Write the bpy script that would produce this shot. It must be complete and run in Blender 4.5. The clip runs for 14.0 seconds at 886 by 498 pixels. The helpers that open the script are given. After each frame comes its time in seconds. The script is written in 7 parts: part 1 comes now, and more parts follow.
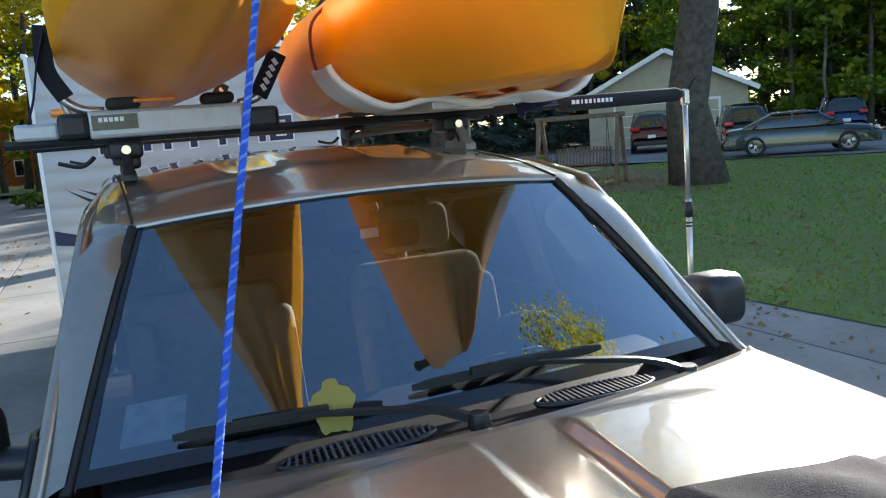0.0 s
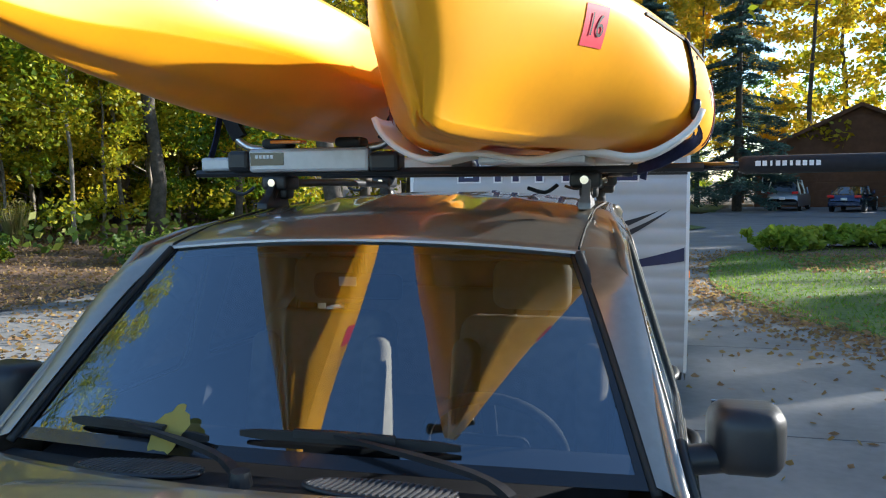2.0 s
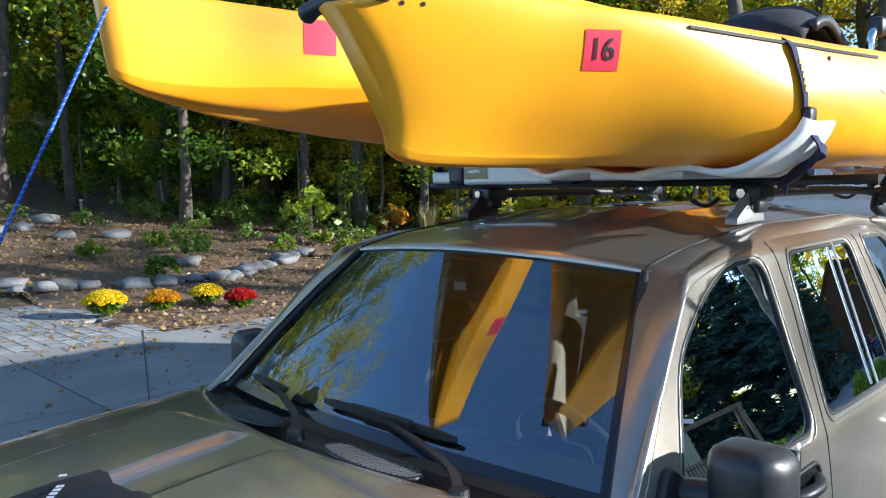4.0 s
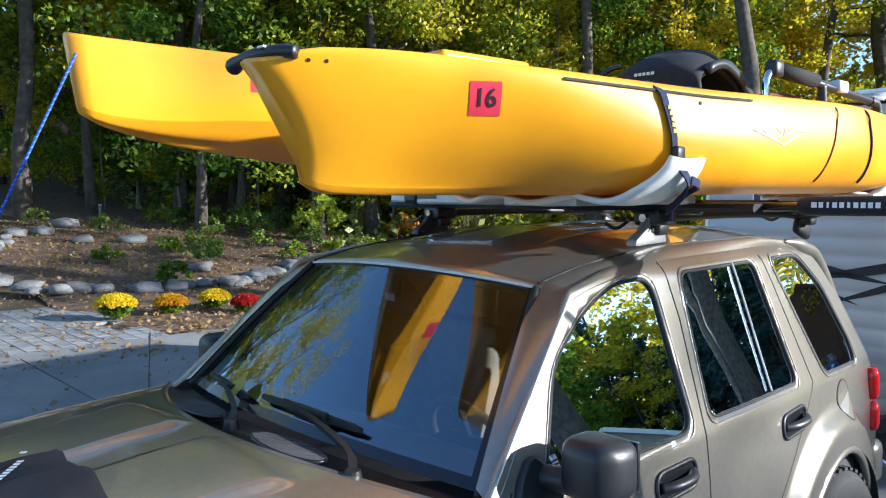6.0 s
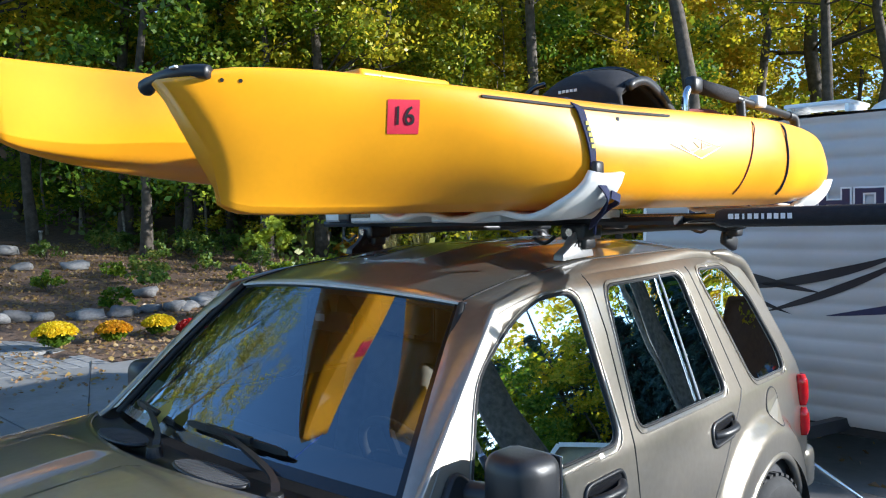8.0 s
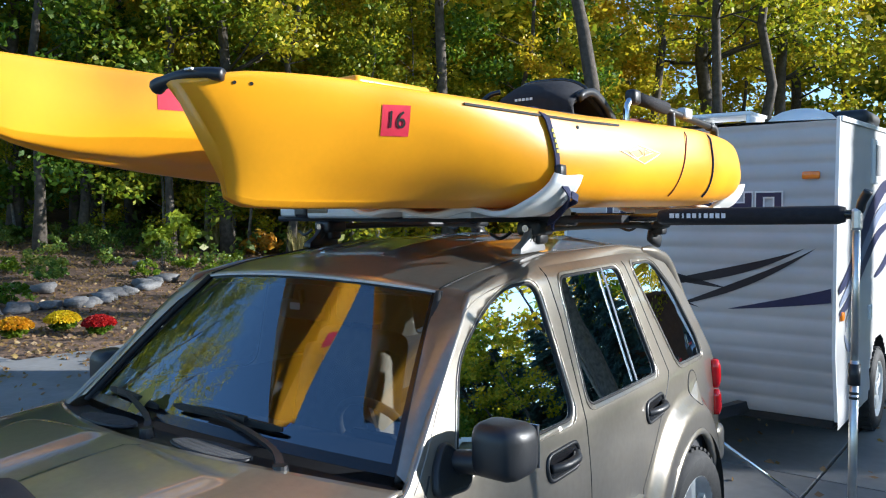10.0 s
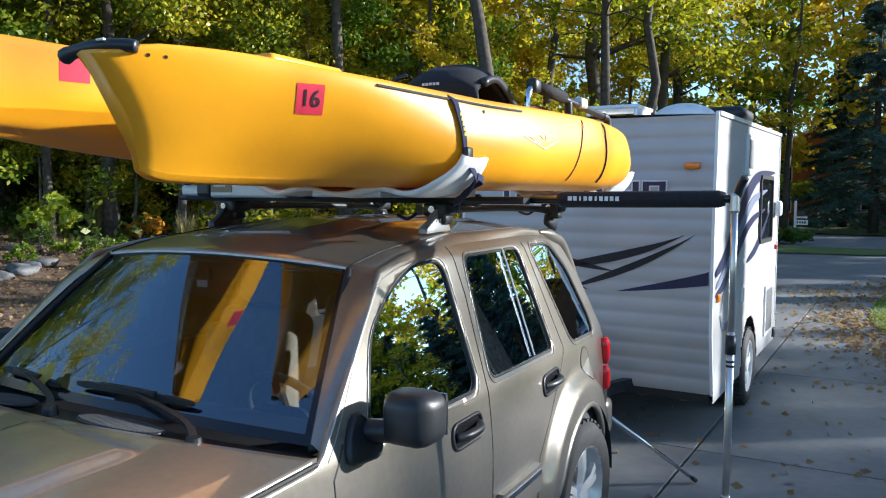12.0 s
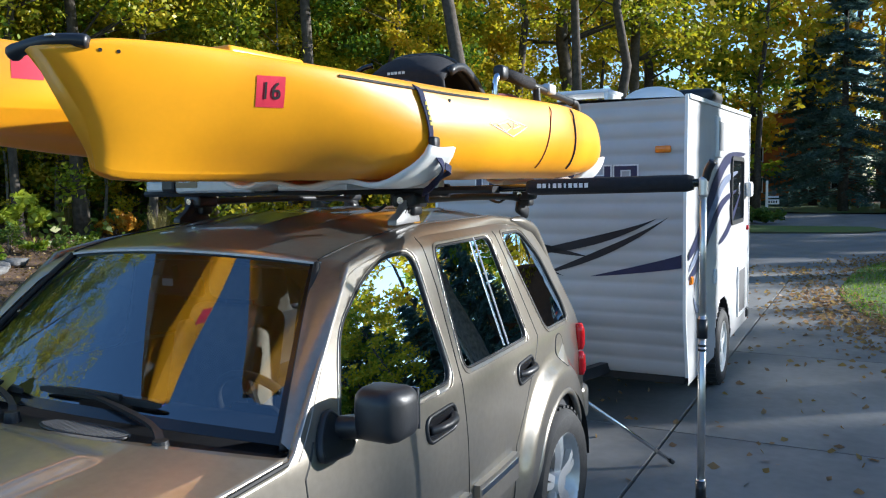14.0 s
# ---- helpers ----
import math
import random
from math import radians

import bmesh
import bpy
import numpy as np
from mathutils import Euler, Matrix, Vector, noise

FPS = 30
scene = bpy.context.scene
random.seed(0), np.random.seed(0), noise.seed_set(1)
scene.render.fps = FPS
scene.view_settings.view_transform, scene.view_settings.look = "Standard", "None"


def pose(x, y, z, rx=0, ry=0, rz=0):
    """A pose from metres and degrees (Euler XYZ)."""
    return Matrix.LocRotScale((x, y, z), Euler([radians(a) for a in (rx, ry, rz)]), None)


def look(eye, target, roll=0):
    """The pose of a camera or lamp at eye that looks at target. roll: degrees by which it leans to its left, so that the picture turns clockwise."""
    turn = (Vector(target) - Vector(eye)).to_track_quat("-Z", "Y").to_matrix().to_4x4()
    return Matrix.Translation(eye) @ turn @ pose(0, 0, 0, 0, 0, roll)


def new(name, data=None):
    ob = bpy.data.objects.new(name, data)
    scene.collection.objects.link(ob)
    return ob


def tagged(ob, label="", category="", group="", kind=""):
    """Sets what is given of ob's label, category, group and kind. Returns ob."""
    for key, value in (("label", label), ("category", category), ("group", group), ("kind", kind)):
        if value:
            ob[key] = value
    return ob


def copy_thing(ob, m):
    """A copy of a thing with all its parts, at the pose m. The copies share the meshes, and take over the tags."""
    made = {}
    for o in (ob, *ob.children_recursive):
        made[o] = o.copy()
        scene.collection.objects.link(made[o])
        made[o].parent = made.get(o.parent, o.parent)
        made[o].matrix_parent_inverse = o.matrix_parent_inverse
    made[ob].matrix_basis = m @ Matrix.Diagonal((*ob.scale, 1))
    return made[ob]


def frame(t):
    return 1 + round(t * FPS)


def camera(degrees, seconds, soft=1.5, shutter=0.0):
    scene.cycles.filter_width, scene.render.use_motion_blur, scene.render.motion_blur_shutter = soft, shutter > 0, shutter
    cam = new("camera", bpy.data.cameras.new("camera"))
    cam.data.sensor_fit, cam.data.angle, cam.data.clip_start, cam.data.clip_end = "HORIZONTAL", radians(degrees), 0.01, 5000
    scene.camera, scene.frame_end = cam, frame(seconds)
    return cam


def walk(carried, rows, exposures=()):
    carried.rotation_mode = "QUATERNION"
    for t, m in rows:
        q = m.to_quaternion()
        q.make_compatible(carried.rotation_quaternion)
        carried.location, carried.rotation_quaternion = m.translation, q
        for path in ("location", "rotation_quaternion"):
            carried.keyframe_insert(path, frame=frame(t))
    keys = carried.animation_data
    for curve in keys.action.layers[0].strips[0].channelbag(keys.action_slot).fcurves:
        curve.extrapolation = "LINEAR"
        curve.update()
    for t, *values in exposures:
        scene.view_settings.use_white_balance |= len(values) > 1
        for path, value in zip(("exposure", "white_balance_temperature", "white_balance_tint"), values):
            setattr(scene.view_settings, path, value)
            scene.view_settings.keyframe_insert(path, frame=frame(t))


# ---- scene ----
# exposure of the picture over the clip
EXPOSURES = [(0.0, 1.92, 6400, 8), (1.0, 1.98, 6350, 8), (2.0, 1.62, 6050, 8), (3.0, 1.6, 5800, 8), (5.5, 1.5, 5650, 8), (8.0, 1.36, 5650, 8), (11.0, 1.24, 5700, 8), (14.0, 1.18, 5700, 8)]

cam = camera(58.11, 14.0, 1.1)
# seconds, eye x y z, yaw, pitch, roll
PATH = [
    (0.0, -0.644, -0.929, 1.751, -22.83, -8.55, -4.66),
    (0.5, -0.292, -0.887, 1.753, -10.79, -7.48, -3.98),
    (1.0, 0.038, -0.952, 1.762, -2.30, -6.19, -2.46),
    (1.5, 0.450, -1.033, 1.796, 6.46, -5.48, -1.26),
    (2.0, 0.760, -0.943, 1.759, 14.64, -4.73, -0.52),
    (2.5, 1.091, -0.966, 1.792, 23.62, -4.85, 0.10),
    (3.0, 1.359, -0.840, 1.772, 35.29, -4.72, -1.12),
    (5.5, 1.986, -0.595, 1.858, 49.69, -4.26, -0.76),
    (6.0, 2.099, -0.636, 1.849, 47.92, -3.96, -0.23),
    (6.5, 2.124, -0.621, 1.844, 46.96, -3.28, -0.19),
    (7.0, 2.119, -0.614, 1.843, 45.97, -2.83, -0.61),
    (7.5, 2.141, -0.594, 1.842, 45.31, -2.59, -0.99),
    (8.0, 2.157, -0.575, 1.844, 44.58, -2.63, -1.30),
    (10.5, 2.105, -0.930, 1.840, 35.59, -2.94, -0.03),
    (11.0, 2.091, -0.927, 1.835, 33.91, -3.05, 0.35),
    (11.5, 2.106, -0.967, 1.822, 31.65, -3.34, 0.58),
    (12.0, 2.127, -0.993, 1.815, 29.76, -3.76, 0.44),
    (12.5, 2.119, -0.983, 1.813, 29.33, -3.99, 0.25),
    (13.0, 2.131, -0.981, 1.810, 29.07, -4.26, -0.12),
    (13.5, 2.125, -0.961, 1.814, 28.57, -4.46, -0.57),
    (14.0, 2.134, -0.953, 1.823, 28.10, -4.62, -0.98),
]
walk(cam, [(t, pose(x, y, z, 0, 0, yaw) @ pose(0, 0, 0, 90 + pitch, 0, 0) @ pose(0, 0, 0, 0, 0, roll)) for t, x, y, z, yaw, pitch, roll in PATH], EXPOSURES)


# ---- world and sun ----
SUN_AZ, SUN_EL = radians(54), radians(17)       # azimuth from +y towards +x
world = bpy.data.worlds.new("sky")
scene.world = world
world.use_nodes = True
sky = world.node_tree.nodes.new("ShaderNodeTexSky")
sky.sky_type, sky.sun_disc = "NISHITA", False
sky.sun_elevation, sky.sun_rotation = SUN_EL, SUN_AZ
sky.air_density, sky.dust_density, sky.ozone_density = 1.0, 0.3, 3.0
world.node_tree.links.new(sky.outputs[0], world.node_tree.nodes["Background"].inputs[0])
world.node_tree.nodes["Background"].inputs[1].default_value = 0.115
sun = new("sun", bpy.data.lights.new("sun", "SUN"))
sun.data.energy, sun.data.angle, sun.data.color = 5.0, radians(0.6), (1.0, 0.93, 0.83)
sun.matrix_world = look((math.sin(SUN_AZ) * math.cos(SUN_EL) * 60, math.cos(SUN_AZ) * math.cos(SUN_EL) * 60, math.sin(SUN_EL) * 60), (0, 0, 0))


# ---- materials ----
def material(name, color, rough=0.6, metal=0.0, var=0.15, scale=8.0, fine=0.0, bump=0.0, coat=0.0, spec=0.5, second=None, per=0.0, detail=6.0, through_light=0.0):
    """A principled surface: two scales of variation, optional bump, coat, second colour and variation from piece to piece."""
    m = bpy.data.materials.new(name)
    m.use_nodes = True
    nt = m.node_tree
    n, l = nt.nodes, nt.links
    b = n["Principled BSDF"]
    b.inputs["Roughness"].default_value, b.inputs["Metallic"].default_value = rough, metal
    b.inputs["Coat Weight"].default_value, b.inputs["Coat Roughness"].default_value = coat, 0.04
    b.inputs["Specular IOR Level"].default_value = spec
    tc = n.new("ShaderNodeTexCoord")
    t1 = n.new("ShaderNodeTexNoise")
    t1.inputs["Scale"].default_value, t1.inputs["Detail"].default_value = scale, detail
    l.new(tc.outputs["Object"], t1.inputs["Vector"])
    ramp = n.new("ShaderNodeValToRGB")
    c2 = second or tuple(max(0, c * (1 - var)) for c in color)
    c1 = color if second else tuple(min(1, c * (1 + var)) for c in color)
    ramp.color_ramp.elements[0].position, ramp.color_ramp.elements[1].position = 0.32, 0.68
    ramp.color_ramp.elements[0].color, ramp.color_ramp.elements[1].color = (*c2, 1), (*c1, 1)
    l.new(t1.outputs["Fac"], ramp.inputs["Fac"])
    out = ramp.outputs["Color"]
    if fine:
        t2 = n.new("ShaderNodeTexNoise")
        t2.inputs["Scale"].default_value, t2.inputs["Detail"].default_value = scale * 14, 3
        l.new(tc.outputs["Object"], t2.inputs["Vector"])
        mr = n.new("ShaderNodeMapRange")
        mr.inputs["To Min"].default_value, mr.inputs["To Max"].default_value = 1 - fine, 1 + fine
        l.new(t2.outputs["Fac"], mr.inputs["Value"])
        mx = n.new("ShaderNodeMix")
        mx.data_type, mx.blend_type = "RGBA", "MULTIPLY"
        mx.inputs["Factor"].default_value = 1.0
        l.new(out, mx.inputs["A"]), l.new(mr.outputs[0], mx.inputs["B"])
        out = mx.outputs["Result"]
    if per:
        oi = n.new("ShaderNodeObjectInfo")
        hs = n.new("ShaderNodeHueSaturation")
        m1, m2 = n.new("ShaderNodeMapRange"), n.new("ShaderNodeMapRange")
        m1.inputs["To Min"].default_value, m1.inputs["To Max"].default_value = 1 - per, 1 + per
        m2.inputs["To Min"].default_value, m2.inputs["To Max"].default_value = 0.5 - per * 0.06, 0.5 + per * 0.06
        l.new(oi.outputs["Random"], m1.inputs["Value"]), l.new(oi.outputs["Random"], m2.inputs["Value"])
        l.new(m1.outputs[0], hs.inputs["Value"]), l.new(m2.outputs[0], hs.inputs["Hue"]), l.new(out, hs.inputs["Color"])
        out = hs.outputs["Color"]
    l.new(out, b.inputs["Base Color"])
    if bump:
        bp = n.new("ShaderNodeBump")
        bp.inputs["Strength"].default_value, bp.inputs["Distance"].default_value = min(1, bump), 0.01
        t3 = n.new("ShaderNodeTexNoise")
        t3.inputs["Scale"].default_value, t3.inputs["Detail"].default_value = scale * 6, 8
        l.new(tc.outputs["Object"], t3.inputs["Vector"])
        l.new(t3.outputs["Fac"], bp.inputs["Height"]), l.new(bp.outputs[0], b.inputs["Normal"])
    return m


def glass(name, tint, mirror=0.08, see=0.9):
    """A thin pane: clear with a tint, with the gloss of glass on it."""
    m = bpy.data.materials.new(name)
    m.use_nodes = True
    n, l = m.node_tree.nodes, m.node_tree.links
    n.remove(n["Principled BSDF"])
    tr, gl, mix, fr = n.new("ShaderNodeBsdfTransparent"), n.new("ShaderNodeBsdfGlossy"), n.new("ShaderNodeMixShader"), n.new("ShaderNodeFresnel")
    tr.inputs[0].default_value = (*tint, 1)
    gl.inputs["Roughness"].default_value = 0.01
    gl.inputs[0].default_value = (0.80, 0.91, 1.0, 1)
    fr.inputs["IOR"].default_value = mirror
    l.new(fr.outputs[0], mix.inputs[0]), l.new(tr.outputs[0], mix.inputs[1]), l.new(gl.outputs[0], mix.inputs[2])
    l.new(mix.outputs[0], n["Material Output"].inputs["Surface"])
    return m


def leaf_material(name, greens):
    """Thin leaves that let light through; the hue goes from leaf to leaf and from tree to tree."""
    m = bpy.data.materials.new(name)
    m.use_nodes = True
    n, l = m.node_tree.nodes, m.node_tree.links
    n.remove(n["Principled BSDF"])
    geo, oi = n.new("ShaderNodeNewGeometry"), n.new("ShaderNodeObjectInfo")
    add = n.new("ShaderNodeMath")
    add.operation = "MULTIPLY_ADD"
    add.inputs[1].default_value = 0.55
    mul = n.new("ShaderNodeMath")
    mul.operation = "MULTIPLY"
    mul.inputs[1].default_value = 0.45
    l.new(oi.outputs["Random"], mul.inputs[0])
    l.new(geo.outputs["Random Per Island"], add.inputs[0]), l.new(mul.outputs[0], add.inputs[2])
    ramp = n.new("ShaderNodeValToRGB")
    while len(ramp.color_ramp.elements) < len(greens):
        ramp.color_ramp.elements.new(0.5)
    for i, (e, c) in enumerate(zip(ramp.color_ramp.elements, greens)):
        e.position, e.color = i / (len(greens) - 1), (*c, 1)
    l.new(add.outputs[0], ramp.inputs[0])
    d, t, mx, gl, m2 = n.new("ShaderNodeBsdfDiffuse"), n.new("ShaderNodeBsdfTranslucent"), n.new("ShaderNodeMixShader"), n.new("ShaderNodeBsdfGlossy"), n.new("ShaderNodeMixShader")
    gl.inputs["Roughness"].default_value = 0.45
    m2.inputs[0].default_value = 0.025
    mx.inputs[0].default_value = 0.5
    l.new(ramp.outputs[0], d.inputs[0]), l.new(ramp.outputs[0], t.inputs[0])
    l.new(d.outputs[0], mx.inputs[1]), l.new(t.outputs[0], mx.inputs[2])
    l.new(mx.outputs[0], m2.inputs[1]), l.new(gl.outputs[0], m2.inputs[2])
    l.new(m2.outputs[0], n["Material Output"].inputs["Surface"])
    return m


def let_through(m, color, amount):
    """Adds light that seeps through a thin moulded skin."""
    n, l = m.node_tree.nodes, m.node_tree.links
    t, mix = n.new("ShaderNodeBsdfTranslucent"), n.new("ShaderNodeMixShader")
    t.inputs[0].default_value = (*color, 1)
    mix.inputs[0].default_value = amount
    l.new(n["Principled BSDF"].outputs[0], mix.inputs[1]), l.new(t.outputs[0], mix.inputs[2])
    l.new(mix.outputs[0], n["Material Output"].inputs["Surface"])
    return m


PAINT = material("champagne_paint", (0.345, 0.31, 0.26), 0.29, 0.68, 0.05, 40, 0.06, coat=1.0)
PAINT.node_tree.nodes["Principled BSDF"].inputs["Coat IOR"].default_value = 1.5


def scuffed(m, color, z0, z1):
    """Pale scrapes along the bottom of a hull, where it has been dragged."""
    n, l = m.node_tree.nodes, m.node_tree.links
    b = n["Principled BSDF"]
    tc, sep, mp, nz = n.new("ShaderNodeTexCoord"), n.new("ShaderNodeSeparateXYZ"), n.new("ShaderNodeMapping"), n.new("ShaderNodeTexNoise")
    mp.inputs["Scale"].default_value = (9, 1.6, 9)
    nz.inputs["Scale"].default_value, nz.inputs["Detail"].default_value = 2.0, 8
    low, rough, mul, mix = n.new("ShaderNodeMapRange"), n.new("ShaderNodeMapRange"), n.new("ShaderNodeMath"), n.new("ShaderNodeMix")
    low.inputs["From Min"].default_value, low.inputs["From Max"].default_value = z1, z0
    rough.inputs["From Min"].default_value, rough.inputs["From Max"].default_value = 0.46, 0.66
    rough.inputs["To Max"].default_value = 0.6
    mul.operation, mix.data_type = "MULTIPLY", "RGBA"
    mix.inputs["B"].default_value = (*color, 1)
    l.new(tc.outputs["Object"], sep.inputs[0]), l.new(tc.outputs["Object"], mp.inputs[0]), l.new(mp.outputs[0], nz.inputs["Vector"])
    l.new(sep.outputs["Z"], low.inputs["Value"]), l.new(nz.outputs["Fac"], rough.inputs["Value"])
    l.new(low.outputs[0], mul.inputs[0]), l.new(rough.outputs[0], mul.inputs[1]), l.new(mul.outputs[0], mix.inputs["Factor"])
    l.new(b.inputs["Base Color"].links[0].from_socket, mix.inputs["A"])
    l.new(mix.outputs["Result"], b.inputs["Base Color"])
    return m


YELLOW = let_through(material("yellow_polyethylene", (0.95, 0.405, 0.001), 0.36, 0, 0.05, 5, 0.03, bump=0.02, spec=0.8), (0.95, 0.27, 0.001), 0.08)
SCUFFED = let_through(material("scuffed_yellow_polyethylene", (0.95, 0.405, 0.001), 0.36, 0, 0.05, 5, 0.03, bump=0.02, spec=0.8), (0.95, 0.27, 0.001), 0.08)
scuffed(SCUFFED, (0.72, 0.42, 0.26), 1.89, 2.0)
BLACK = material("black_plastic", (0.016, 0.017, 0.02), 0.42, 0, 0.2, 12, 0.1, bump=0.05)
SUNBLEACHED = material("sun_bleached_plastic", (0.075, 0.076, 0.08), 0.55, 0, 0.2, 20, 0.1)
RUBBER = material("black_rubber", (0.018, 0.018, 0.018), 0.7, 0, 0.2, 20, 0.1)
GLOSSBLACK = material("gloss_black", (0.012, 0.012, 0.014), 0.2, 0, 0.1, 10, coat=0.3)
FABRIC = material("black_fabric", (0.014, 0.014, 0.018), 0.85, 0, 0.2, 60, 0.25, bump=0.3)
ALU = material("brushed_aluminium", (0.62, 0.62, 0.62), 0.32, 0.9, 0.06, 30, 0.1)
SILVERPAINT = material("silver_plastic", (0.52, 0.53, 0.55), 0.4, 0.3, 0.06, 30, 0.05)
FOOTGREY = material("grey_cast_metal", (0.27, 0.27, 0.275), 0.45, 0.3, 0.1, 30, 0.08)
RIMSILVER = material("painted_alloy", (0.60, 0.61, 0.62), 0.33, 0.55, 0.05, 30, 0.05, coat=0.4)
CHROME = material("chrome", (0.75, 0.76, 0.78), 0.1, 1.0, 0.03, 10)
WHITEPLASTIC = material("white_plastic", (0.78, 0.77, 0.74), 0.35, 0, 0.05, 10, 0.03)
NAVY = material("navy_webbing", (0.012, 0.018, 0.07), 0.8, 0, 0.2, 60, 0.3, bump=0.3)
MAROON = material("maroon_cord", (0.16, 0.03, 0.03), 0.8, 0, 0.2, 60, 0.3)
ROPEBLUE = material("blue_rope_strand", (0.02, 0.09, 0.55), 0.6, 0, 0.25, 80, 0.2)
ROPEWHITE = material("pale_rope_strand", (0.16, 0.26, 0.66), 0.6, 0, 0.2, 80, 0.2)
PINK = material("pink_sticker", (0.72, 0.035, 0.07), 0.5, 0, 0.08, 30)
INK = material("black_ink", (0.012, 0.01, 0.012), 0.6, 0, 0.1, 30)
WHITEINK = material("white_ink", (0.8, 0.8, 0.82), 0.5, 0, 0.05, 30)
YELLOWINK = material("yellow_ink", (0.75, 0.6, 0.1), 0.6, 0, 0.05, 30)
NAVYINK = material("navy_vinyl", (0.014, 0.018, 0.07), 0.35, 0, 0.1, 20)
BLACKINK = material("black_vinyl", (0.015, 0.014, 0.02), 0.35, 0, 0.1, 20)
TAN = material("tan_upholstery", (0.36, 0.30, 0.23), 0.75, 0, 0.12, 30, 0.15, bump=0.2)
GREYCLOTH = material("grey_upholstery", (0.10, 0.095, 0.085), 0.85, 0, 0.15, 40, 0.2, bump=0.2)
DASH = material("dark_dashboard", (0.035, 0.036, 0.042), 0.6, 0, 0.1, 30, 0.1, bump=0.1)
TAIL = material("red_lens", (0.62, 0.01, 0.015), 0.12, 0, 0.1, 30, coat=0.6)
AMBER = material("amber_lens", (0.85, 0.22, 0.01), 0.2, 0, 0.1, 30, coat=0.4)
TYRE = material("tyre_rubber", (0.022, 0.022, 0.023), 0.75, 0, 0.25, 20, 0.2, bump=0.2)
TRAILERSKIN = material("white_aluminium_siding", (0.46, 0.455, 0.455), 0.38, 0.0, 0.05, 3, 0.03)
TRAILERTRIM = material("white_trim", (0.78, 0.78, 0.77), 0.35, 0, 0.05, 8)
CONCRETE = material("driveway_concrete", (0.20, 0.196, 0.187), 0.85, 0, 0.22, 0.9, 0.16, bump=0.35, per=0.06)
JOINT = material("dark_joint", (0.05, 0.045, 0.04), 0.95, 0, 0.3, 5, 0.2)
PAVER = material("grey_paver", (0.22, 0.217, 0.21), 0.9, 0, 0.15, 3, 0.12, bump=0.3, per=0.18)
MULCH = material("bark_mulch", (0.135, 0.08, 0.048), 0.95, 0, 0.4, 6, 0.5, bump=1.0)
FORESTFLOOR = material("forest_floor", (0.13, 0.075, 0.035), 0.95, 0, 0.5, 1.2, 0.5, bump=1.0, second=(0.05, 0.045, 0.02))
LAWN = material("lawn_soil", (0.085, 0.155, 0.022), 0.95, 0, 0.35, 0.7, 0.5, bump=1.0, second=(0.10, 0.115, 0.03))
ASPHALT = material("road_asphalt", (0.17, 0.17, 0.175), 0.9, 0, 0.12, 1.2, 0.15, bump=0.4)
BARK = material("tree_bark", (0.085, 0.07, 0.055), 0.95, 0, 0.4, 7, 0.4, bump=1.0)
PALEBARK = material("pale_bark", (0.2, 0.175, 0.14), 0.9, 0, 0.4, 8, 0.4, bump=0.8)
STONE = material("field_stone", (0.17, 0.165, 0.16), 0.9, 0, 0.2, 5, 0.2, bump=0.6, per=0.3)
WOODGREY = material("weathered_wood", (0.17, 0.11, 0.075), 0.85, 0, 0.25, 10, 0.2, bump=0.4)
HOUSEBROWN = material("brown_siding", (0.16, 0.07, 0.035), 0.85, 0, 0.15, 3, 0.1, bump=0.2)
HOUSETAN = material("tan_siding", (0.42, 0.38, 0.28), 0.8, 0, 0.08, 3, 0.08)
HOUSEORANGE = material("orange_siding", (0.42, 0.13, 0.03), 0.85, 0, 0.12, 3, 0.1)
SHINGLE = material("grey_shingle", (0.12, 0.11, 0.105), 0.9, 0, 0.25, 4, 0.3, bump=0.4)
CARDARK = material("dark_green_paint", (0.018, 0.03, 0.03), 0.25, 0.4, 0.1, 20, coat=0.9)
CARBLUE = material("navy_car_paint", (0.02, 0.035, 0.09), 0.25, 0.4, 0.1, 20, coat=0.9)
CARSILVER = material("silver_car_paint", (0.42, 0.43, 0.44), 0.3, 0.7, 0.05, 20, coat=0.8)
CARRED = material("maroon_car_paint", (0.10, 0.015, 0.012), 0.3, 0.3, 0.1, 20, coat=0.8)
DARKGLASS = material("dark_window", (0.012, 0.014, 0.016), 0.03, 0, 0.05, 10, spec=0.8)
WINDSCREEN = glass("windscreen_glass", (0.36, 0.41, 0.43), 2.7)
SIDEGLASS = glass("side_glass", (0.12, 0.135, 0.135), 1.56)
PRIVACY = glass("privacy_glass", (0.03, 0.032, 0.032), 1.5)
LEAF = leaf_material("maple_leaves", [(0.09, 0.16, 0.010), (0.24, 0.29, 0.014), (0.45, 0.42, 0.016), (0.64, 0.49, 0.02), (0.68, 0.41, 0.02)])
LEAFGREEN = leaf_material("green_leaves", [(0.04, 0.10, 0.009), (0.10, 0.19, 0.013), (0.22, 0.29, 0.016), (0.42, 0.40, 0.02)])
LEAFGOLD = leaf_material("golden_leaves", [(0.30, 0.29, 0.022), (0.54, 0.43, 0.022), (0.72, 0.48, 0.02), (0.74, 0.38, 0.015)])
NEEDLE = leaf_material("spruce_needles", [(0.055, 0.105, 0.088), (0.09, 0.16, 0.135), (0.15, 0.235, 0.20)])
UNDERGROWTH = leaf_material("undergrowth_leaves", [(0.04, 0.10, 0.015), (0.10, 0.18, 0.028), (0.19, 0.25, 0.04), (0.35, 0.30, 0.04)])
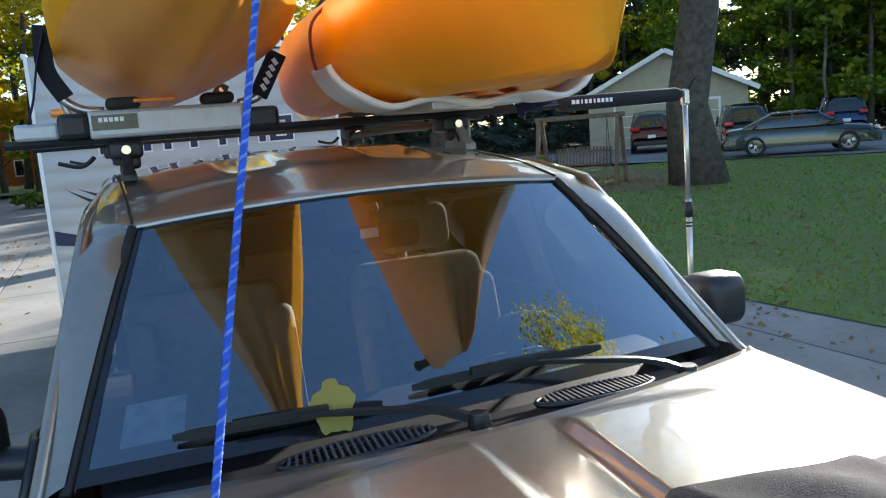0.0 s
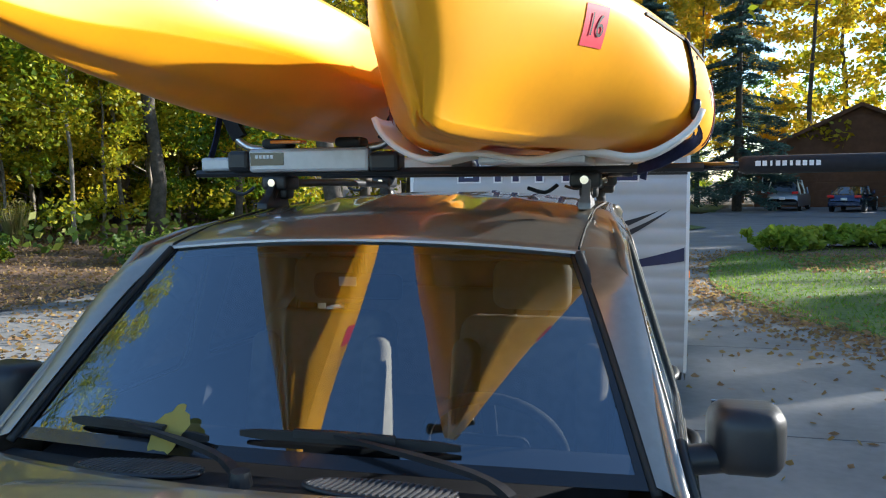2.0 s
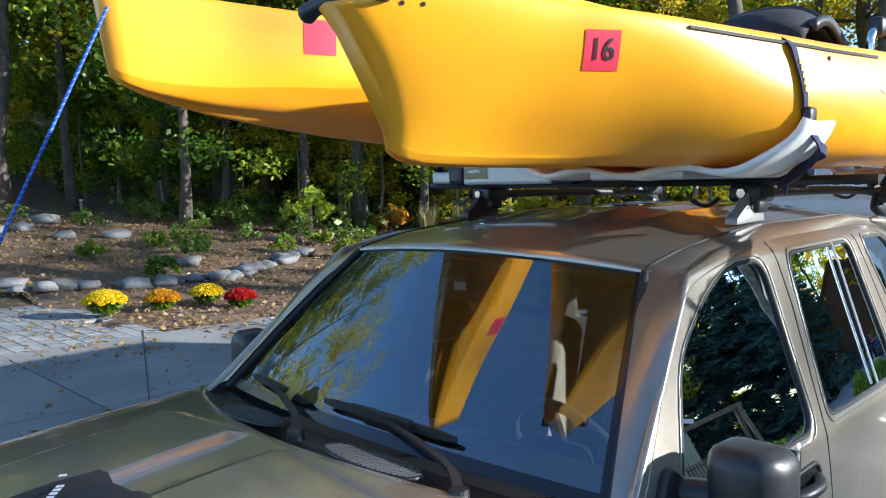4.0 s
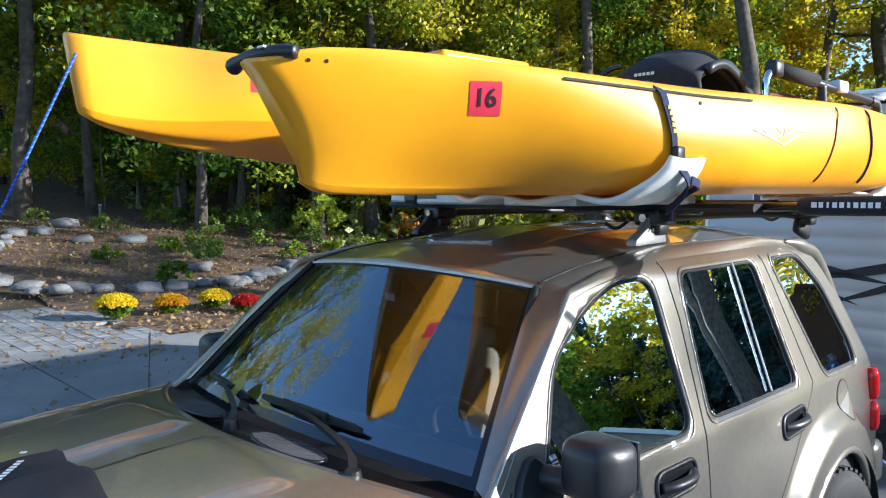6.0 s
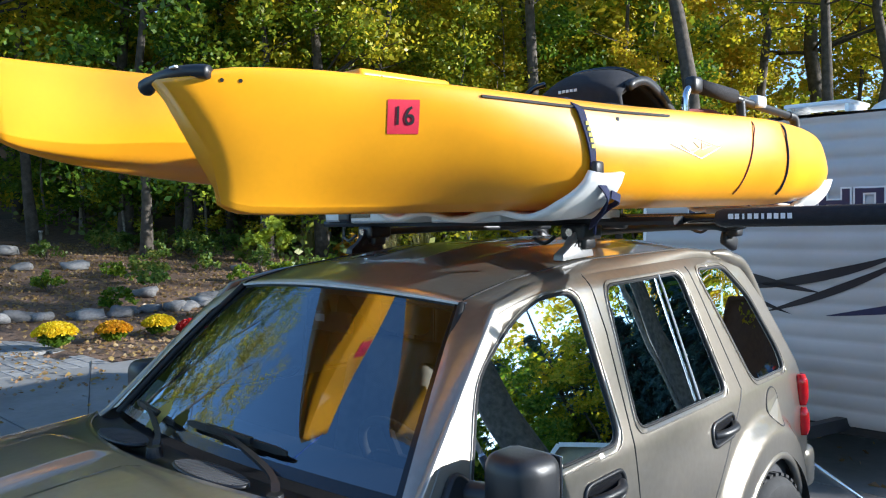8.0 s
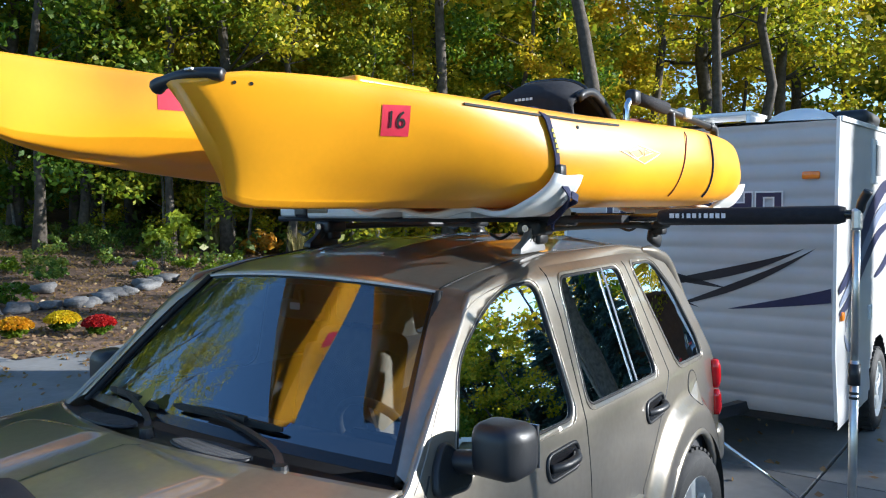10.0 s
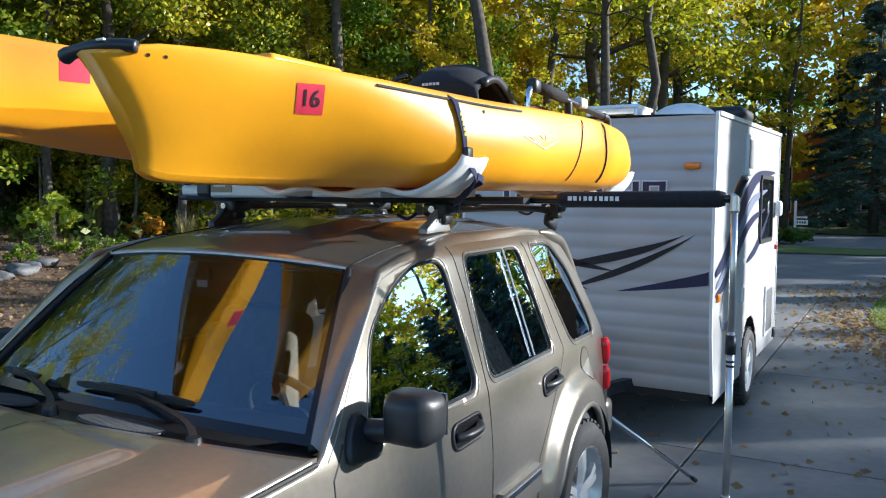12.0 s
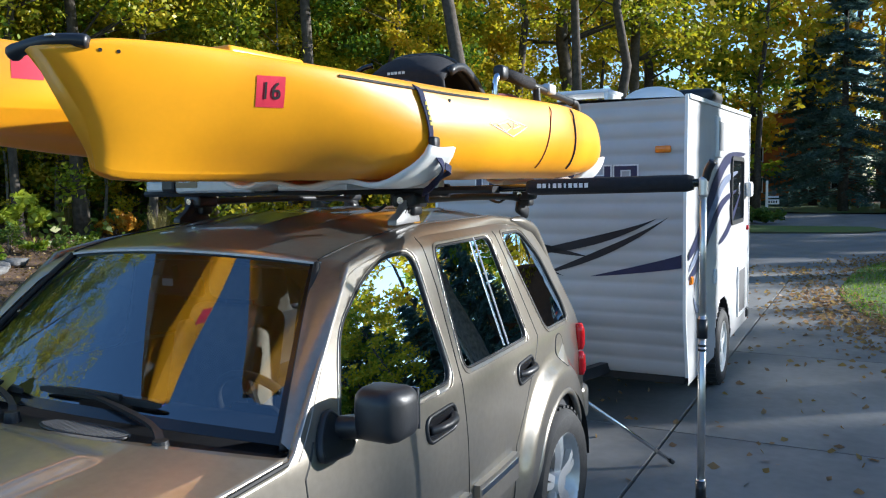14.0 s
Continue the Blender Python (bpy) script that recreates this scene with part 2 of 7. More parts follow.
GRASS = leaf_material("grass_blades", [(0.07, 0.16, 0.012), (0.11, 0.22, 0.018), (0.17, 0.28, 0.025), (0.27, 0.30, 0.05)])
DEADLEAF = leaf_material("fallen_leaves", [(0.15, 0.085, 0.045), (0.23, 0.135, 0.07), (0.30, 0.20, 0.115), (0.34, 0.24, 0.08), (0.19, 0.085, 0.045)])
MUMYELLOW = leaf_material("yellow_petals", [(0.75, 0.55, 0.005), (0.85, 0.66, 0.01), (0.8, 0.5, 0.005)])
MUMORANGE = leaf_material("amber_petals", [(0.6, 0.28, 0.005), (0.75, 0.42, 0.01), (0.5, 0.2, 0.005)])
MUMRED = leaf_material("red_petals", [(0.35, 0.01, 0.012), (0.5, 0.02, 0.015), (0.42, 0.015, 0.03)])
YELLOWLEAF = leaf_material("yellow_fallen_leaf", [(0.55, 0.44, 0.09), (0.58, 0.46, 0.12)])


# ---- builders ----
from mathutils.bvhtree import BVHTree

def finish(ob, mat, parent=None, smooth=True, label=""):
    if mat:
        ob.data.materials.append(mat)
    if smooth:
        for p in ob.data.polygons:
            p.use_smooth = True
    if parent:
        ob.parent = parent
    if label:
        ob["label"] = label
    return ob


def part(name, bm, mat, parent=None, label="", smooth=False):
    """Links a bmesh as one mesh object under a thing or a part."""
    me = bpy.data.meshes.new(name)
    bm.normal_update()
    bm.to_mesh(me)
    bm.free()
    return finish(new(name, me), mat, parent, smooth, label)


def thing(name, label, category, group="", m=None):
    ob = tagged(new(name), label, category, group)
    if m:
        ob.matrix_basis = m
    return ob


def auto(ob, angle=40):
    """Sharp edges past an angle, smooth ones below it."""
    me = ob.data
    for p in me.polygons:
        p.use_smooth = True
    bm = bmesh.new()
    bm.from_mesh(me)
    for e in bm.edges:
        if len(e.link_faces) == 2 and e.calc_face_angle(0) > radians(angle):
            e.smooth = False
    bm.to_mesh(me)
    bm.free()
    return ob


def box(size, at=(0, 0, 0), bevel=0.0, rot=None, bm=None, segments=2):
    """A box with rounded edges, added to bm."""
    b = bmesh.new()
    bmesh.ops.create_cube(b, size=1, matrix=Matrix.Diagonal((*size, 1)))
    if bevel:
        bmesh.ops.bevel(b, geom=b.edges[:], offset=bevel, segments=segments, affect="EDGES", profile=0.5)
    b.transform(Matrix.Translation(at) @ (rot.to_4x4() if rot else Matrix()))
    return merge(bm, b)


def merge(bm, b):
    if bm is None:
        return b
    me = bpy.data.meshes.new("tmp")
    b.to_mesh(me)
    b.free()
    bm.from_mesh(me)
    bpy.data.meshes.remove(me)
    return bm


def grid_mesh(fn, nu, nv, mask=None, bm=None, close_u=False):
    """Quads over fn(u, v), u and v from 0 to 1; mask(u, v) at a face's middle keeps it."""
    bm = bm or bmesh.new()
    vs = [[bm.verts.new(fn(i / nu, j / nv)) for j in range(nv + 1)] for i in range(nu + (0 if close_u else 1))]
    for i in range(nu):
        for j in range(nv):
            if mask is None or mask((i + 0.5) / nu, (j + 0.5) / nv):
                k = (i + 1) % len(vs)
                bm.faces.new((vs[i][j], vs[k][j], vs[k][j + 1], vs[i][j + 1]))
    bmesh.ops.delete(bm, geom=[v for v in bm.verts if not v.link_faces], context="VERTS")
    return bm


def frames_along(points, closed=False):
    """Tangent, side and up at each point of a path."""
    pts = [Vector(p) for p in points]
    out, side = [], None
    for i, p in enumerate(pts):
        a = pts[i - 1] if (i or closed) else p
        b = pts[(i + 1) % len(pts)] if (i + 1 < len(pts) or closed) else p
        t = (b - a).normalized()
        if side is None:
            side = t.cross(Vector((0, 0, 1)))
            if side.length < 1e-3:
                side = t.cross(Vector((1, 0, 0)))
        side = (side - t * side.dot(t)).normalized()
        out.append((p, t, side, side.cross(t)))
    return out


def sweep(points, section, closed=False, bm=None, caps=True, radii=None):
    """Carries a closed section (list of side, up offsets) along a path."""
    bm = bm or bmesh.new()
    rings = []
    for i, (p, t, s, u) in enumerate(frames_along(points, closed)):
        r = radii[i] if radii else 1
        rings.append([bm.verts.new(p + s * a * r + u * b * r) for a, b in section])
    k = len(section)
    for i in range(len(rings) - (0 if closed else 1)):
        a, b = rings[i], rings[(i + 1) % len(rings)]
        for j in range(k):
            bm.faces.new((a[j], b[j], b[(j + 1) % k], a[(j + 1) % k]))
    if caps and not closed:
        bm.faces.new(rings[0])
        bm.faces.new(rings[-1][::-1])
    return bm


def circle(r, n=10, sx=1.0):
    return [(math.cos(2 * math.pi * i / n) * r * sx, math.sin(2 * math.pi * i / n) * r) for i in range(n)]


def rect(w, h):
    return [(-w / 2, -h / 2), (w / 2, -h / 2), (w / 2, h / 2), (-w / 2, h / 2)]


def smooth_path(points, n=6, closed=False):
    """A Catmull-Rom curve through the points."""
    p = [Vector(q) for q in points]
    out, m = [], len(p)
    for i in range(m if closed else m - 1):
        a, b, c, d = (p[(i + k) % m] if closed else p[min(max(i + k, 0), m - 1)] for k in (-1, 0, 1, 2))
        for j in range(n):
            t = j / n
            out.append(0.5 * (2 * b + (c - a) * t + (2 * a - 5 * b + 4 * c - d) * t * t + (3 * b - a - 3 * c + d) * t ** 3))
    if not closed:
        out.append(p[-1])
    return out


def lerp(a, b, t):
    return a + (b - a) * t


def table(x, rows):
    """Linear reading of rows of (x, value)."""
    return float(np.interp(x, [r[0] for r in rows], [r[1] for r in rows]))


def curve_of(x, rows):
    """Smooth reading of rows of (x, value), with no overshoot."""
    n = len(rows)
    if x <= rows[0][0]:
        return rows[0][1]
    if x >= rows[-1][0]:
        return rows[-1][1]
    d = [(rows[i + 1][1] - rows[i][1]) / (rows[i + 1][0] - rows[i][0]) for i in range(n - 1)]

    def slope(i):
        if i == 0 or i == n - 1:
            return d[0] if i == 0 else d[-1]
        return 2 * d[i - 1] * d[i] / (d[i - 1] + d[i]) if d[i - 1] * d[i] > 0 else 0.0
    for i in range(n - 1):
        x0, x1 = rows[i][0], rows[i + 1][0]
        if x <= x1:
            h = x1 - x0
            t = (x - x0) / h
            return rows[i][1] * (1 + 2 * t) * (1 - t) ** 2 + slope(i) * h * t * (1 - t) ** 2 + rows[i + 1][1] * t * t * (3 - 2 * t) + slope(i + 1) * h * t * t * (t - 1)


def inside(poly, x, y):
    r = False
    for (x0, y0), (x1, y1) in zip(poly, poly[1:] + poly[:1]):
        if (y0 > y) != (y1 > y) and x < (x1 - x0) * (y - y0) / (y1 - y0) + x0:
            r = not r
    return r


def round_poly(poly, r, n=5):
    """A polygon with rounded corners."""
    out = []
    for i, p in enumerate(poly):
        a, p, b = Vector(poly[i - 1]), Vector(p), Vector(poly[(i + 1) % len(poly)])
        rr = min(r, (a - p).length * 0.45, (b - p).length * 0.45)
        s, e = p + (a - p).normalized() * rr, p + (b - p).normalized() * rr
        for k in range(n + 1):
            t = k / n
            out.append(tuple((1 - t) ** 2 * s + 2 * t * (1 - t) * p + t * t * e))
    return out


def dense(poly, step):
    """A closed outline with points at most a step apart."""
    out = []
    for a, b in zip(poly, poly[1:] + poly[:1]):
        a, b = Vector(a), Vector(b)
        k = max(1, int((b - a).length / step))
        out += [tuple(a.lerp(b, i / k)) for i in range(k)]
    return out


def fill_outline(outline, fn, bm=None):
    """Fills a flat outline (a, b) and carries it through fn(a, b) into space."""
    bm = bm or bmesh.new()
    tmp = bmesh.new()
    vs = [tmp.verts.new((a, b, 0)) for a, b in outline]
    f = tmp.faces.new(vs)
    bmesh.ops.triangulate(tmp, faces=[f])
    for v in tmp.verts:
        v.co = fn(v.co.x, v.co.y)
    return merge(bm, tmp)


def letters(text, size, m, mat, parent, name="lettering", squeeze=1.0):
    """Raised lettering as a mesh."""
    cu = bpy.data.curves.new("tmp", "FONT")
    cu.body, cu.size, cu.extrude, cu.align_x, cu.align_y, cu.offset = text, size, 0.0, "CENTER", "CENTER", size * 0.002
    cu.fill_mode = "FRONT"
    tmp = new("tmp", cu)
    bpy.context.view_layer.update()
    me = bpy.data.meshes.new_from_object(tmp.evaluated_get(bpy.context.evaluated_depsgraph_get()))
    bpy.data.objects.remove(tmp)
    me.transform(m @ Matrix.Diagonal((squeeze, 1, 1, 1)))
    me.name = name
    return finish(new(name, me), mat, parent, False)


def drape(ob, bvh, gap, way):
    """Lays a thin mesh onto the surface behind it, seen along a way, keeping a small gap."""
    for v in ob.data.vertices:
        p = bvh.ray_cast(v.co - way * 0.3, way)[0]
        if p:
            v.co = p - way * gap


def solid(ob, depth, offset=-1):
    md = ob.modifiers.new("thickness", "SOLIDIFY")
    md.thickness, md.offset = depth, offset
    return ob


# ---- the car ----
BELT = [(-0.85, 0.70), (-0.6, 0.79), (0.0, 0.84), (0.6, 0.85), (1.5, 0.85), (2.34, 0.81), (3.05, 0.74), (3.4, 0.69)]
TOP = [(-0.85, 0.93), (-0.7, 0.985), (-0.3, 1.045), (0.2, 1.09), (0.60, 1.115), (0.64, 1.14), (1.10, 1.585), (1.3, 1.625), (1.7, 1.665), (2.4, 1.67), (2.75, 1.64), (2.95, 1.55), (3.30, 1.03), (3.40, 0.95)]
AXLES = (0.0, 2.65)


def side_x(y, z):
    """How far the car's flank stands out at y along it and z up."""
    x = curve_of(y, BELT)
    if z > 1.10:
        x -= (z - 1.10) * 0.31
        if z > 1.58:
            x -= (z - 1.58) ** 2 * 9
    else:
        x += 0.022 * math.sin(min(1, (1.10 - z) / 0.28) * math.pi / 2) - max(0, 0.62 - z) ** 2 * 1.2
    for a in AXLES:
        r = math.hypot(y - a, z - 0.37)
        x += 0.052 * (1 - min(1, max(0, (r - 0.55) / 0.07))) * min(1, max(0, (1.0 - z) / 0.06))
    return x


FRONT_WINDOW = round_poly([(0.835, 1.12), (0.968, 1.405), (1.15, 1.525), (1.30, 1.582), (1.495, 1.588), (1.525, 1.125)], 0.07)
REAR_WINDOW = round_poly([(1.635, 1.14), (1.665, 1.59), (2.225, 1.593), (2.335, 1.135)], 0.05)
QUARTER_WINDOW = round_poly([(2.62, 1.12), (2.375, 1.595), (2.66, 1.59), (2.86, 1.45), (3.03, 1.20), (3.045, 1.105)], 0.06)
WINDOWS = (("front_window", FRONT_WINDOW, SIDEGLASS), ("rear_window", REAR_WINDOW, PRIVACY), ("quarter_window", QUARTER_WINDOW, PRIVACY))


def flank_mask(y, z):
    if any(inside(w, y, z) for _, w, _ in WINDOWS):
        return False
    return all(math.hypot(y - a, z - 0.37) > 0.435 for a in AXLES)


def roof_z(x, y):
    edge = table(y, TOP)
    crown = curve_of(y, [(1.05, 0.025), (1.4, 0.05), (1.9, 0.055), (2.6, 0.05), (3.0, 0.02)])
    rib = 0.006 * sum(math.exp(-((abs(x) - c) / 0.018) ** 2) for c in (0.12, 0.32)) * min(1, max(0, (y - 1.35) / 0.15))
    return edge + crown * (1 - (x / 0.62) ** 2) + rib


def hood_z(x, y):
    edge = table(y, TOP) + 0.010
    z = edge + curve_of(y, [(-0.85, 0.05), (-0.3, 0.07), (0.4, 0.078)]) * (1 - (abs(x) / 0.86) ** 2.2)
    a = abs(x)
    lo, hi = lerp(0.05, 0.085, (y + 0.8) / 1.2), lerp(0.34, 0.47, (y + 0.8) / 1.2)
    up = min(1, max(0, (a - lo) / 0.02)) * (1 - min(1, max(0, (a - hi) / 0.035)))
    up = up * up * (3 - 2 * up) * min(1, max(0, (0.35 - y) / 0.05))
    return z + 0.020 * up


def screen(u, v, lift=0.0):
    """A point on the windscreen: u from -1 to 1 across, v from 0 to 1 up."""
    x = u * lerp(0.770, 0.580, v)
    y = lerp(0.672, 1.095, v) - 0.11 * (1 - u * u) * (1 - 0.45 * v)
    z = lerp(1.135, 1.575, v) + (1 - u * u) * (0.032 * v + 0.03 * (1 - v)) + 0.012 * math.sin(math.pi * v)
    return Vector((x, y, z)) + Vector((0, -0.70, 0.71)) * lift


def build_wheel(parent, x, y, name="wheel", radius=0.365, width=0.225, spokes=5, rim_mat=None):
    w = new(name)
    w.parent = parent
    w.matrix_basis = pose(x, y, radius, 0, 0, 0 if x > 0 else 180)
    prof = [(-width / 2, radius * 0.66), (-width / 2, radius * 0.90), (-width * 0.38, radius * 0.975), (-width * 0.2, radius), (width * 0.2, radius), (width * 0.38, radius * 0.975), (width / 2, radius * 0.90), (width / 2 + 0.004, radius * 0.76), (width / 2 - 0.01, radius * 0.66), (0, radius * 0.62)]
    bm = grid_mesh(lambda u, v: (prof[round(v * (len(prof) - 1))][0], math.cos(u * 2 * math.pi) * prof[round(v * (len(prof) - 1))][1], math.sin(u * 2 * math.pi) * prof[round(v * (len(prof) - 1))][1]), 40, len(prof) - 1, close_u=True)
    for k in range(40):
        a = k * math.pi / 20
        for sx in (-0.05, 0.05):
            box((0.07, 0.03, 0.012), (sx, math.cos(a) * radius, math.sin(a) * radius), 0, Euler((a + math.pi / 2, 0, 0)).to_matrix(), bm)
    auto(part("tyre", bm, TYRE, w))
    rim_mat = rim_mat or RIMSILVER
    rp = [(-0.03, radius * 0.30), (-0.06, radius * 0.55), (width * 0.36, radius * 0.60), (width * 0.46, radius * 0.665), (width * 0.44, radius * 0.68), (-0.05, radius * 0.64)]
    auto(part("rim", grid_mesh(lambda u, v: (rp[round(v * 5)][0], math.cos(u * 2 * math.pi) * rp[round(v * 5)][1], math.sin(u * 2 * math.pi) * rp[round(v * 5)][1]), 36, 5, close_u=True), rim_mat, w))
    for k in range(spokes):
        a = 2 * math.pi * k / spokes + 0.3
        bm = bmesh.new()
        for d in (-0.13, 0.13):
            b0, b1 = radius * 0.10, radius * 0.62
            sweep([(0.055, math.cos(a + d * 0.6) * b0, math.sin(a + d * 0.6) * b0), (0.07, math.cos(a + d) * b1 * 0.6, math.sin(a + d) * b1 * 0.6), (0.062, math.cos(a + d) * b1, math.sin(a + d) * b1)], rect(0.03, 0.035), bm=bm)
        auto(part("spoke", bm, rim_mat, w))
    bm = bmesh.new()
    bmesh.ops.create_cone(bm, cap_ends=True, segments=20, radius1=radius * 0.19, radius2=radius * 0.15, depth=0.05, matrix=Matrix.Translation((0.065, 0, 0)) @ Euler((0, math.pi / 2, 0)).to_matrix().to_4x4())
    auto(part("hub_cap", bm, rim_mat, w))
    bm = bmesh.new()
    bmesh.ops.create_cone(bm, cap_ends=True, segments=30, radius1=radius * 0.45, radius2=radius * 0.45, depth=0.02, matrix=Matrix.Translation((-0.04, 0, 0)) @ Euler((0, math.pi / 2, 0)).to_matrix().to_4x4())
    part("brake_disc", bm, BLACK, w)
    return w


def build_seat(parent, x, y):
    s = new("front_seat")
    s.parent = parent
    part("cushion", box((0.50, 0.52, 0.16), (x, y, 0.72), 0.06, segments=3), TAN, s, smooth=True)
    part("backrest", box((0.50, 0.15, 0.62), (x, y + 0.34, 1.00), 0.065, Euler((radians(-14), 0, 0)).to_matrix(), segments=4), TAN, s, smooth=True)
    for d in (-0.21, 0.21):
        part("bolster", box((0.10, 0.18, 0.46), (x + d, y + 0.30, 1.00), 0.045, Euler((radians(-14), 0, 0)).to_matrix(), segments=3), TAN, s, smooth=True)
    part("headrest", box((0.27, 0.10, 0.17), (x, y + 0.40, 1.41), 0.045, Euler((radians(-8), 0, 0)).to_matrix(), segments=4), TAN, s, smooth=True)
    for d in (-0.06, 0.06):
        part("headrest_post", sweep([(x + d, y + 0.40, 1.24), (x + d, y + 0.40, 1.36)], circle(0.006, 8)), CHROME, s)


def build_car():
    car = thing("sport_utility_car", "champagne metallic sport utility car with roof rails, parked on the driveway", "car")
    # flanks
    for sgn, nm in ((1, "side_panel"), (-1, "side_panel")):
        def fl(u, v, sgn=sgn):
            y = lerp(-0.85, 3.38, u)
            z = lerp(0.40, table(y, TOP), v)
            return (sgn * side_x(y, z), y, z)
        bm = grid_mesh(fl, 230, 64, lambda u, v: flank_mask(lerp(-0.85, 3.38, u), lerp(0.40, table(lerp(-0.85, 3.38, u), TOP), v)))
        rims = [Vector(p) for _, w, _ in WINDOWS for p in dense(w, 0.006)]
        for v in bm.verts:
            if v.is_boundary and v.co.z < table(v.co.y, TOP) - 0.012:
                q = min(rims, key=lambda r: (r.x - v.co.y) ** 2 + (r.y - v.co.z) ** 2)
                if math.hypot(q.x - v.co.y, q.y - v.co.z) < 0.03:
                    v.co = (sgn * side_x(q.x, q.y), q.x, q.y)
        if sgn < 0:
            bmesh.ops.reverse_faces(bm, faces=bm.faces[:])
        solid(part(nm, bm, PAINT, car, smooth=True), 0.02, -1)
        part("door_trim", grid_mesh(lambda u, v, s=sgn: (s * (side_x(lerp(0.80, 2.95, u), lerp(0.55, 1.13, v)) - 0.045), lerp(0.80, 2.95, u), lerp(0.55, 1.13, v)), 20, 6), DASH, car, smooth=True)
        part("door_sill", grid_mesh(lambda u, v, s=sgn: (s * (side_x(lerp(0.80, 2.95, u), 1.13) - lerp(0.047, 0.0225, v)), lerp(0.80, 2.95, u), 1.13 - 0.01 * v), 20, 1), DASH, car)
        # windows with seals
        for wname, poly, gm in WINDOWS:
            pane = part(wname, fill_outline(dense(poly, 0.06), lambda a, b, s=sgn: Vector((s * (side_x(a, b) - 0.008), a, b))), gm, car, smooth=True)
            pane.visible_shadow = False
            ring = [(sgn * (side_x(a, b) - 0.004), a, b) for a, b in dense(poly, 0.03)]
            part("window_seal", sweep(ring, circle(0.0065, 6), closed=True), RUBBER, pane, smooth=True)
            big = [(a + (a - sum(p[0] for p in poly) / len(poly)) * 0.05, b + (b - sum(p[1] for p in poly) / len(poly)) * 0.07) for a, b in dense(poly, 0.03)]
            part("window_lip", sweep([(sgn * (side_x(a, b) + 0.002), a, b) for a, b in big], circle(0.0022, 6), closed=True), PAINT, pane, smooth=True)
        bar = [(sgn * (side_x(lerp(2.05, 2.09, t), lerp(1.60, 1.15, t)) + 0.002), lerp(2.05, 2.09, t), lerp(1.60, 1.15, t)) for t in np.linspace(0, 1, 8)]
        part("window_divider", sweep(bar, circle(0.004, 6)), SILVERPAINT, car)
        # panel gaps
        for line in ([(0.66, 0.50), (0.66, 1.06)], [(0.66, 1.06), (0.72, 1.14)], [(1.585, 0.50), (1.585, 1.10), (1.60, 1.45), (1.58, 1.63)], [(2.06, 0.50), (2.08, 0.72), (2.30, 0.95), (2.42, 1.06), (2.47, 1.12), (2.345, 1.50), (2.30, 1.61)]):
            pts = smooth_path([(sgn * (side_x(a, b) - 0.002), a, b) for a, b in [tuple(Vector(p).lerp(Vector(q), k / 6)) for p, q in zip(line, line[1:]) for k in range(6)] + [line[-1]]], 1)
            part("panel_gap", sweep(pts, circle(0.0045, 5)), RUBBER, car)
        # roof side rail and windscreen pillar
        def inner(k):
            if k < 0.4:
                return screen(sgn * 1.010, k / 0.4, 0.022 * min(1, (1 - k / 0.4) * 4))
            y = lerp(1.10, 2.93, (k - 0.4) / 0.6)
            return Vector((sgn * 0.588, y, roof_z(0.588, y) + 0.001))

        def outer(k):
            y = lerp(0.645, 1.14, k / 0.4) if k < 0.4 else lerp(1.14, 2.94, (k - 0.4) / 0.6)
            z = curve_of(y, TOP) - 0.032
            return Vector((sgn * (side_x(y, z) + 0.0015), y, z))

        def band(u, v):
            p, q = inner(u), outer(u)
            w = min(1, max(0, (u - 0.32) / 0.16))
            n = Vector((sgn * 0.6, lerp(-0.45, 0.0, w), lerp(0.62, 0.80, w)))
            c = (p + q) / 2 + n * lerp(0.012, 0.022, w)
            return p * (1 - v) ** 2 + c * (2 * v * (1 - v)) + q * v * v
        bm = grid_mesh(band, 110, 10)
        if sgn > 0:
            bmesh.ops.reverse_faces(bm, faces=bm.faces[:])
        part("roof_pillar", bm, PAINT, car, smooth=True)
        path = smooth_path([(sgn * 0.607, 2.6, 1.648), (sgn * 0.597, 2.78, 1.615), (sgn * 0.60, 2.95, 1.525), (sgn * 0.64, 3.29, 1.03)], 6)
        part("rear_pillar", sweep(path, circle(0.034, 12, 1.1), radii=[0.05, 0.3, 0.5, 0.7, 0.85] + [1.0] * (len(path) - 5)), PAINT, car, smooth=True)
        part("screen_seal", sweep(smooth_path([tuple(screen(sgn * 1.008, v, 0.004)) for v in np.linspace(-0.02, 1.0, 14)], 3), circle(0.012, 8)), RUBBER, car, smooth=True)
        part("roof_seal", sweep(smooth_path([(sgn * 0.584, y, roof_z(0.584, y) + 0.001) for y in np.linspace(1.10, 2.90, 14).tolist()], 3), circle(0.0035, 6)), RUBBER, car, smooth=True)
        # moulding, handles, mirror, lamps
        bm = bmesh.new()
        for y0, y1 in ((0.75, 1.55), (1.62, 2.03)):
            sweep([(sgn * (side_x(y, 0.66) + 0.012), y, 0.66) for y in np.linspace(y0, y1, 8)], rect(0.03, 0.11), bm=bm)
        part("door_moulding", bm, PAINT, car)
        bm = bmesh.new()
        for y0, y1 in ((0.76, 1.54), (1.63, 2.02)):
            sweep([(sgn * (side_x(y, 0.69) + 0.026), y, 0.685) for y in np.linspace(y0, y1, 8)], rect(0.01, 0.022), bm=bm)
        part("moulding_strip", bm, CHROME, car, "bright chrome strip")
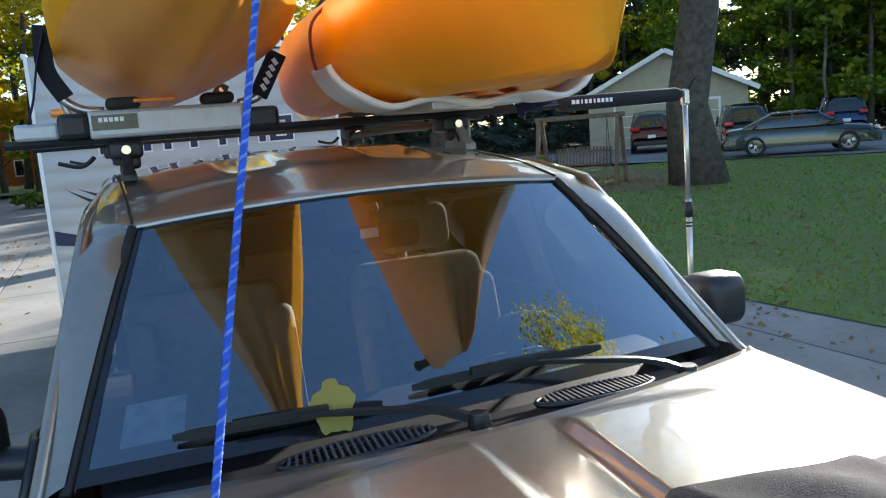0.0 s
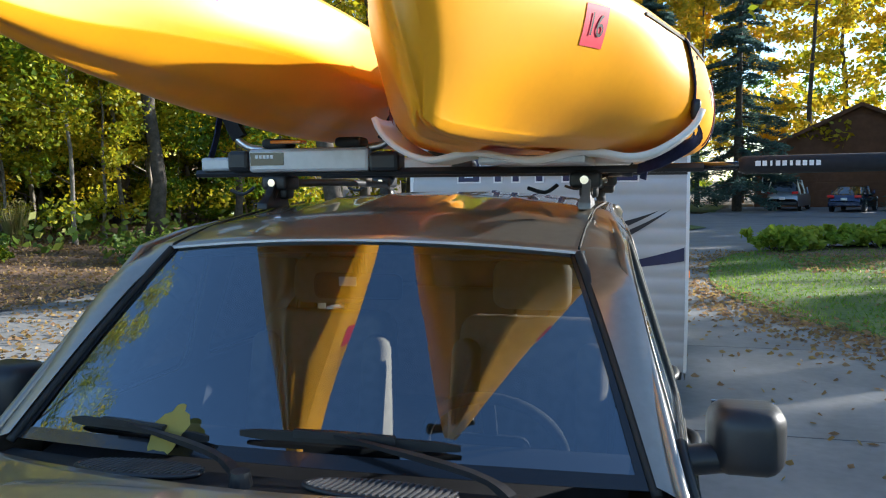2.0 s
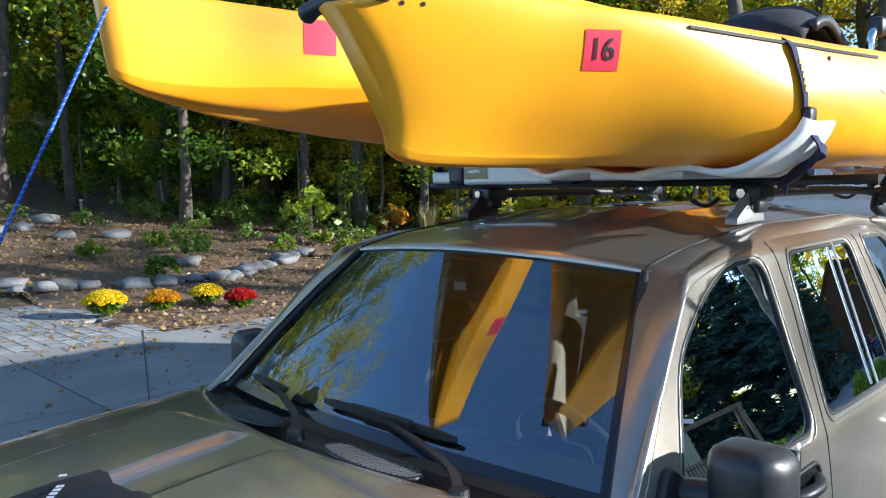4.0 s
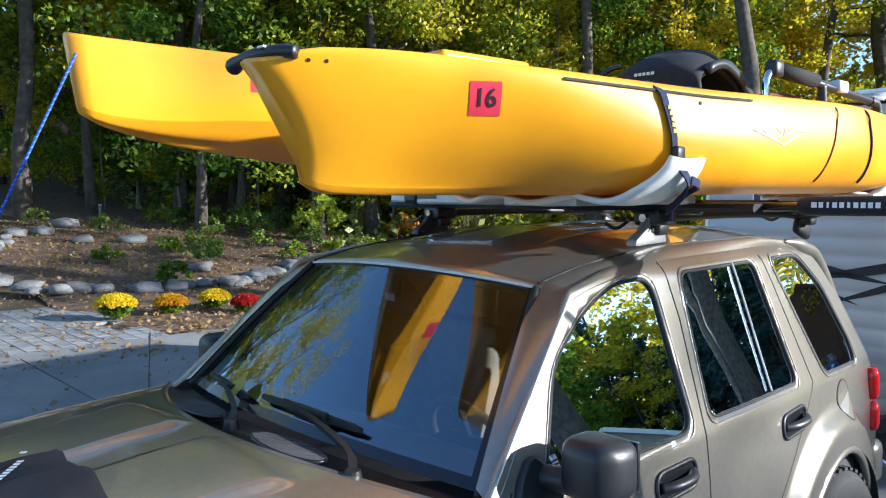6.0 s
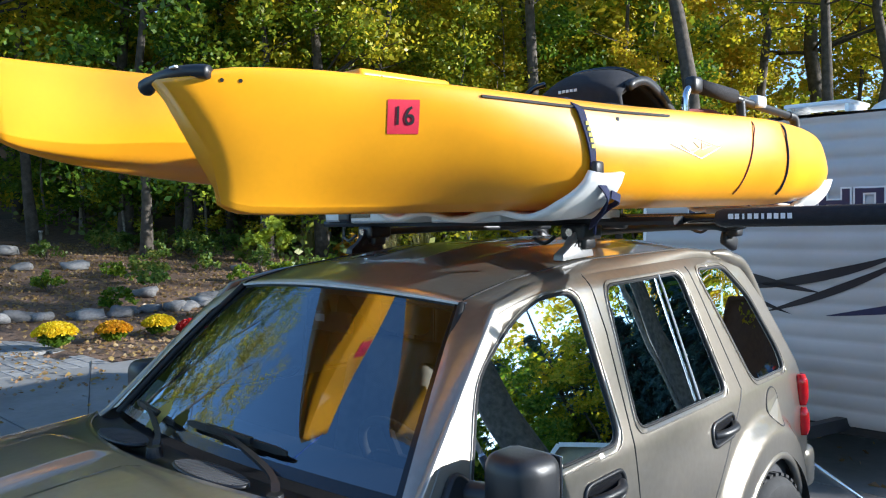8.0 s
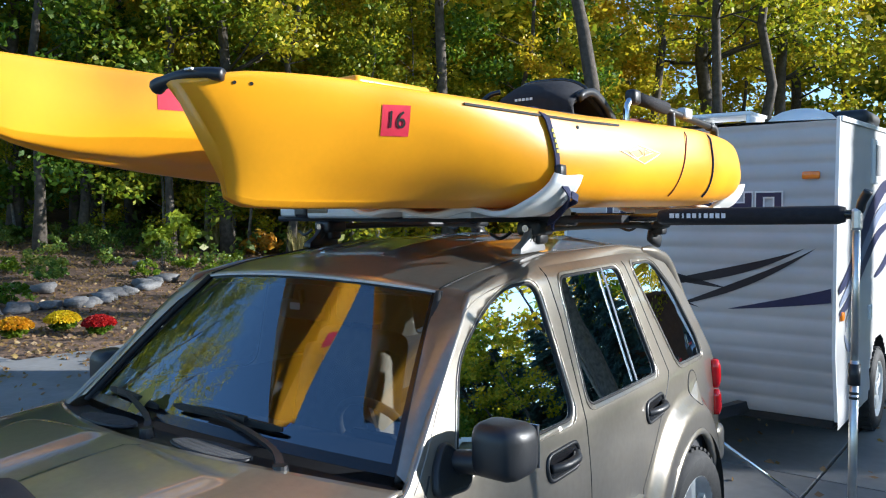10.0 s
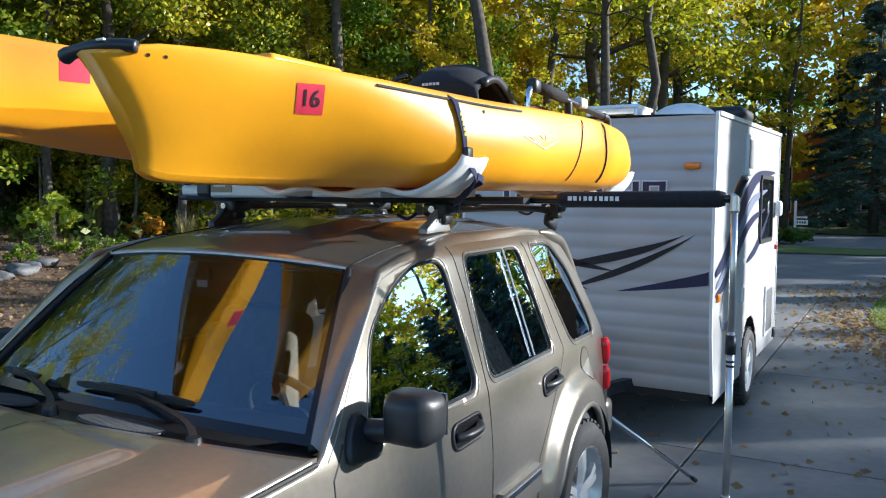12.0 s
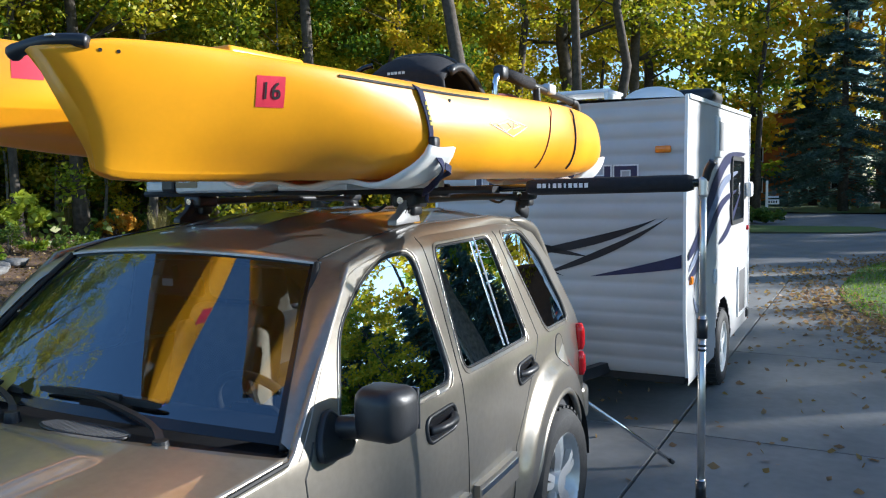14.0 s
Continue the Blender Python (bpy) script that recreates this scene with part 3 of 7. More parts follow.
        for y in (1.40, 2.245):
            h = new("door_handle")
            h.parent = car
            zz = 1.005
            x0 = side_x(y, zz)
            cup = round_poly([(y - 0.105, zz - 0.042), (y - 0.105, zz + 0.042), (y + 0.105, zz + 0.05), (y + 0.105, zz - 0.034)], 0.04)
            part("handle_cup", sweep([(sgn * (side_x(a, b) + 0.002), a, b) for a, b in dense(cup, 0.02)], circle(0.008, 6), closed=True), BLACK, h, smooth=True)
            part("handle_recess", fill_outline(dense(cup, 0.03), lambda a, b, s=sgn: Vector((s * (side_x(a, b) + 0.003), a, b))), GLOSSBLACK, h)
            part("handle_grip", sweep(smooth_path([(sgn * (x0 + 0.004), y - 0.085, zz), (sgn * (x0 + 0.028), y - 0.04, zz + 0.004), (sgn * (x0 + 0.03), y + 0.04, zz + 0.008), (sgn * (x0 + 0.004), y + 0.085, zz + 0.01)], 5), circle(0.016, 8)), BLACK, h, smooth=True)
        mir = new("door_mirror")
        mir.parent = car
        b = box((0.165, 0.11, 0.148), (sgn * 0.967, 0.895, 1.198), 0.042, segments=4)
        for v in b.verts:
            v.co.y -= 0.045 * (1 - ((v.co.x - sgn * 0.967) / 0.10) ** 2) * (1 if v.co.y < 0.895 else 0)
        part("mirror_housing", b, BLACK, mir, smooth=True)
        part("mirror_arm", sweep(smooth_path([(sgn * 0.83, 0.83, 1.15), (sgn * 0.90, 0.85, 1.155), (sgn * 0.97, 0.87, 1.16)], 4), circle(0.034, 10)), BLACK, mir, smooth=True)
        part("mirror_foot", fill_outline(round_poly([(0.72, 1.09), (0.74, 1.15), (0.80, 1.21), (0.88, 1.12), (0.86, 1.08)], 0.03), lambda a, c, s=sgn: Vector((s * (side_x(a, c) + 0.018), a, c))), BLACK, mir)
        part("mirror_foot", sweep([(sgn * (side_x(a, c) + 0.008), a, c) for a, c in round_poly([(0.72, 1.09), (0.74, 1.15), (0.80, 1.21), (0.88, 1.12), (0.86, 1.08)], 0.03)], circle(0.012, 6), closed=True), BLACK, mir, smooth=True)
        part("mirror_glass", box((0.137, 0.004, 0.12), (sgn * 0.967, 0.951, 1.198), 0.001), CHROME, mir)
        tl = new("tail_lamp")
        tl.parent = car
        for z0, z1 in ((0.90, 1.045), (0.755, 0.885)):
            part("lamp_lens", sweep([(sgn * 0.735, 3.25 + (1.03 - z) * 0.10, z) for z in np.linspace(z0, z1, 6)], circle(0.032, 12), radii=[0.7, 0.95, 1, 1, 0.95, 0.6]), TAIL, tl, smooth=True)
        if sgn > 0:
            part("fuel_flap", fill_outline([(2.80 + 0.075 * math.cos(a), 0.99 + 0.075 * math.sin(a)) for a in np.linspace(0, 2 * math.pi, 25)[:-1]], lambda a, c: Vector((side_x(a, c) + 0.004, a, c))), PAINT, car)
            part("fuel_flap_ring", sweep([(side_x(2.80 + 0.078 * math.cos(a), 0.99 + 0.078 * math.sin(a)) + 0.002, 2.80 + 0.078 * math.cos(a), 0.99 + 0.078 * math.sin(a)) for a in np.linspace(0, 2 * math.pi, 25)[:-1]], circle(0.003, 5), closed=True), RUBBER, car)
        # wheel arch lips and liners
        for a in AXLES:
            lip = [(sgn * (side_x(a + 0.44 * math.cos(t), 0.37 + 0.44 * math.sin(t)) - 0.012), a + 0.44 * math.cos(t), 0.37 + 0.44 * math.sin(t)) for t in np.linspace(0.05, math.pi - 0.05, 30)]
            part("arch_lip", sweep(lip, circle(0.02, 8)), PAINT, car, smooth=True)
            part("arch_liner", grid_mesh(lambda u, v, a=a, s=sgn: (s * lerp(0.55, 0.84, v), a + 0.45 * math.cos(u * math.pi), 0.37 + 0.45 * math.sin(u * math.pi)), 24, 2), RUBBER, car)
            build_wheel(car, sgn * 0.755, a)
        # roof rail with its feet
        rr = new("roof_rail")
        rr.parent = car
        m = ALU if sgn > 0 else BLACK
        foot = [(1.595, 1.672), (1.60, 1.695), (1.645, 1.722), (1.685, 1.768), (1.76, 1.782), (1.79, 1.765), (1.775, 1.72), (1.78, 1.68)]
        bm = bmesh.new()
        sides = [[bm.verts.new((sgn * 0.557 + dx * (1 if z < 1.70 else 0.7), y, z)) for y, z in foot] for dx in (-0.021, 0.021)]
        for i in range(8):
            bm.faces.new((sides[0][i], sides[0][(i + 1) % 8], sides[1][(i + 1) % 8], sides[1][i]))
        bm.faces.new(sides[0][::-1])
        bm.faces.new(sides[1])
        bmesh.ops.recalc_face_normals(bm, faces=bm.faces[:])
        bmesh.ops.bevel(bm, geom=bm.edges[:], offset=0.005, segments=2, affect="EDGES", profile=0.5)
        auto(part("rail_foot", bm, FOOTGREY if sgn > 0 else BLACK, rr))
        part("foot_slot", box((0.035, 0.055, 0.032), (sgn * 0.557, 1.722, 1.728), 0.006), RUBBER, rr)
        part("rail_bar", sweep(smooth_path([(sgn * 0.555, 1.66, 1.70), (sgn * 0.555, 1.74, 1.755), (sgn * 0.55, 2.0, 1.765), (sgn * 0.54, 2.5, 1.762), (sgn * 0.53, 2.88, 1.745), (sgn * 0.525, 2.98, 1.68)], 6), circle(0.016, 10)), BLACK, rr, smooth=True)
        part("rail_foot", box((0.04, 0.13, 0.07), (sgn * 0.527, 2.95, 1.685), 0.018, Euler((radians(-20), 0, 0)).to_matrix()), BLACK, rr, smooth=True)
    # roof and bonnet
    solid(part("roof", grid_mesh(lambda u, v: (lerp(-0.60, 0.60, u), lerp(1.095, 2.95, v), roof_z(lerp(-0.60, 0.60, u), lerp(1.095, 2.95, v))), 60, 60), PAINT, car, smooth=True), 0.02, -1)
    part("header_trim", sweep([tuple(screen(u, 1.0, 0.006)) for u in np.linspace(-1, 1, 21)], rect(0.008, 0.006)), SILVERPAINT, car)

    def bonnet(u, v):
        y = lerp(-0.85, 0.61 - 0.24 * (1 - (2 * u - 1) ** 2), v)
        x = (2 * u - 1) * (curve_of(y, BELT) - 0.012)
        return (x, y, hood_z(x, y))
    solid(part("bonnet", grid_mesh(bonnet, 120, 60), PAINT, car, smooth=True), 0.015, -1)
    for s in (-1, 1):
        part("bonnet_gap", sweep([(s * (curve_of(y, BELT) - 0.004), y, table(y, TOP) + 0.006) for y in np.linspace(-0.8, 0.6, 16)], circle(0.006, 6)), RUBBER, car)
    part("nose", grid_mesh(lambda u, v: ((2 * u - 1) * lerp(0.68, 0.72, v), -0.87 - 0.08 * (1 - (2 * u - 1) ** 2) - 0.03 * math.sin(v * math.pi), lerp(0.40, 0.955 + 0.03 * (1 - (2 * u - 1) ** 2), v)), 20, 10), PAINT, car, smooth=True)
    # cowl below the windscreen
    part("cowl_panel", grid_mesh(lambda u, v: Vector(bonnet(u, 1.0)).lerp(screen(2 * u - 1, -0.02), v) + Vector((0, 0, -0.014 - 0.012 * math.sin(v * math.pi))), 50, 8), BLACK, car, smooth=True)
    for cx, w in ((0.265, 0.15), (-0.265, 0.15)):
        vent = new("cowl_vent")
        vent.parent = car
        cy = 0.455

        def at(a, b, lift):
            return (a, b, lerp(1.178, 1.163, (b - 0.37) / 0.19) - 0.03 * (a - 0.25 * (1 if a > 0 else -1)) * (1 if a > 0 else -1) + lift)
        ring = [at(cx + w * math.cos(t), cy + 0.05 * math.sin(t) + 0.06 * (w * math.cos(t)) * (1 if cx > 0 else -1), 0.004) for t in np.linspace(0, 2 * math.pi, 33)[:-1].tolist()]
        part("vent_rim", sweep(ring, circle(0.006, 6), closed=True), BLACK, vent, smooth=True)
        part("vent_floor", fill_outline([(p[0], p[1]) for p in ring], lambda a, b: Vector(at(a, b, -0.004))), RUBBER, vent)
        for k in range(21):
            t = -0.9 + 1.8 * k / 20
            hh = 0.048 * math.sqrt(1 - t * t)
            dy = 0.06 * w * t * (1 if cx > 0 else -1)
            part("vent_slat", sweep([at(cx + w * t, cy - hh + dy, 0.006), at(cx + w * t + 0.012, cy + hh + dy, 0.006)], rect(0.005, 0.012)), SUNBLEACHED, vent, "sun-bleached slat" if k == 0 else "")
    # windscreen
    ws = part("windscreen", grid_mesh(lambda u, v: screen(2 * u - 1, v), 40, 24), WINDSCREEN, car, smooth=True)
    ws.visible_shadow = False
    part("screen_border", grid_mesh(lambda u, v: screen(2 * u - 1, v * 0.05, 0.002), 30, 2), GLOSSBLACK, ws)
    for s in (-1, 1):
        part("screen_border", grid_mesh(lambda u, v, s=s: screen(s * lerp(0.968, 1.0, u), v, 0.002), 2, 20), GLOSSBLACK, ws)
    part("toll_card", grid_mesh(lambda u, v: screen(lerp(-0.90, -0.74, u), lerp(0.10, 0.24, v), -0.004), 4, 4), material("pale_card", (0.45, 0.5, 0.55), 0.5, 0, 0.2, 30, second=(0.2, 0.3, 0.45)), ws, "pale card stuck inside the glass")
    # wipers
    for pts, arm in (([(-0.575, 0.082), (-0.17, 0.055)], [(-0.02, 0.44, 1.18), (-0.12, 0.50, 1.205)]), ([(-0.10, 0.085), (0.385, 0.085)], [(0.53, 0.48, 1.16), (0.43, 0.53, 1.195)])):
        wp = new("wiper")
        wp.parent = car
        blade = [screen(lerp(pts[0][0], pts[1][0], t) / 0.75, lerp(pts[0][1], pts[1][1], t) + 0.004 * math.sin(t * math.pi), 0.022) for t in np.linspace(0, 1, 12)]
        part("blade", sweep(blade, rect(0.010, 0.02), radii=[0.6] + [1] * 10 + [0.6]), RUBBER, wp)
        mid = blade[5] + Vector((0, -0.012, 0.012))
        part("blade_bridge", sweep([blade[3] + Vector((0, -0.01, 0.01)), mid, blade[8] + Vector((0, -0.01, 0.01))], rect(0.014, 0.016)), BLACK, wp)
        part("wiper_arm", sweep(smooth_path([arm[0], arm[1], tuple(mid)], 5), rect(0.018, 0.013), radii=[1.2] * 4 + [0.9] * 4 + [0.7] * 3), BLACK, wp)
        bm = bmesh.new()
        bmesh.ops.create_cone(bm, cap_ends=True, segments=14, radius1=0.025, radius2=0.02, depth=0.03, matrix=Matrix.Translation(arm[0]))
        part("wiper_pivot", bm, BLACK, wp)
    # cabin
    part("dashboard", grid_mesh(lambda u, v: (lerp(-0.72, 0.72, u), lerp(0.66 - 0.06 * (1 - (2 * u - 1) ** 2), 1.02, v), 1.085 + 0.035 * math.sin(v * 2.2) - 0.25 * max(0, v - 0.75)), 24, 12), DASH, car, smooth=True)
    part("cabin_floor", box((1.5, 2.5, 0.05), (0, 2.0, 0.50), 0.01), GREYCLOTH, car)
    part("roof_lining", grid_mesh(lambda u, v: (lerp(-0.58, 0.58, u), lerp(1.12, 2.9, v), roof_z(lerp(-0.58, 0.58, u), lerp(1.12, 2.9, v)) - 0.05), 10, 14), material("grey_headliner", (0.3, 0.29, 0.27), 0.9, 0, 0.1, 30), car)
    for s in (-0.37, 0.37):
        build_seat(car, s, 1.35)
    rs = new("rear_seat")
    rs.parent = car
    part("bench", box((1.25, 0.5, 0.17), (0, 2.2, 0.74), 0.06, segments=3), GREYCLOTH, rs, smooth=True)
    part("bench_back", box((1.25, 0.15, 0.55), (0, 2.5, 1.02), 0.06, Euler((radians(-15), 0, 0)).to_matrix(), segments=3), GREYCLOTH, rs, smooth=True)
    for x in (-0.4, 0.4):
        part("rear_headrest", box((0.25, 0.09, 0.16), (x, 2.58, 1.38), 0.04, segments=3), GREYCLOTH, rs, smooth=True)
    sw = new("steering_wheel")
    sw.parent = car
    sw.matrix_basis = pose(0.37, 1.06, 1.06, -62, 0, 0)
    part("wheel_rim", sweep([(0.185 * math.cos(a), 0.185 * math.sin(a), 0) for a in np.linspace(0, 2 * math.pi, 33)[:-1]], circle(0.015, 8), closed=True), GREYCLOTH, sw, smooth=True)
    part("wheel_boss", box((0.20, 0.13, 0.05), (0, -0.01, -0.02), 0.03, segments=3), DASH, sw, smooth=True)
    for a in (0, 180, 270):
        part("wheel_spoke", sweep([(0.06 * math.cos(radians(a)), 0.06 * math.sin(radians(a)), -0.01), (0.18 * math.cos(radians(a)), 0.18 * math.sin(radians(a)), 0)], rect(0.035, 0.015)), DASH, sw)
    rm = new("rear_view_mirror")
    rm.parent = car
    part("mirror_back", box((0.25, 0.03, 0.07), (0.0, 1.06, 1.485), 0.02, segments=3), BLACK, rm, smooth=True)
    part("mirror_stalk", sweep([(0, 1.06, 1.49), (0.0, 1.045, 1.56)], circle(0.012, 8)), BLACK, rm)
    part("sensor_label", box((0.05, 0.003, 0.025), (-0.02, 1.035, 1.50), 0.001), WHITEINK, rm, "white sensor label")
    for s in (-0.38, 0.38):
        part("sun_visor", box((0.40, 0.16, 0.02), (s, 1.21, 1.575), 0.008, Euler((radians(12), 0, 0)).to_matrix()), GREYCLOTH, car)
    # rear
    part("tailgate", grid_mesh(lambda u, v: ((2 * u - 1) * lerp(0.70, 0.61, v), lerp(3.40, 2.93, max(0, (v - 0.42) / 0.58)) + 0.03 * (1 - (2 * u - 1) ** 2), lerp(0.45, 1.60, v)), 16, 20, lambda u, v: not (0.12 < u < 0.88 and 0.58 < v < 0.92)), PAINT, car, smooth=True)
    pane = part("tailgate_window", grid_mesh(lambda u, v: ((2 * u - 1) * 0.5, lerp(3.27, 2.99, v) + 0.02, lerp(1.11, 1.51, v)), 4, 4), PRIVACY, car)
    pane.visible_shadow = False
    part("rear_bumper", box((1.46, 0.16, 0.22), (0, 3.40, 0.56), 0.05, segments=3), PAINT, car, smooth=True)
    part("front_bumper", box((1.50, 0.16, 0.24), (0, -0.93, 0.55), 0.06, segments=3), PAINT, car, smooth=True)
    part("underbody", box((1.3, 4.0, 0.2), (0, 1.3, 0.38), 0.03), RUBBER, car)
    return car


# ---- the kayaks ----

def soften(ring, times=2):
    """Cuts the corners of a closed ring of (x, z) points."""
    for _ in range(times):
        out = []
        for (x0, z0), (x1, z1) in zip(ring, ring[1:] + ring[:1]):
            out += [(0.75 * x0 + 0.25 * x1, 0.75 * z0 + 0.25 * z1), (0.25 * x0 + 0.75 * x1, 0.25 * z0 + 0.75 * z1)]
        ring = out
    return ring


def hull(half, chine, keel, deck, y0, y1, rake, mid, n=90, lobes=0.02, deck_drop=0.0, vees=((0, 0.07), (1, 0.07)), tumble=(2.0, 3.0)):
    """A moulded hull from tables along s, 0 at the front: half-breadth, breadth of the bottom, keel and deck heights."""
    rings = []
    bm = bmesh.new()
    for i in range(n + 1):
        s = i / n
        b, c, zk, zd = curve_of(s, half), curve_of(s, chine), curve_of(s, keel), curve_of(s, deck)
        h = zd - zk
        vee = curve_of(s, vees)
        right = [(0.0, zk), (0.30 * b * c, zk + lobes * c + 0.25 * (vee - 0.07) * h), (0.62 * b * c, zk - 0.2 * lobes * c + 0.55 * (vee - 0.07) * h), (b * c * 0.985, zk + (vee - 0.012) * h), (b * c, zk + vee * h), (lerp(b * c, b, 0.55), zk + (0.34 + 0.4 * max(0, vee - 0.07)) * h), (lerp(b * c, b, 0.86), zk + 0.62 * h), (b, zk + 0.84 * h), (b, zk + 0.97 * h), (b * 0.95, zd), (b * 0.80, zd + 0.004), (b * 0.4, zd + 0.008 - deck_drop * (1 - abs(2 * s - 1)))]
        w = min(1, max(0, (s - tumble[0]) / (tumble[1] - tumble[0])))
        w *= w * (3 - 2 * w)
        full = [(b * c * 0.99, zk + 0.035 * h), (lerp(b * c, b, 0.45), zk + 0.10 * h), (lerp(b * c, b, 0.85), zk + 0.26 * h), (b, zk + 0.50 * h), (b * 0.985, zk + 0.74 * h), (b * 0.95, zk + 0.93 * h), (b * 0.925, zd)]
        for q, (fx, fz) in enumerate(full):
            right[3 + q] = (lerp(right[3 + q][0], fx, w), lerp(right[3 + q][1], fz, w))
        ring = right + [(0.0, zd + 0.01 - deck_drop * (1 - abs(2 * s - 1)))] + [(-x, z) for x, z in right[:0:-1]]
        ring = soften(ring, 2)
        row = []
        for x, z in ring:
            q = min(1, max(0, (z - zk) / h))
            y = lerp(y0, y1, s) + rake(s, q)
            row.append(bm.verts.new((x + mid(y), y, z)))
        rings.append(row)
    k = len(rings[0])
    for a, b in zip(rings, rings[1:]):
        for j in range(k):
            bm.faces.new((a[j], a[(j + 1) % k], b[(j + 1) % k], b[j]))
    bm.faces.new(rings[0][::-1])
    bm.faces.new(rings[-1])
    bmesh.ops.recalc_face_normals(bm, faces=bm.faces[:])
    return bm


def sticker(parent, hull_ob, base, yaw, text, size):
    """A sticker and its number, laid onto the hull."""
    b = bmesh.new()
    b.from_mesh(hull_ob.data)
    bvh = BVHTree.FromBMesh(b)
    b.free()
    m = Matrix.Translation(base) @ pose(0, 0, 0, 90, 0, yaw)
    way = -(m.to_3x3() @ Vector((0, 0, 1)))
    st = part("sticker", grid_mesh(lambda u, v: m @ Vector(((u - 0.5) * size, (v - 0.5) * size * 1.02, 0)), 8, 8), PINK, parent, "red registration sticker")
    drape(st, bvh, 0.0015, way)
    if text:
        number = letters(text, size * 0.80, m, INK, st, "number", 0.92)
        fine = bmesh.new()
        fine.from_mesh(number.data)
        bmesh.ops.triangulate(fine, faces=fine.faces[:])
        bmesh.ops.subdivide_edges(fine, edges=fine.edges[:], cuts=4, use_grid_fill=True)
        fine.to_mesh(number.data)
        fine.free()
        drape(number, bvh, 0.0035, way)
    return st


def build_kayak_near():
    k = thing("kayak", "yellow sit-on-top fishing kayak with black seat strapped in white cradles", "kayak")

    def mid(y):
        return 0.335 + 0.098 * (y - 0.3)          # the kayak lies slightly askew on the car

    def at(dx, y, z):
        return (mid(y) + dx, y, z)
    half = [(0.0, 0.028), (0.02, 0.085), (0.06, 0.165), (0.14, 0.29), (0.22, 0.375), (0.31, 0.442), (0.45, 0.465), (0.60, 0.46), (0.76, 0.40), (0.88, 0.275), (0.95, 0.165), (0.985, 0.08), (1.0, 0.025)]
    chine = [(0.0, 0.5), (0.03, 0.46), (0.10, 0.38), (0.18, 0.42), (0.25, 0.62), (0.33, 0.78), (0.5, 0.82), (0.75, 0.74), (1.0, 0.5)]
    keel = [(0.0, 1.875), (0.02, 1.850), (0.08, 1.843), (0.2, 1.843), (0.7, 1.846), (0.84, 1.862), (0.92, 1.905), (1.0, 1.975)]
    deck = [(0.0, 2.165), (0.012, 2.178), (0.03, 2.202), (0.06, 2.205), (0.15, 2.182), (0.35, 2.152), (0.6, 2.158), (0.72, 2.146), (0.82, 2.108), (0.90, 2.065), (1.0, 2.0)]
    shell = part("hull", hull(half, chine, keel, deck, 0.46, 3.52, lambda s, q: -0.145 * max(0, 1 - s / 0.10) * q ** 1.9, mid, deck_drop=0.03, lobes=0.05, tumble=(0.12, 0.30)), YELLOW, k, smooth=True)
    b = bmesh.new()
    b.from_mesh(shell.data)
    skin = BVHTree.FromBMesh(b)
    b.free()

    def side(y, z, gap):
        """A point on the outer flank at y and z, a gap off the skin."""
        p, nn, _, _ = skin.ray_cast(Vector((2.5, y, z)), Vector((-1, 0, 0)))
        return p + nn * gap

    def over(x, y, gap):
        """A point on the deck at x and y."""
        p, nn, _, _ = skin.ray_cast(Vector((x, y, 3.0)), Vector((0, 0, -1)))
        return p + Vector((0, 0, gap))

    def girdle(y, gap, zs, lean=0.0, reach=5):
        """A line down the flank and over the deck's edge."""
        down = [side(y + lean * (zs[0] - z), z, gap) for z in zs]
        x1 = down[0].x
        deck_line = [over(x1 - 0.05 - 0.07 * q, y, gap) for q in range(reach)]
        return deck_line[::-1] + down
    # deck details
    part("hatch", box((0.345, 0.34, 0.07), at(0, 0.92, 2.187), 0.018, segments=3), YELLOW, k, smooth=True)
    part("hatch_cord", sweep(smooth_path([at(0.20, 0.78, 2.175), at(0.172, 0.83, 2.205), at(0.08, 0.84, 2.214), at(-0.15, 0.84, 2.212)], 4), circle(0.006, 6)), BLACK, k)
    h = new("carry_handle")
    h.parent = k
    part("handle_bar", sweep(smooth_path([(0.225, 0.338, 2.166), (0.262, 0.34, 2.178), (0.34, 0.355, 2.190), (0.40, 0.385, 2.192), (0.432, 0.40, 2.188)], 5), circle(0.018, 10), radii=[0.8, 1.1, 1.25, 1.2, 1.1] + [1.0] * 11 + [1, 1, 1, 1.0, 0.9]), BLACK, h, smooth=True)
    # white sliver standing in for the glint in the handle's slot
    part("handle_glint", box((0.03, 0.010, 0.006), (0.365, 0.345, 2.203), 0.002), WHITEPLASTIC, h)
    for y, z in ((0.43, 2.172), (0.468, 2.171)):
        p, nn, _, _ = skin.ray_cast(Vector((2.5, y, z)), Vector((-1, 0, 0)))
        b = bmesh.new()
        bmesh.ops.create_cone(b, cap_ends=True, segments=12, radius1=0.0048, radius2=0.0048, depth=0.003, matrix=Matrix.Translation(p) @ nn.to_track_quat("Z", "Y").to_matrix().to_4x4())
        part("deck_hole", b, BLACK, k)
    part("side_rail", sweep([side(y, curve_of((y - 0.46) / 3.06, deck) - 0.026, 0.002) for y in np.linspace(1.02, 1.70, 14).tolist()], rect(0.007, 0.007)), RUBBER, k)
    b = bmesh.new()
    bmesh.ops.create_cone(b, cap_ends=True, segments=10, radius1=0.006, radius2=0.006, depth=0.006, matrix=Matrix.Translation(side(1.46, 2.105, 0.0)) @ Euler((0, math.pi / 2, 0)).to_matrix().to_4x4())
    part("deck_hole", b, BLACK, k)
    sticker(k, shell, (0.66, 0.82, 2.092), 62, "16", 0.084)
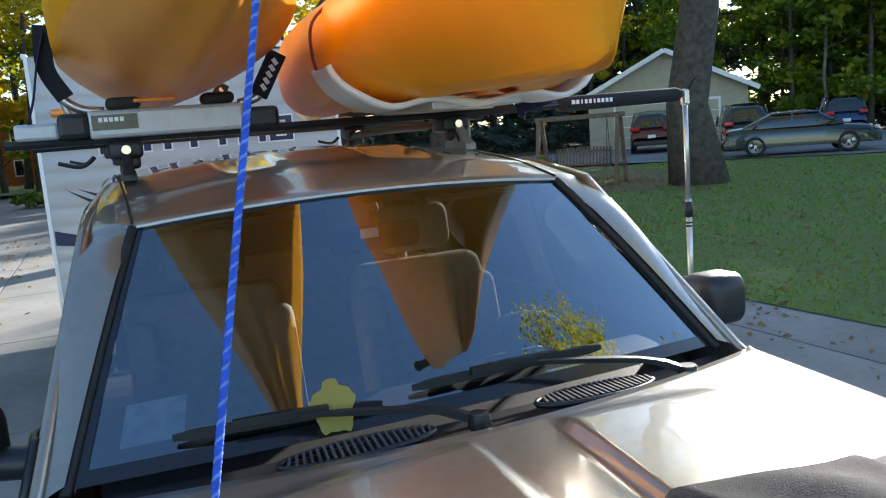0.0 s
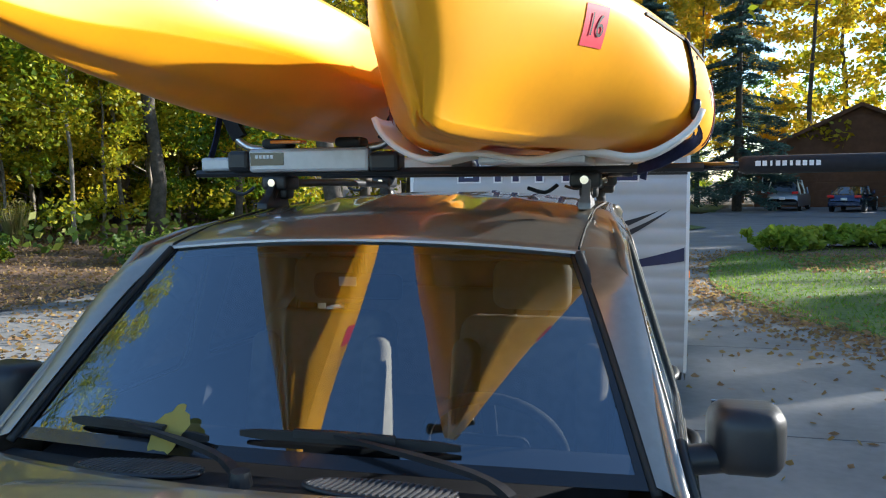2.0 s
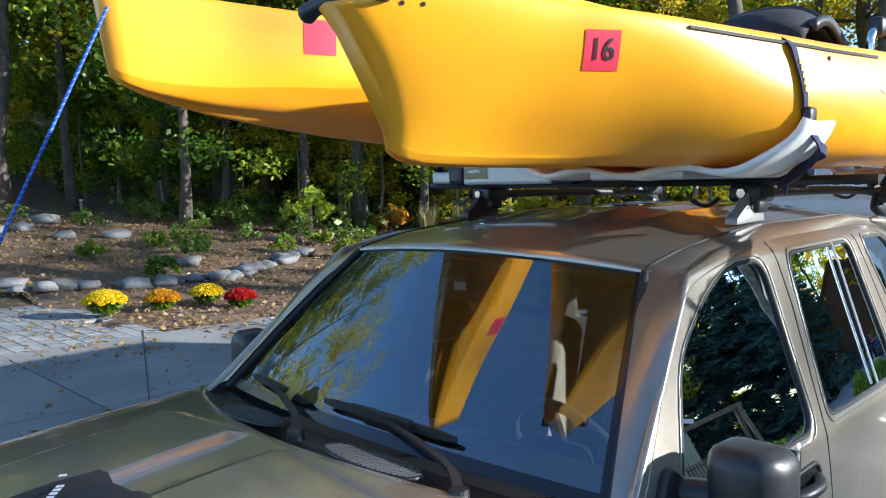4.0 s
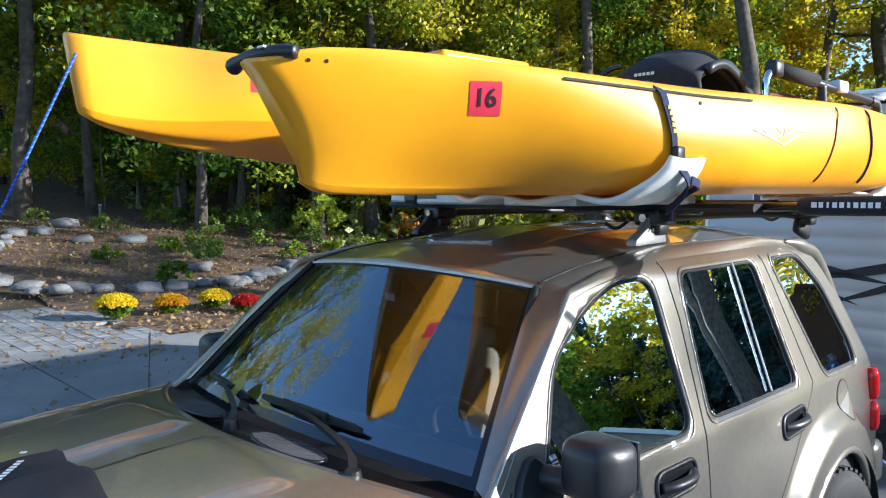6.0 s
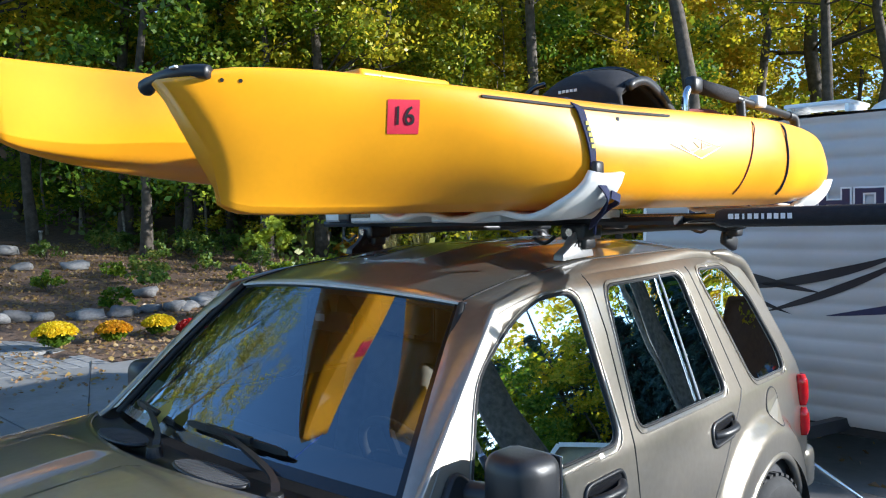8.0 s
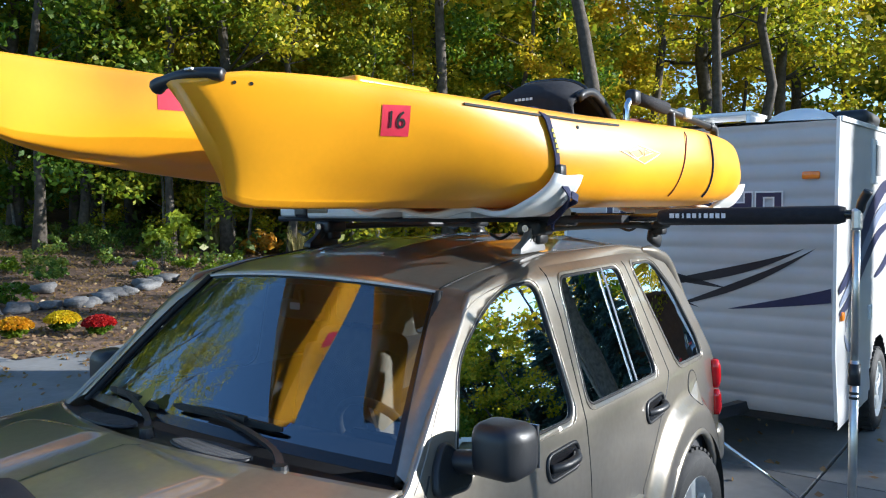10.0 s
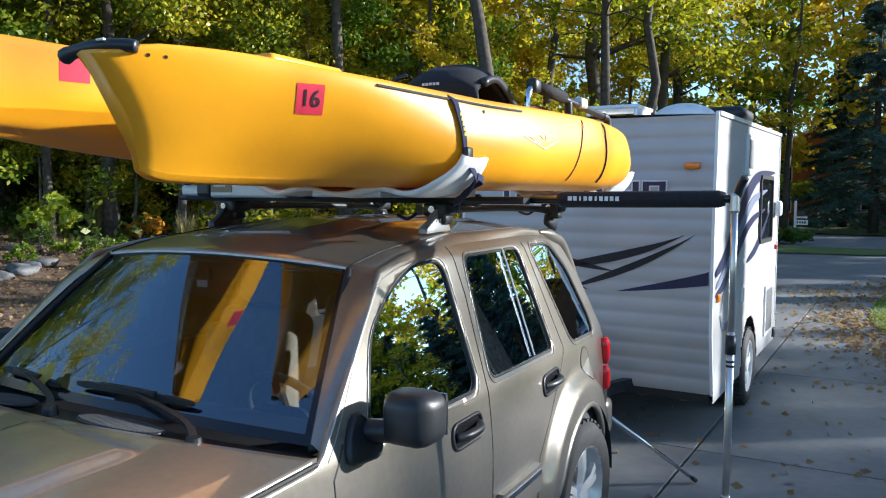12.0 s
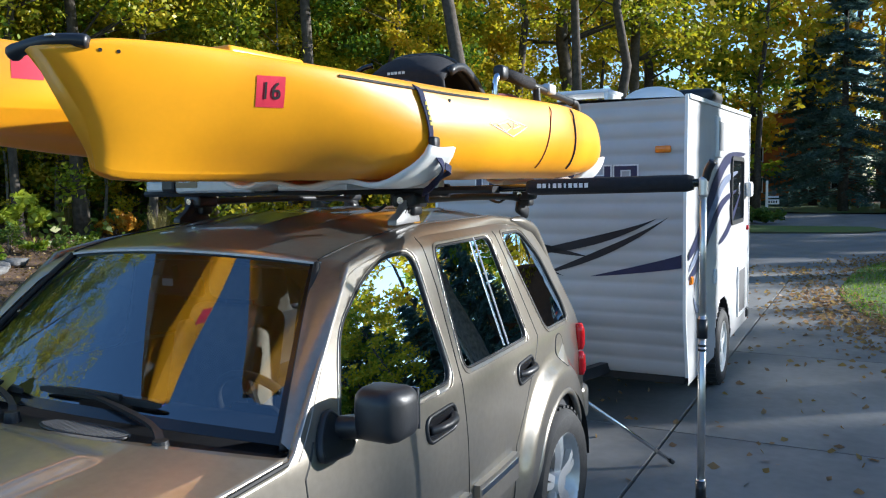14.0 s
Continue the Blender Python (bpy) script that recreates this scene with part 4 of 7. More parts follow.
    # emblem drawn as a plain outline
    for ring in ([(1.68, 2.038), (1.80, 2.065), (1.96, 2.04), (1.84, 1.998)], [(1.73, 2.037), (1.80, 2.05), (1.83, 2.03), (1.79, 2.015)], [(1.85, 2.05), (1.90, 2.04), (1.84, 2.026)]):
        part("emblem", sweep([side(a, z, 0.001) for a, z in dense(ring, 0.025)], circle(0.0022, 5), closed=True), WHITEPLASTIC, k)
    seat = new("seat")
    seat.parent = k
    def back(u, v):
        """The folded backrest: upright at the front edge, falling away to the rear."""
        a = 2 * u - 1
        x = mid(1.95) + 0.19 * a * (1 - 0.10 * v)
        rise = math.sin(min(1, v * 1.9) * math.pi / 2)
        z = 2.15 + 0.195 * rise - 0.155 * max(0, v - 0.55) / 0.45 * max(0, v - 0.2)
        return (x, lerp(1.76, 2.16, max(0, v - 0.22) / 0.78) + 0.035 * a * a, z - 0.055 * abs(a) ** 3.5 * rise)
    solid(part("seat_back", grid_mesh(back, 20, 22), FABRIC, seat, smooth=True), 0.03, -1)
    part("seat_pad", box((0.40, 0.40, 0.06), at(0, 1.92, 2.17), 0.025, segments=3), FABRIC, seat, smooth=True)
    part("seat_piping", sweep([Vector(back(q, 0.5)) + Vector((0, 0.01, 0.004)) for q in np.linspace(0.0, 1, 17).tolist()], circle(0.008, 6)), GLOSSBLACK, seat, smooth=True)
    part("seat_edge", sweep([Vector(back(1.0, q)) + Vector((0.006, 0, 0.0)) for q in np.linspace(0.3, 1, 14).tolist()], rect(0.022, 0.03)), BLACK, seat, smooth=True)
    bars = bmesh.new()
    for q in range(5):
        p = Vector(back(0.40 + q * 0.045, 0.20))
        box((0.012, 0.002, 0.010), p + Vector((0, -0.006, -0.0)), 0, Euler((0, 0, 0)).to_matrix(), bars)
    part("seat_mark", bars, SILVERPAINT, seat)
    part("seat_loop", sweep(smooth_path([at(-0.20, 1.80, 2.15), at(-0.235, 1.80, 2.24), at(-0.215, 1.84, 2.30), at(-0.17, 1.86, 2.315)], 5), circle(0.011, 8)), GLOSSBLACK, seat, smooth=True)
    bar = new("stern_rack")
    bar.parent = k
    for dx in (-0.25, 0.25):
        part("rack_bar", sweep([at(dx, 2.14, 2.285), at(dx, 2.86, 2.215)], circle(0.016, 10)), BLACK, bar, smooth=True)
        part("rack_padding", sweep([at(dx, 2.18, 2.284), at(dx, 2.42, 2.265)], circle(0.027, 10)), FABRIC, bar, smooth=True)
        part("rack_leg", sweep(smooth_path([at(dx, 2.10, 2.15), at(dx, 2.10, 2.24), at(dx, 2.14, 2.285)], 5), circle(0.014, 10)), CHROME, bar, smooth=True)
        part("rack_leg", sweep(smooth_path([at(dx, 2.48, 2.17), at(dx, 2.47, 2.255)], 5), circle(0.018, 10)), BLACK, bar, smooth=True)
        part("rack_leg", sweep(smooth_path([at(dx, 2.84, 2.215), at(dx, 2.90, 2.20), at(dx, 2.92, 2.09)], 5), circle(0.02, 10)), BLACK, bar, smooth=True)
        part("rack_joint", box((0.05, 0.07, 0.06), at(dx, 2.15, 2.285), 0.015), BLACK, bar, smooth=True)
        part("rack_joint", box((0.045, 0.09, 0.05), at(dx, 2.60, 2.255), 0.012), SILVERPAINT, bar, smooth=True)
    part("paddle_blade", box((0.06, 0.24, 0.014), at(0.14, 2.70, 2.285), 0.006), BLACK, bar)
    part("red_cord", sweep(smooth_path([at(0.20, 2.15, 2.195), at(0.16, 2.4, 2.215), at(0.12, 2.6, 2.205)], 5), circle(0.009, 6)), MAROON, k)
    # straps that hold it
    near = new("tie_down_strap")
    near.parent = k
    line = girdle(1.315, 0.004, (2.13, 2.09, 2.05, 2.01, 1.97, 1.945), 0.23)
    ends = [(line[-1].x + 0.012, 1.362, 1.925), (0.885, 1.40, 1.875), (0.80, 1.48, 1.82), (0.72, 1.55, 1.795)]
    part("webbing", sweep(smooth_path([tuple(p) for p in line] + ends, 5), [(-0.017, -0.002), (0.017, -0.002), (0.017, 0.002), (-0.017, 0.002)]), NAVY, near)
    bm = bmesh.new()
    for i in range(5):
        box((0.002, 0.016, 0.011), side(1.331 + i * 0.003, 2.085 - i * 0.016, 0.0078), 0, None, bm)
    part("strap_mark", bm, YELLOWINK, near)
    part("buckle", box((0.026, 0.045, 0.055), side(1.36, 1.955, 0.012), 0.008), BLACK, near, smooth=True)
    part("webbing_tail", sweep(smooth_path([(0.875, 1.43, 1.885), (0.865, 1.49, 1.87), (0.81, 1.52, 1.85), (0.75, 1.54, 1.81), (0.735, 1.55, 1.765)], 6), rect(0.004, 0.024)), NAVY, near)
    for y, mat, r, lean in ((2.20, MAROON, 0.0026, -0.42), (2.43, NAVY, 0.0038, -0.02)):
        c = new("tie_down_cord")
        c.parent = k
        part("cord", sweep(smooth_path([tuple(p) for p in girdle(y, r, (2.13, 2.08, 2.02, 1.96, 1.91, 1.885), lean, 4)], 5), circle(r, 8)), mat, c, smooth=True)
    c = new("tie_down_cord")
    c.parent = k
    part("cord", sweep(smooth_path([at(-0.36, 1.42, 2.17), at(-0.455, 1.42, 2.09), at(-0.465, 1.42, 1.99), at(-0.45, 1.40, 1.92)], 6), circle(0.005, 6)), MAROON, c)
    return k


def build_kayak_far():
    k = thing("kayak", "yellow sit-on-top kayak held in silver lift-assist rack cradles", "kayak")
    half = [(0.0, 0.022), (0.08, 0.10), (0.2, 0.22), (0.35, 0.31), (0.5, 0.34), (0.7, 0.31), (0.88, 0.2), (1.0, 0.04)]
    chine = [(0.0, 0.9), (0.1, 0.90), (0.3, 0.93), (0.5, 0.95), (0.8, 0.9), (1.0, 0.6)]
    keel = [(0.0, 2.085), (0.02, 2.05), (0.10, 1.99), (0.25, 1.935), (0.45, 1.902), (0.7, 1.902), (0.9, 1.96), (1.0, 2.10)]
    deck = [(0.0, 2.315), (0.2, 2.285), (0.5, 2.22), (0.8, 2.25), (1.0, 2.28)]
    shell = part("hull", hull(half, chine, keel, deck, 0.165, 3.6, lambda s, q: -0.035 * max(0, 1 - s / 0.05) * q, lambda y: -0.39, lobes=0.012, vees=[(0.0, 0.12), (0.05, 0.20), (0.14, 0.36), (0.26, 0.46), (0.6, 0.46), (1.0, 0.30)]), SCUFFED, k, smooth=True)
    sticker(k, shell, (-0.20, 0.68, 2.225), 68, "", 0.095)
    part("tie_down_strap", sweep(smooth_path([(-0.735, 1.70, 2.12), (-0.765, 1.70, 2.02), (-0.785, 1.70, 1.93), (-0.81, 1.70, 1.86)], 5), rect(0.036, 0.004)), NAVY, k)
    part("hull_sleeve", sweep(smooth_path([(-0.70, 1.72, 1.93), (-0.742, 1.72, 2.02), (-0.735, 1.72, 2.14)], 5), rect(0.03, 0.05)), FABRIC, k)
    part("drain_plug", box((0.12, 0.05, 0.012), (-0.46, 1.62, 1.905), 0.005), AMBER, k)
    return k


# ---- roof rack and loading arm ----
def build_rack():
    for y in (1.745, 2.93):
        b = thing("roof_crossbar", "black roof rack crossbar clamped on the car's side rails", "roof rack", "crossbars")
        z = 1.80
        part("bar", sweep([(-0.88, y, z), (0.92, y, z)], [(-0.03, -0.012), (0.03, -0.012), (0.036, 0.0), (0.03, 0.014), (-0.03, 0.014), (-0.036, 0.0)]), BLACK, b)
        for x in (-0.555, 0.55):
            part("clamp", box((0.10, 0.12, 0.055), (x, y, z - 0.035), 0.015, segments=3), BLACK, b, smooth=True)
            part("clamp_jaw", box((0.06, 0.07, 0.05), (x + 0.01, y, z - 0.07), 0.012), BLACK, b, smooth=True)
            part("clamp_bolt", sweep([(x, y - 0.075, z - 0.035), (x, y - 0.055, z - 0.035)], circle(0.014, 10)), CHROME, b)
            part("clamp_lever", sweep(smooth_path([(x - 0.09, y - 0.03, z - 0.05), (x - 0.13, y - 0.04, z - 0.075), (x - 0.19, y - 0.02, z - 0.06)], 4), circle(0.007, 6)), BLACK, b)
    arm = thing("loading_arm", "black padded loading bar on a telescopic silver pole", "loading bar")
    y = 1.785
    part("arm_tube", sweep([(0.60, y, 1.80), (1.66, y, 1.815)], circle(0.014, 12)), GLOSSBLACK, arm, smooth=True)
    part("arm_sleeve", sweep([(0.62, y, 1.80), (0.70, y, 1.80)], circle(0.026, 12)), BLACK, arm, smooth=True)
    pad = part("arm_padding", sweep([(1.03, y, 1.807), (1.05, y, 1.807), (1.60, y, 1.814), (1.62, y, 1.814)], circle(0.029, 16), radii=[0.8, 1, 1, 0.8]), FABRIC, arm, smooth=True)
    # maker's mark as plain bars
    bm = bmesh.new()
    for i, w in enumerate((0.016, 0.013, 0.006, 0.013, 0.013, 0.008, 0.013, 0.013, 0.013, 0.013)):
        x = 1.085 + i * 0.0195
        box((w, 0.001, 0.016), (x, y - 0.0302, 1.812), 0, None, bm)
    part("padding_mark", bm, WHITEINK, pad, "pale printed mark")
    part("arm_elbow", sweep(smooth_path([(1.62, y, 1.814), (1.655, y, 1.822), (1.668, y - 0.01, 1.855), (1.685, y - 0.02, 1.885)], 4), circle(0.0135, 10)), BLACK, arm, smooth=True)
    px = 1.652
    part("arm_joint", box((0.03, 0.035, 0.07), (px, y, 1.80), 0.01), ALU, arm)
    part("pole_upper", sweep([(px, y, 1.36), (px, y, 1.80)], circle(0.011, 14)), ALU, arm, smooth=True)
    part("pole_middle", sweep([(px, y, 0.80), (px, y, 1.37)], circle(0.0128, 14)), ALU, arm, smooth=True)
    part("pole_lower", sweep([(px, y, 0.03), (px, y, 0.81)], circle(0.0145, 14)), ALU, arm, smooth=True)
    for z in (1.325, 0.77):
        part("pole_collar", sweep([(px, y, z - 0.03), (px, y, z + 0.035)], circle(0.0175, 14)), BLACK, arm, smooth=True)
        for d in (0.055, 0.07):
            part("pole_ring", sweep([(px, y, z - d - 0.004), (px, y, z - d + 0.004)], circle(0.0155 if z < 1 else 0.0138, 14)), BLACK, arm)
    part("pole_foot", sweep([(px, y, 0.0), (px, y, 0.05)], circle(0.02, 14)), RUBBER, arm, smooth=True)
    # saddles under the far kayak
    lift = thing("kayak_lift_carrier", "silver lift-assist kayak carrier with curved cradle arms on the crossbar", "kayak carrier", "kayak carriers")
    y = 1.72
    part("body", box((0.46, 0.075, 0.085), (-0.42, y, 1.845), 0.012, segments=2), SILVERPAINT, lift)
    part("end_block", box((0.085, 0.09, 0.075), (-0.69, y, 1.845), 0.015), BLACK, lift)
    part("end_bar", box((0.12, 0.05, 0.05), (-0.79, y, 1.835), 0.01), SILVERPAINT, lift)
    part("end_block", box((0.11, 0.09, 0.07), (-0.135, y, 1.835), 0.015), BLACK, lift)
    part("name_plate", box((0.13, 0.002, 0.045), (-0.575, y - 0.0388, 1.85), 0), GLOSSBLACK, lift)
    bm = bmesh.new()
    for i in range(5):
        box((0.011, 0.001, 0.013), (-0.615 + i * 0.015, y - 0.0402, 1.858), 0, None, bm)
    part("plate_mark", bm, WHITEINK, lift)
    for x in (-0.545, -0.265):
        part("saddle_pad", box((0.10, 0.09, 0.035), (x, y, 1.905), 0.015, segments=3), RUBBER, lift, smooth=True)
    part("cradle_arm", sweep(smooth_path([(-0.20, y, 1.885), (-0.14, y, 1.90), (-0.105, y, 1.95), (-0.065, y, 2.02)], 5), circle(0.014, 8)), ALU, lift, smooth=True)
    part("cradle_arm", sweep(smooth_path([(-0.60, y, 1.885), (-0.665, y, 1.895), (-0.72, y, 1.94), (-0.745, y, 2.02)], 5), circle(0.014, 8)), ALU, lift, smooth=True)
    sl = part("arm_sleeve", sweep([(-0.135, y - 0.012, 1.905), (-0.06, y - 0.012, 2.035)], rect(0.035, 0.055)), FABRIC, lift)
    bm = bmesh.new()
    for i in range(5):
        t = 0.18 + i * 0.15
        box((0.014, 0.001, 0.022), (lerp(-0.135, -0.06, t), y - 0.041, lerp(1.905, 2.035, t)), 0, Euler((0, radians(-30), 0)).to_matrix(), bm)
    part("sleeve_mark", bm, WHITEINK, sl)
    m2 = copy_thing(lift, pose(0, 1.19, 0))
    # white cradles under the near kayak
    for y, cx, w, yb in ((1.33, 0.435, 0.455, 1.745), (2.98, 0.60, 0.31, 2.93)):
        c = thing("kayak_cradle", "white moulded kayak cradle on a roof crossbar", "kayak cradle", "kayak cradles")

        def trough(u, v, y=y, w=w, cx=cx):
            a = 2 * u - 1
            rise = max(0, abs(a) - 0.55) / 0.45
            bow = 1 - math.sqrt(max(0.0, 1 - (0.97 * rise) ** 2))
            half = 0.118 * (1 - 0.30 * max(0, rise - 0.6) / 0.4)
            return (cx + a * w * (1 - 0.02 * bow), y + 0.015 + (2 * v - 1) * half + 0.04 * rise * (1 if a > 0 else 0), 1.834 - 0.011 * math.cos(3 * math.pi * a) * (1 - rise) + 0.150 * bow + 0.006 * abs(2 * v - 1) ** 2)
        solid(part("trough", grid_mesh(trough, 64, 8), WHITEPLASTIC, c, smooth=True), 0.016, -1)
        part("cradle_base", box((0.30, abs(yb - y) + 0.12, 0.024), (cx, (y + yb) / 2, 1.822), 0.006), SILVERPAINT, c)
        part("cradle_base", box((0.16, 0.10, 0.03), (cx + 0.18, yb - 0.03, 1.826), 0.006), WHITEPLASTIC, c)


def build_straps():
    # bow rope, twisted of two strands
    rope = thing("bow_rope", "blue and white braided rope tied to the kayak bow", "rope")
    a, b = Vector((-0.36, 0.15, 2.26)), Vector((-0.725, -0.40, 0.90))
    for ph, mat in ((0, ROPEBLUE), (1, ROPEWHITE), (2, ROPEBLUE), (3, ROPEBLUE)):
        pts = []
        ax = (b - a).normalized()
        s1 = ax.cross(Vector((1, 0, 0))).normalized()
        s2 = ax.cross(s1)
        for i in range(705):
            t = i / 704
            an = t * 2 * math.pi * 88 + ph * math.pi / 2
            pts.append(a.lerp(b, t) + (s1 * math.cos(an) + s2 * math.sin(an)) * 0.0022)
        part("strand", sweep(pts, circle(0.0024, 5)), mat, rope, smooth=True)
    # things on the bonnet and the glass
    bag = thing("accessory_bag", "black fabric bag with pale print lying on the bonnet", "bag")
    def bagf(u, v):
        x, y = lerp(-0.13, 0.62, u), lerp(-0.70, -0.01, v)
        e = min(1, 7 * min(u, 1 - u)) * min(1, 7 * min(v, 1 - v))
        return (x, y + 0.02 * math.sin(u * 7), hood_z(x, y) + 0.004 + 0.03 * e ** 0.5 + 0.006 * math.sin(u * 23 + v * 9) * e)
    part("bag_body", grid_mesh(bagf, 40, 40), FABRIC, bag, smooth=True)
    bm = bmesh.new()
    for q in range(10):
        box((0.012, 0.015, 0.001), (-0.085 + q * 0.017, -0.10 - q * 0.012, hood_z(-0.085 + q * 0.017, -0.10) + 0.038), 0, Euler((0, 0, radians(-35))).to_matrix(), bm)
    part("bag_mark", bm, WHITEINK, bag, "pale printed mark")
    leaf = thing("fallen_leaf", "yellow maple leaf caught under the wiper", "leaf")
    def lf(u, v):
        a = u * 2 * math.pi
        r = v * (0.053 + 0.006 * math.sin(5 * a) + 0.003 * math.sin(11 * a))
        p = screen(-0.36 + r * 0.78 * math.cos(a) / 0.72, 0.07 + r * 1.0 * math.sin(a) / 0.6, 0.034 + 0.003 * math.sin(a * 2) * v)
        return p
    part("leaf_blade", grid_mesh(lf, 30, 4, close_u=True), YELLOWLEAF, leaf, smooth=True)


# ---- the travel trailer ----
TW, TY0, TY1, TZ0, TZ1 = 0.985, 4.97, 8.25, 0.40, 2.40


def build_trailer():
    t = thing("travel_trailer", "small white ribbed travel trailer with dark swoosh graphics", "trailer", "", pose(0.02, -0.18, 0))

    def front_y(z):
        return table(z, [(0.3, 5.10), (0.40, 5.07), (0.85, 4.955), (1.6, 4.95), (2.40, 4.985)])

    def ribs(z):
        return 0.015 * abs(math.sin((z - 0.4) / 0.115 * math.pi)) ** 0.6
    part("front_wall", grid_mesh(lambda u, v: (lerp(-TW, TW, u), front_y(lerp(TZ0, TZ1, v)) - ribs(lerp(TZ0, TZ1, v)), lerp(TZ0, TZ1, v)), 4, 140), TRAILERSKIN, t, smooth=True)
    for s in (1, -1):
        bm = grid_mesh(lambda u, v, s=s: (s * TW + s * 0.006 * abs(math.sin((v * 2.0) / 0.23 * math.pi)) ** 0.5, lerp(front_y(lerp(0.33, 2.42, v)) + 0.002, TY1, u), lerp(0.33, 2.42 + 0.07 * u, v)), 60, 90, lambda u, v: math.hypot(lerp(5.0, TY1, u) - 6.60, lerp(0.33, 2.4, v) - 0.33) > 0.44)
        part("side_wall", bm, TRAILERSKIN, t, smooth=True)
        pts = [(s * TW, front_y(z) - 0.006, z) for z in np.linspace(0.40, 2.42, 24)]
        part("corner_trim", sweep(pts, rect(0.022, 0.024)), TRAILERTRIM, t)
        part("corner_trim", sweep([(s * TW, TY1, 0.36), (s * TW, TY1, 2.49)], rect(0.022, 0.024)), TRAILERTRIM, t)
        part("gutter", sweep([(s * (TW + 0.008), 4.99, 2.41), (s * (TW + 0.008), TY1, 2.485)], rect(0.03, 0.03)), TRAILERTRIM, t)
        build_wheel(t, s * 0.90, 6.60, radius=0.34, width=0.21, rim_mat=WHITEPLASTIC)
        part("wheel_box", grid_mesh(lambda u, v, s=s: (s * lerp(0.6, TW, v), 6.60 + 0.45 * math.cos(u * math.pi), 0.33 + 0.45 * math.sin(u * math.pi)), 20, 2), RUBBER, t)
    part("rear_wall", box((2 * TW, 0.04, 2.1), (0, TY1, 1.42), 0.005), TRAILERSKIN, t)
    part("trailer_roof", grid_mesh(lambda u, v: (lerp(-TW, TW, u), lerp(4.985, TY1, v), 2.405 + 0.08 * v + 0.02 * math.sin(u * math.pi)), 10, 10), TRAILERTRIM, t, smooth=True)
    part("trailer_floor", box((2 * TW - 0.04, 3.15, 0.06), (0, 6.65, 0.37), 0.01), RUBBER, t)
    # tongue
    for s in (1, -1):
        part("tongue_beam", sweep([(s * 0.45, 5.3, 0.42), (0, 3.75, 0.42)], rect(0.06, 0.08)), BLACK, t)
    part("coupler", box((0.12, 0.30, 0.10), (0, 3.70, 0.45), 0.02), BLACK, t)
    part("gas_bottle", box((0.30, 0.30, 0.45), (0, 4.55, 0.70), 0.10, segments=4), TRAILERTRIM, t, smooth=True)
    # graphics on the front, each a thin sheet
    def swoosh(a, mid, b, w, mat, name="graphic", off=0.019, taper=False):
        pts = [Vector(a) * (1 - q) ** 2 + 2 * q * (1 - q) * Vector(mid) + q * q * Vector(b) for q in np.linspace(0, 1, 16).tolist()]
        up, dn = [], []
        for i, p in enumerate(pts):
            q = i / 15
            h = w * (1 - q) ** 0.8 if taper else w * math.sin(math.pi * q ** 1.25) ** 0.9 if 0 < q < 1 else 0
            px = max(-TW + 0.02, min(TW - 0.02, p.x))
            up.append((px, p.y + h / 2)), dn.append((px, p.y - h / 2))
        bm = bmesh.new()
        tops = [bm.verts.new((x, front_y(z) - off, z)) for x, z in up]
        bots = [bm.verts.new((x, front_y(z) - off, z)) for x, z in dn]
        for i in range(15):
            bm.faces.new((tops[i], bots[i], bots[i + 1], tops[i + 1]))
        return part(name, bm, mat, t)
    for s in (1, -1):
        swoosh((s * 0.80, 1.56), (s * 0.45, 1.38), (s * -0.30, 1.27), 0.065, BLACKINK)
        swoosh((s * 0.88, 1.57), (s * 0.52, 1.32), (s * -0.10, 1.12), 0.055, BLACKINK)
        swoosh((s * 0.97, 1.255), (s * 0.70, 1.19), (s * 0.30, 1.125), 0.095, NAVYINK, taper=True)
    # name across the front, as plain shapes in its colour
    for x, w in ((-0.55, 0.17), (-0.27, 0.19), (0.06, 0.25), (0.36, 0.20), (0.565, 0.18)):
        for rim, mat, off, g in ((0, TRAILERTRIM, 0.0185, 0.022), (1, NAVYINK, 0.021, 0.0)):
            bm = bmesh.new()
            for dx in (-w / 2 + 0.03, w / 2 - 0.03):
                box((0.045 + g, 0.002, 0.17 + g), (x + dx, front_y(1.85) - off, 1.85), 0, None, bm)
            for dz in ((-0.07, 0.07) if x > 0.5 or x < -0.5 else (0.0,)):
                box((w - 0.05, 0.002, 0.028 + g), (x, front_y(1.85) - off - 0.001, 1.85 + dz), 0, None, bm)
            part("name_shape", bm, mat, t)
    # markers and fittings
    part("marker_lamp", box((0.11, 0.03, 0.05), (0.83, 4.945, 2.045), 0.01), AMBER, t, smooth=True)
    part("marker_lamp", box((0.11, 0.03, 0.05), (-0.83, 4.945, 2.045), 0.01), AMBER, t, smooth=True)
    part("marker_lamp", box((0.03, 0.07, 0.06), (TW + 0.01, 5.12, 1.10), 0.01), AMBER, t, smooth=True)
    part("marker_lamp", box((0.03, 0.05, 0.05), (TW + 0.01, 8.12, 1.32), 0.01), TAIL, t, smooth=True)
    # side window, vent, door, hatch
    w = new("side_window")
    w.parent = t
    rim = round_poly([(6.97, 1.42), (6.97, 2.02), (7.72, 2.02), (7.72, 1.42)], 0.06)
    part("window_frame", sweep([(TW + 0.012, a, b) for a, b in dense(rim, 0.05)], rect(0.03, 0.04), closed=True), BLACK, w)
    part("window_pane", fill_outline(rim, lambda a, b: Vector((TW + 0.010, a, b))), DARKGLASS, w)
    v = new("side_vent")
    v.parent = t
    part("vent_frame", box((0.02, 0.34, 0.34), (TW + 0.012, 6.28, 2.18), 0.01), TRAILERTRIM, v)
